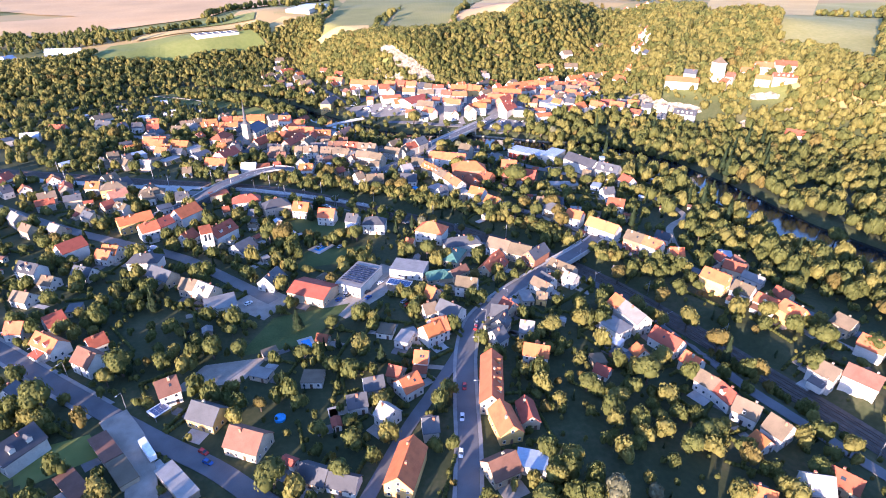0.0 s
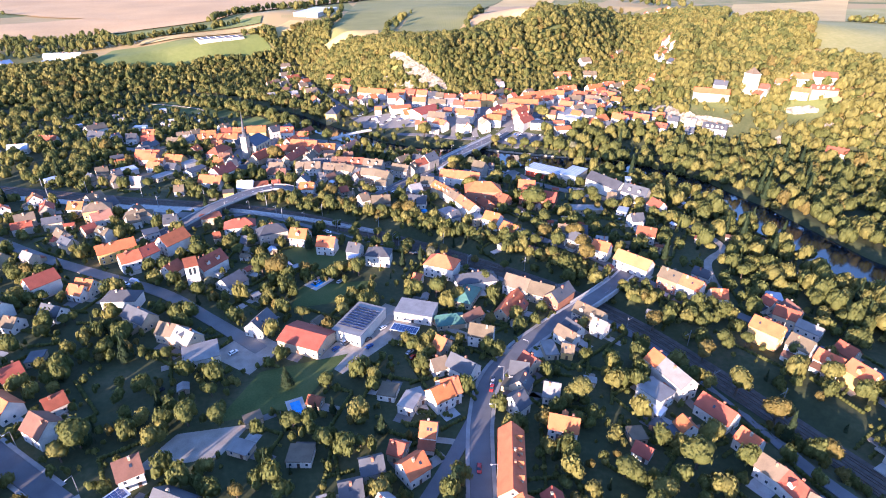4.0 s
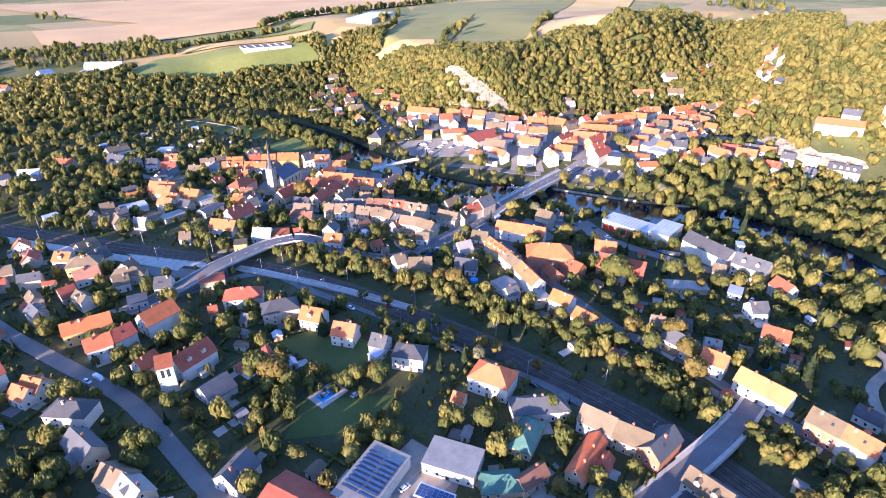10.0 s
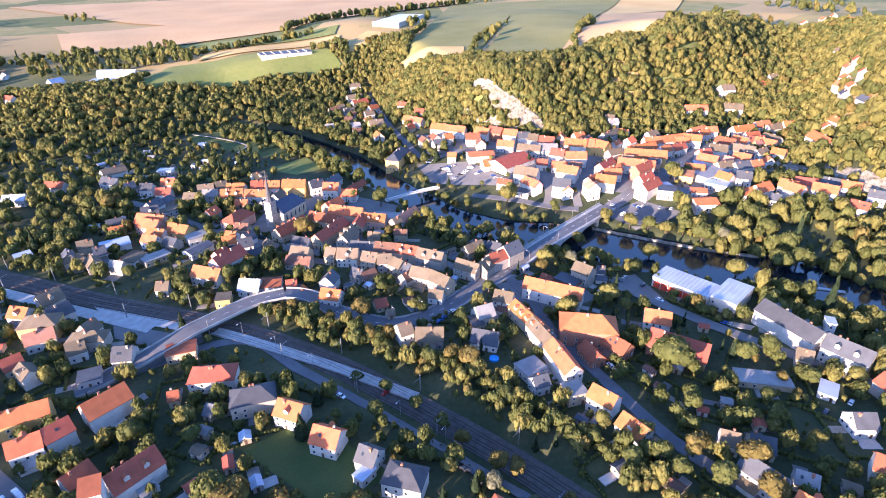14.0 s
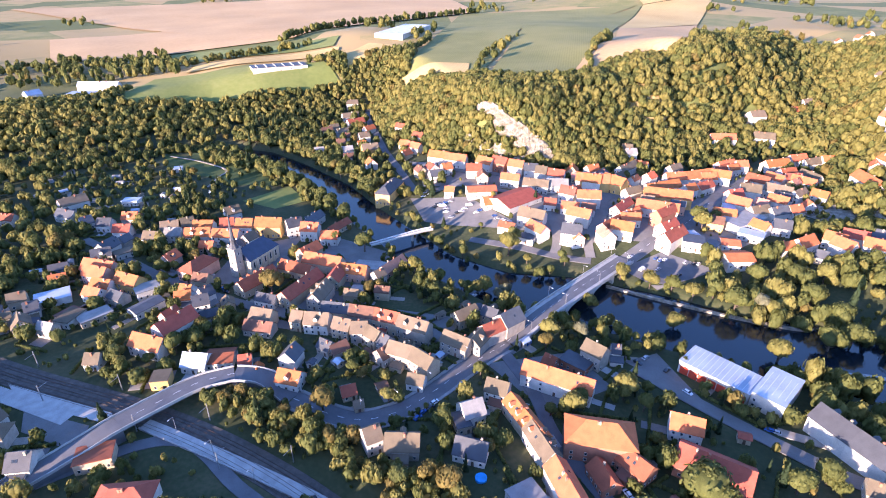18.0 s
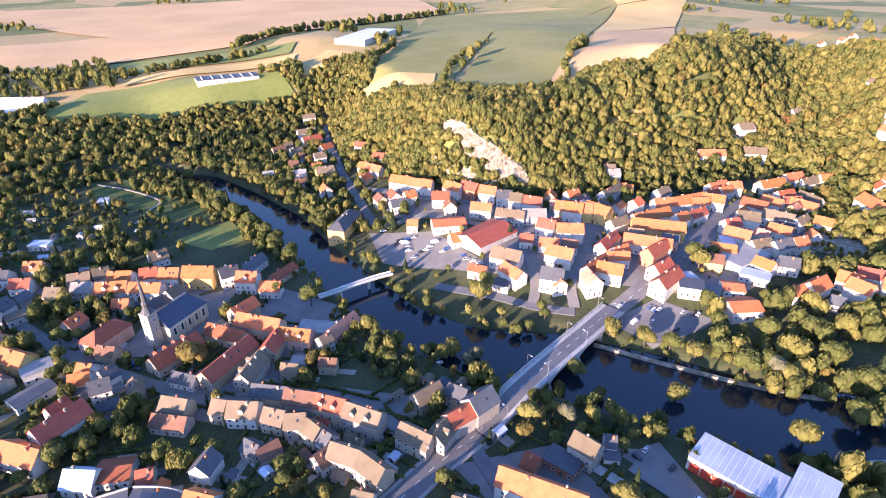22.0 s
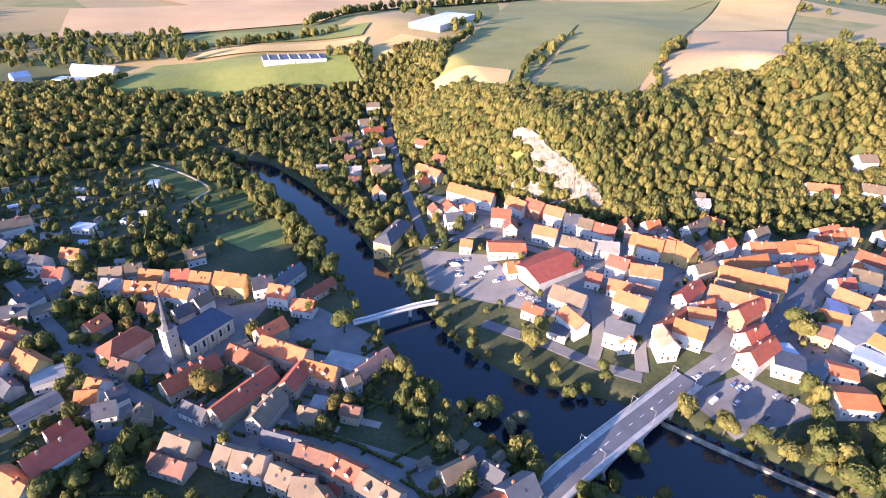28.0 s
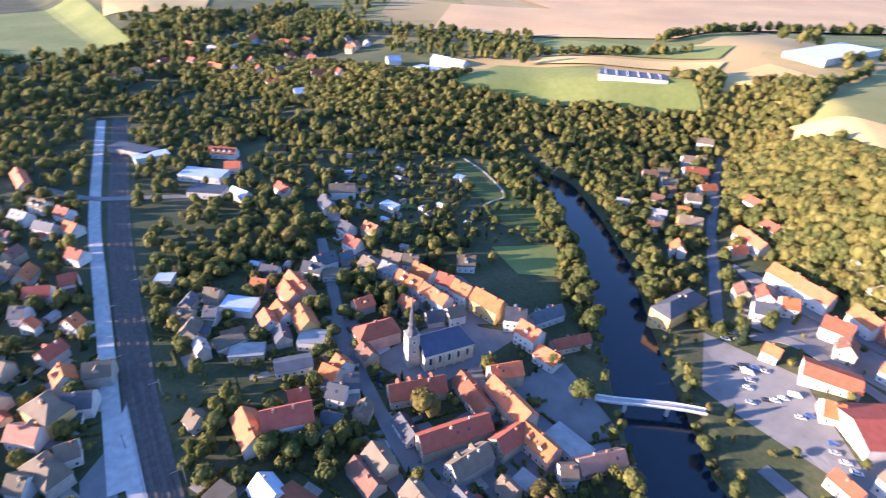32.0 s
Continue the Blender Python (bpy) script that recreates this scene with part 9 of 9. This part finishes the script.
tree(-20.6, 644.9, 3.0, 9.6, 'd')
tree(-103.7, 656.9, 4.0, 9.2, 'g')
tree(-176.3, 630.9, 5.0, 11.5, 'g')
tree(-322.9, 752.6, 3.5, 7.7, 'g')
tree(-307.3, 750.7, 4.5, 9.9, 'g')
tree(-290.7, 746.8, 5.0, 11.0, 'g')
tree(-271.9, 738.7, 4.5, 9.9, 'g')
tree(-249.4, 728.1, 3.5, 7.7, 'g')
tree(-227.1, 714.1, 3.5, 7.7, 'g')
tree(-209.4, 701.1, 4.5, 9.9, 'g')
tree(-191.7, 687.7, 5.0, 11.0, 'g')
tree(-176.7, 674.6, 3.5, 7.7, 'g')
tree(-161.6, 659.2, 5.0, 11.0, 'g')
tree(-305.9, 732.8, 5.5, 12.1, 'g')
tree(-266.8, 695.3, 5, 11.0, 'g')
tree(-244.7, 679.3, 5.5, 12.1, 'g')
tree(-223.3, 661.6, 5, 11.0, 'g')
tree(-202.4, 643.2, 5.5, 12.1, 'g')
tree(-172.8, 619.0, 5, 11.0, 'g')
tree(-154.4, 602.5, 5, 11.0, 'g')
tree(-159.3, 614.4, 5.0, 11.5, 'g')
tree(-184.8, 631.9, 5.0, 11.5, 'g')
tree(-204.9, 647.8, 5.0, 11.5, 'g')
tree(-153.5, 652.3, 5.0, 11.5, 'g')
tree(-160.8, 663.2, 4.0, 9.2, 'g')
tree(-218.4, 655.2, 5.0, 11.5, 'g')
tree(-238.8, 665.2, 5.0, 11.5, 'g')
tree(-233.6, 504.8, 4.0, 9.2, 'g')
tree(-227.1, 509.4, 3.0, 6.9, 'y')
tree(-222.9, 492.6, 4.0, 9.2, 'g')
tree(-214.7, 531.5, 3.0, 6.9, 'g')
tree(-226.3, 528.8, 3.0, 6.9, 'g')
tree(-209.6, 498.1, 3.0, 6.9, 'g')
tree(3.6, 569.6, 3.0, 6.9, 'g')
tree(16.4, 596.8, 2.5, 5.8, 'g')
tree(-54.8, 605.4, 2.0, 4.6, 'g')
tree(-53.5, 528.8, 3.0, 6.9, 'y')
tree(-72.1, 516.3, 2.5, 8.0, 'd')
tree(-175.2, 471.5, 3.0, 6.9, 'y')
tree(-182.0, 444.3, 4.0, 9.2, 'g')
tree(-170.3, 446.8, 4.0, 9.2, 'g')
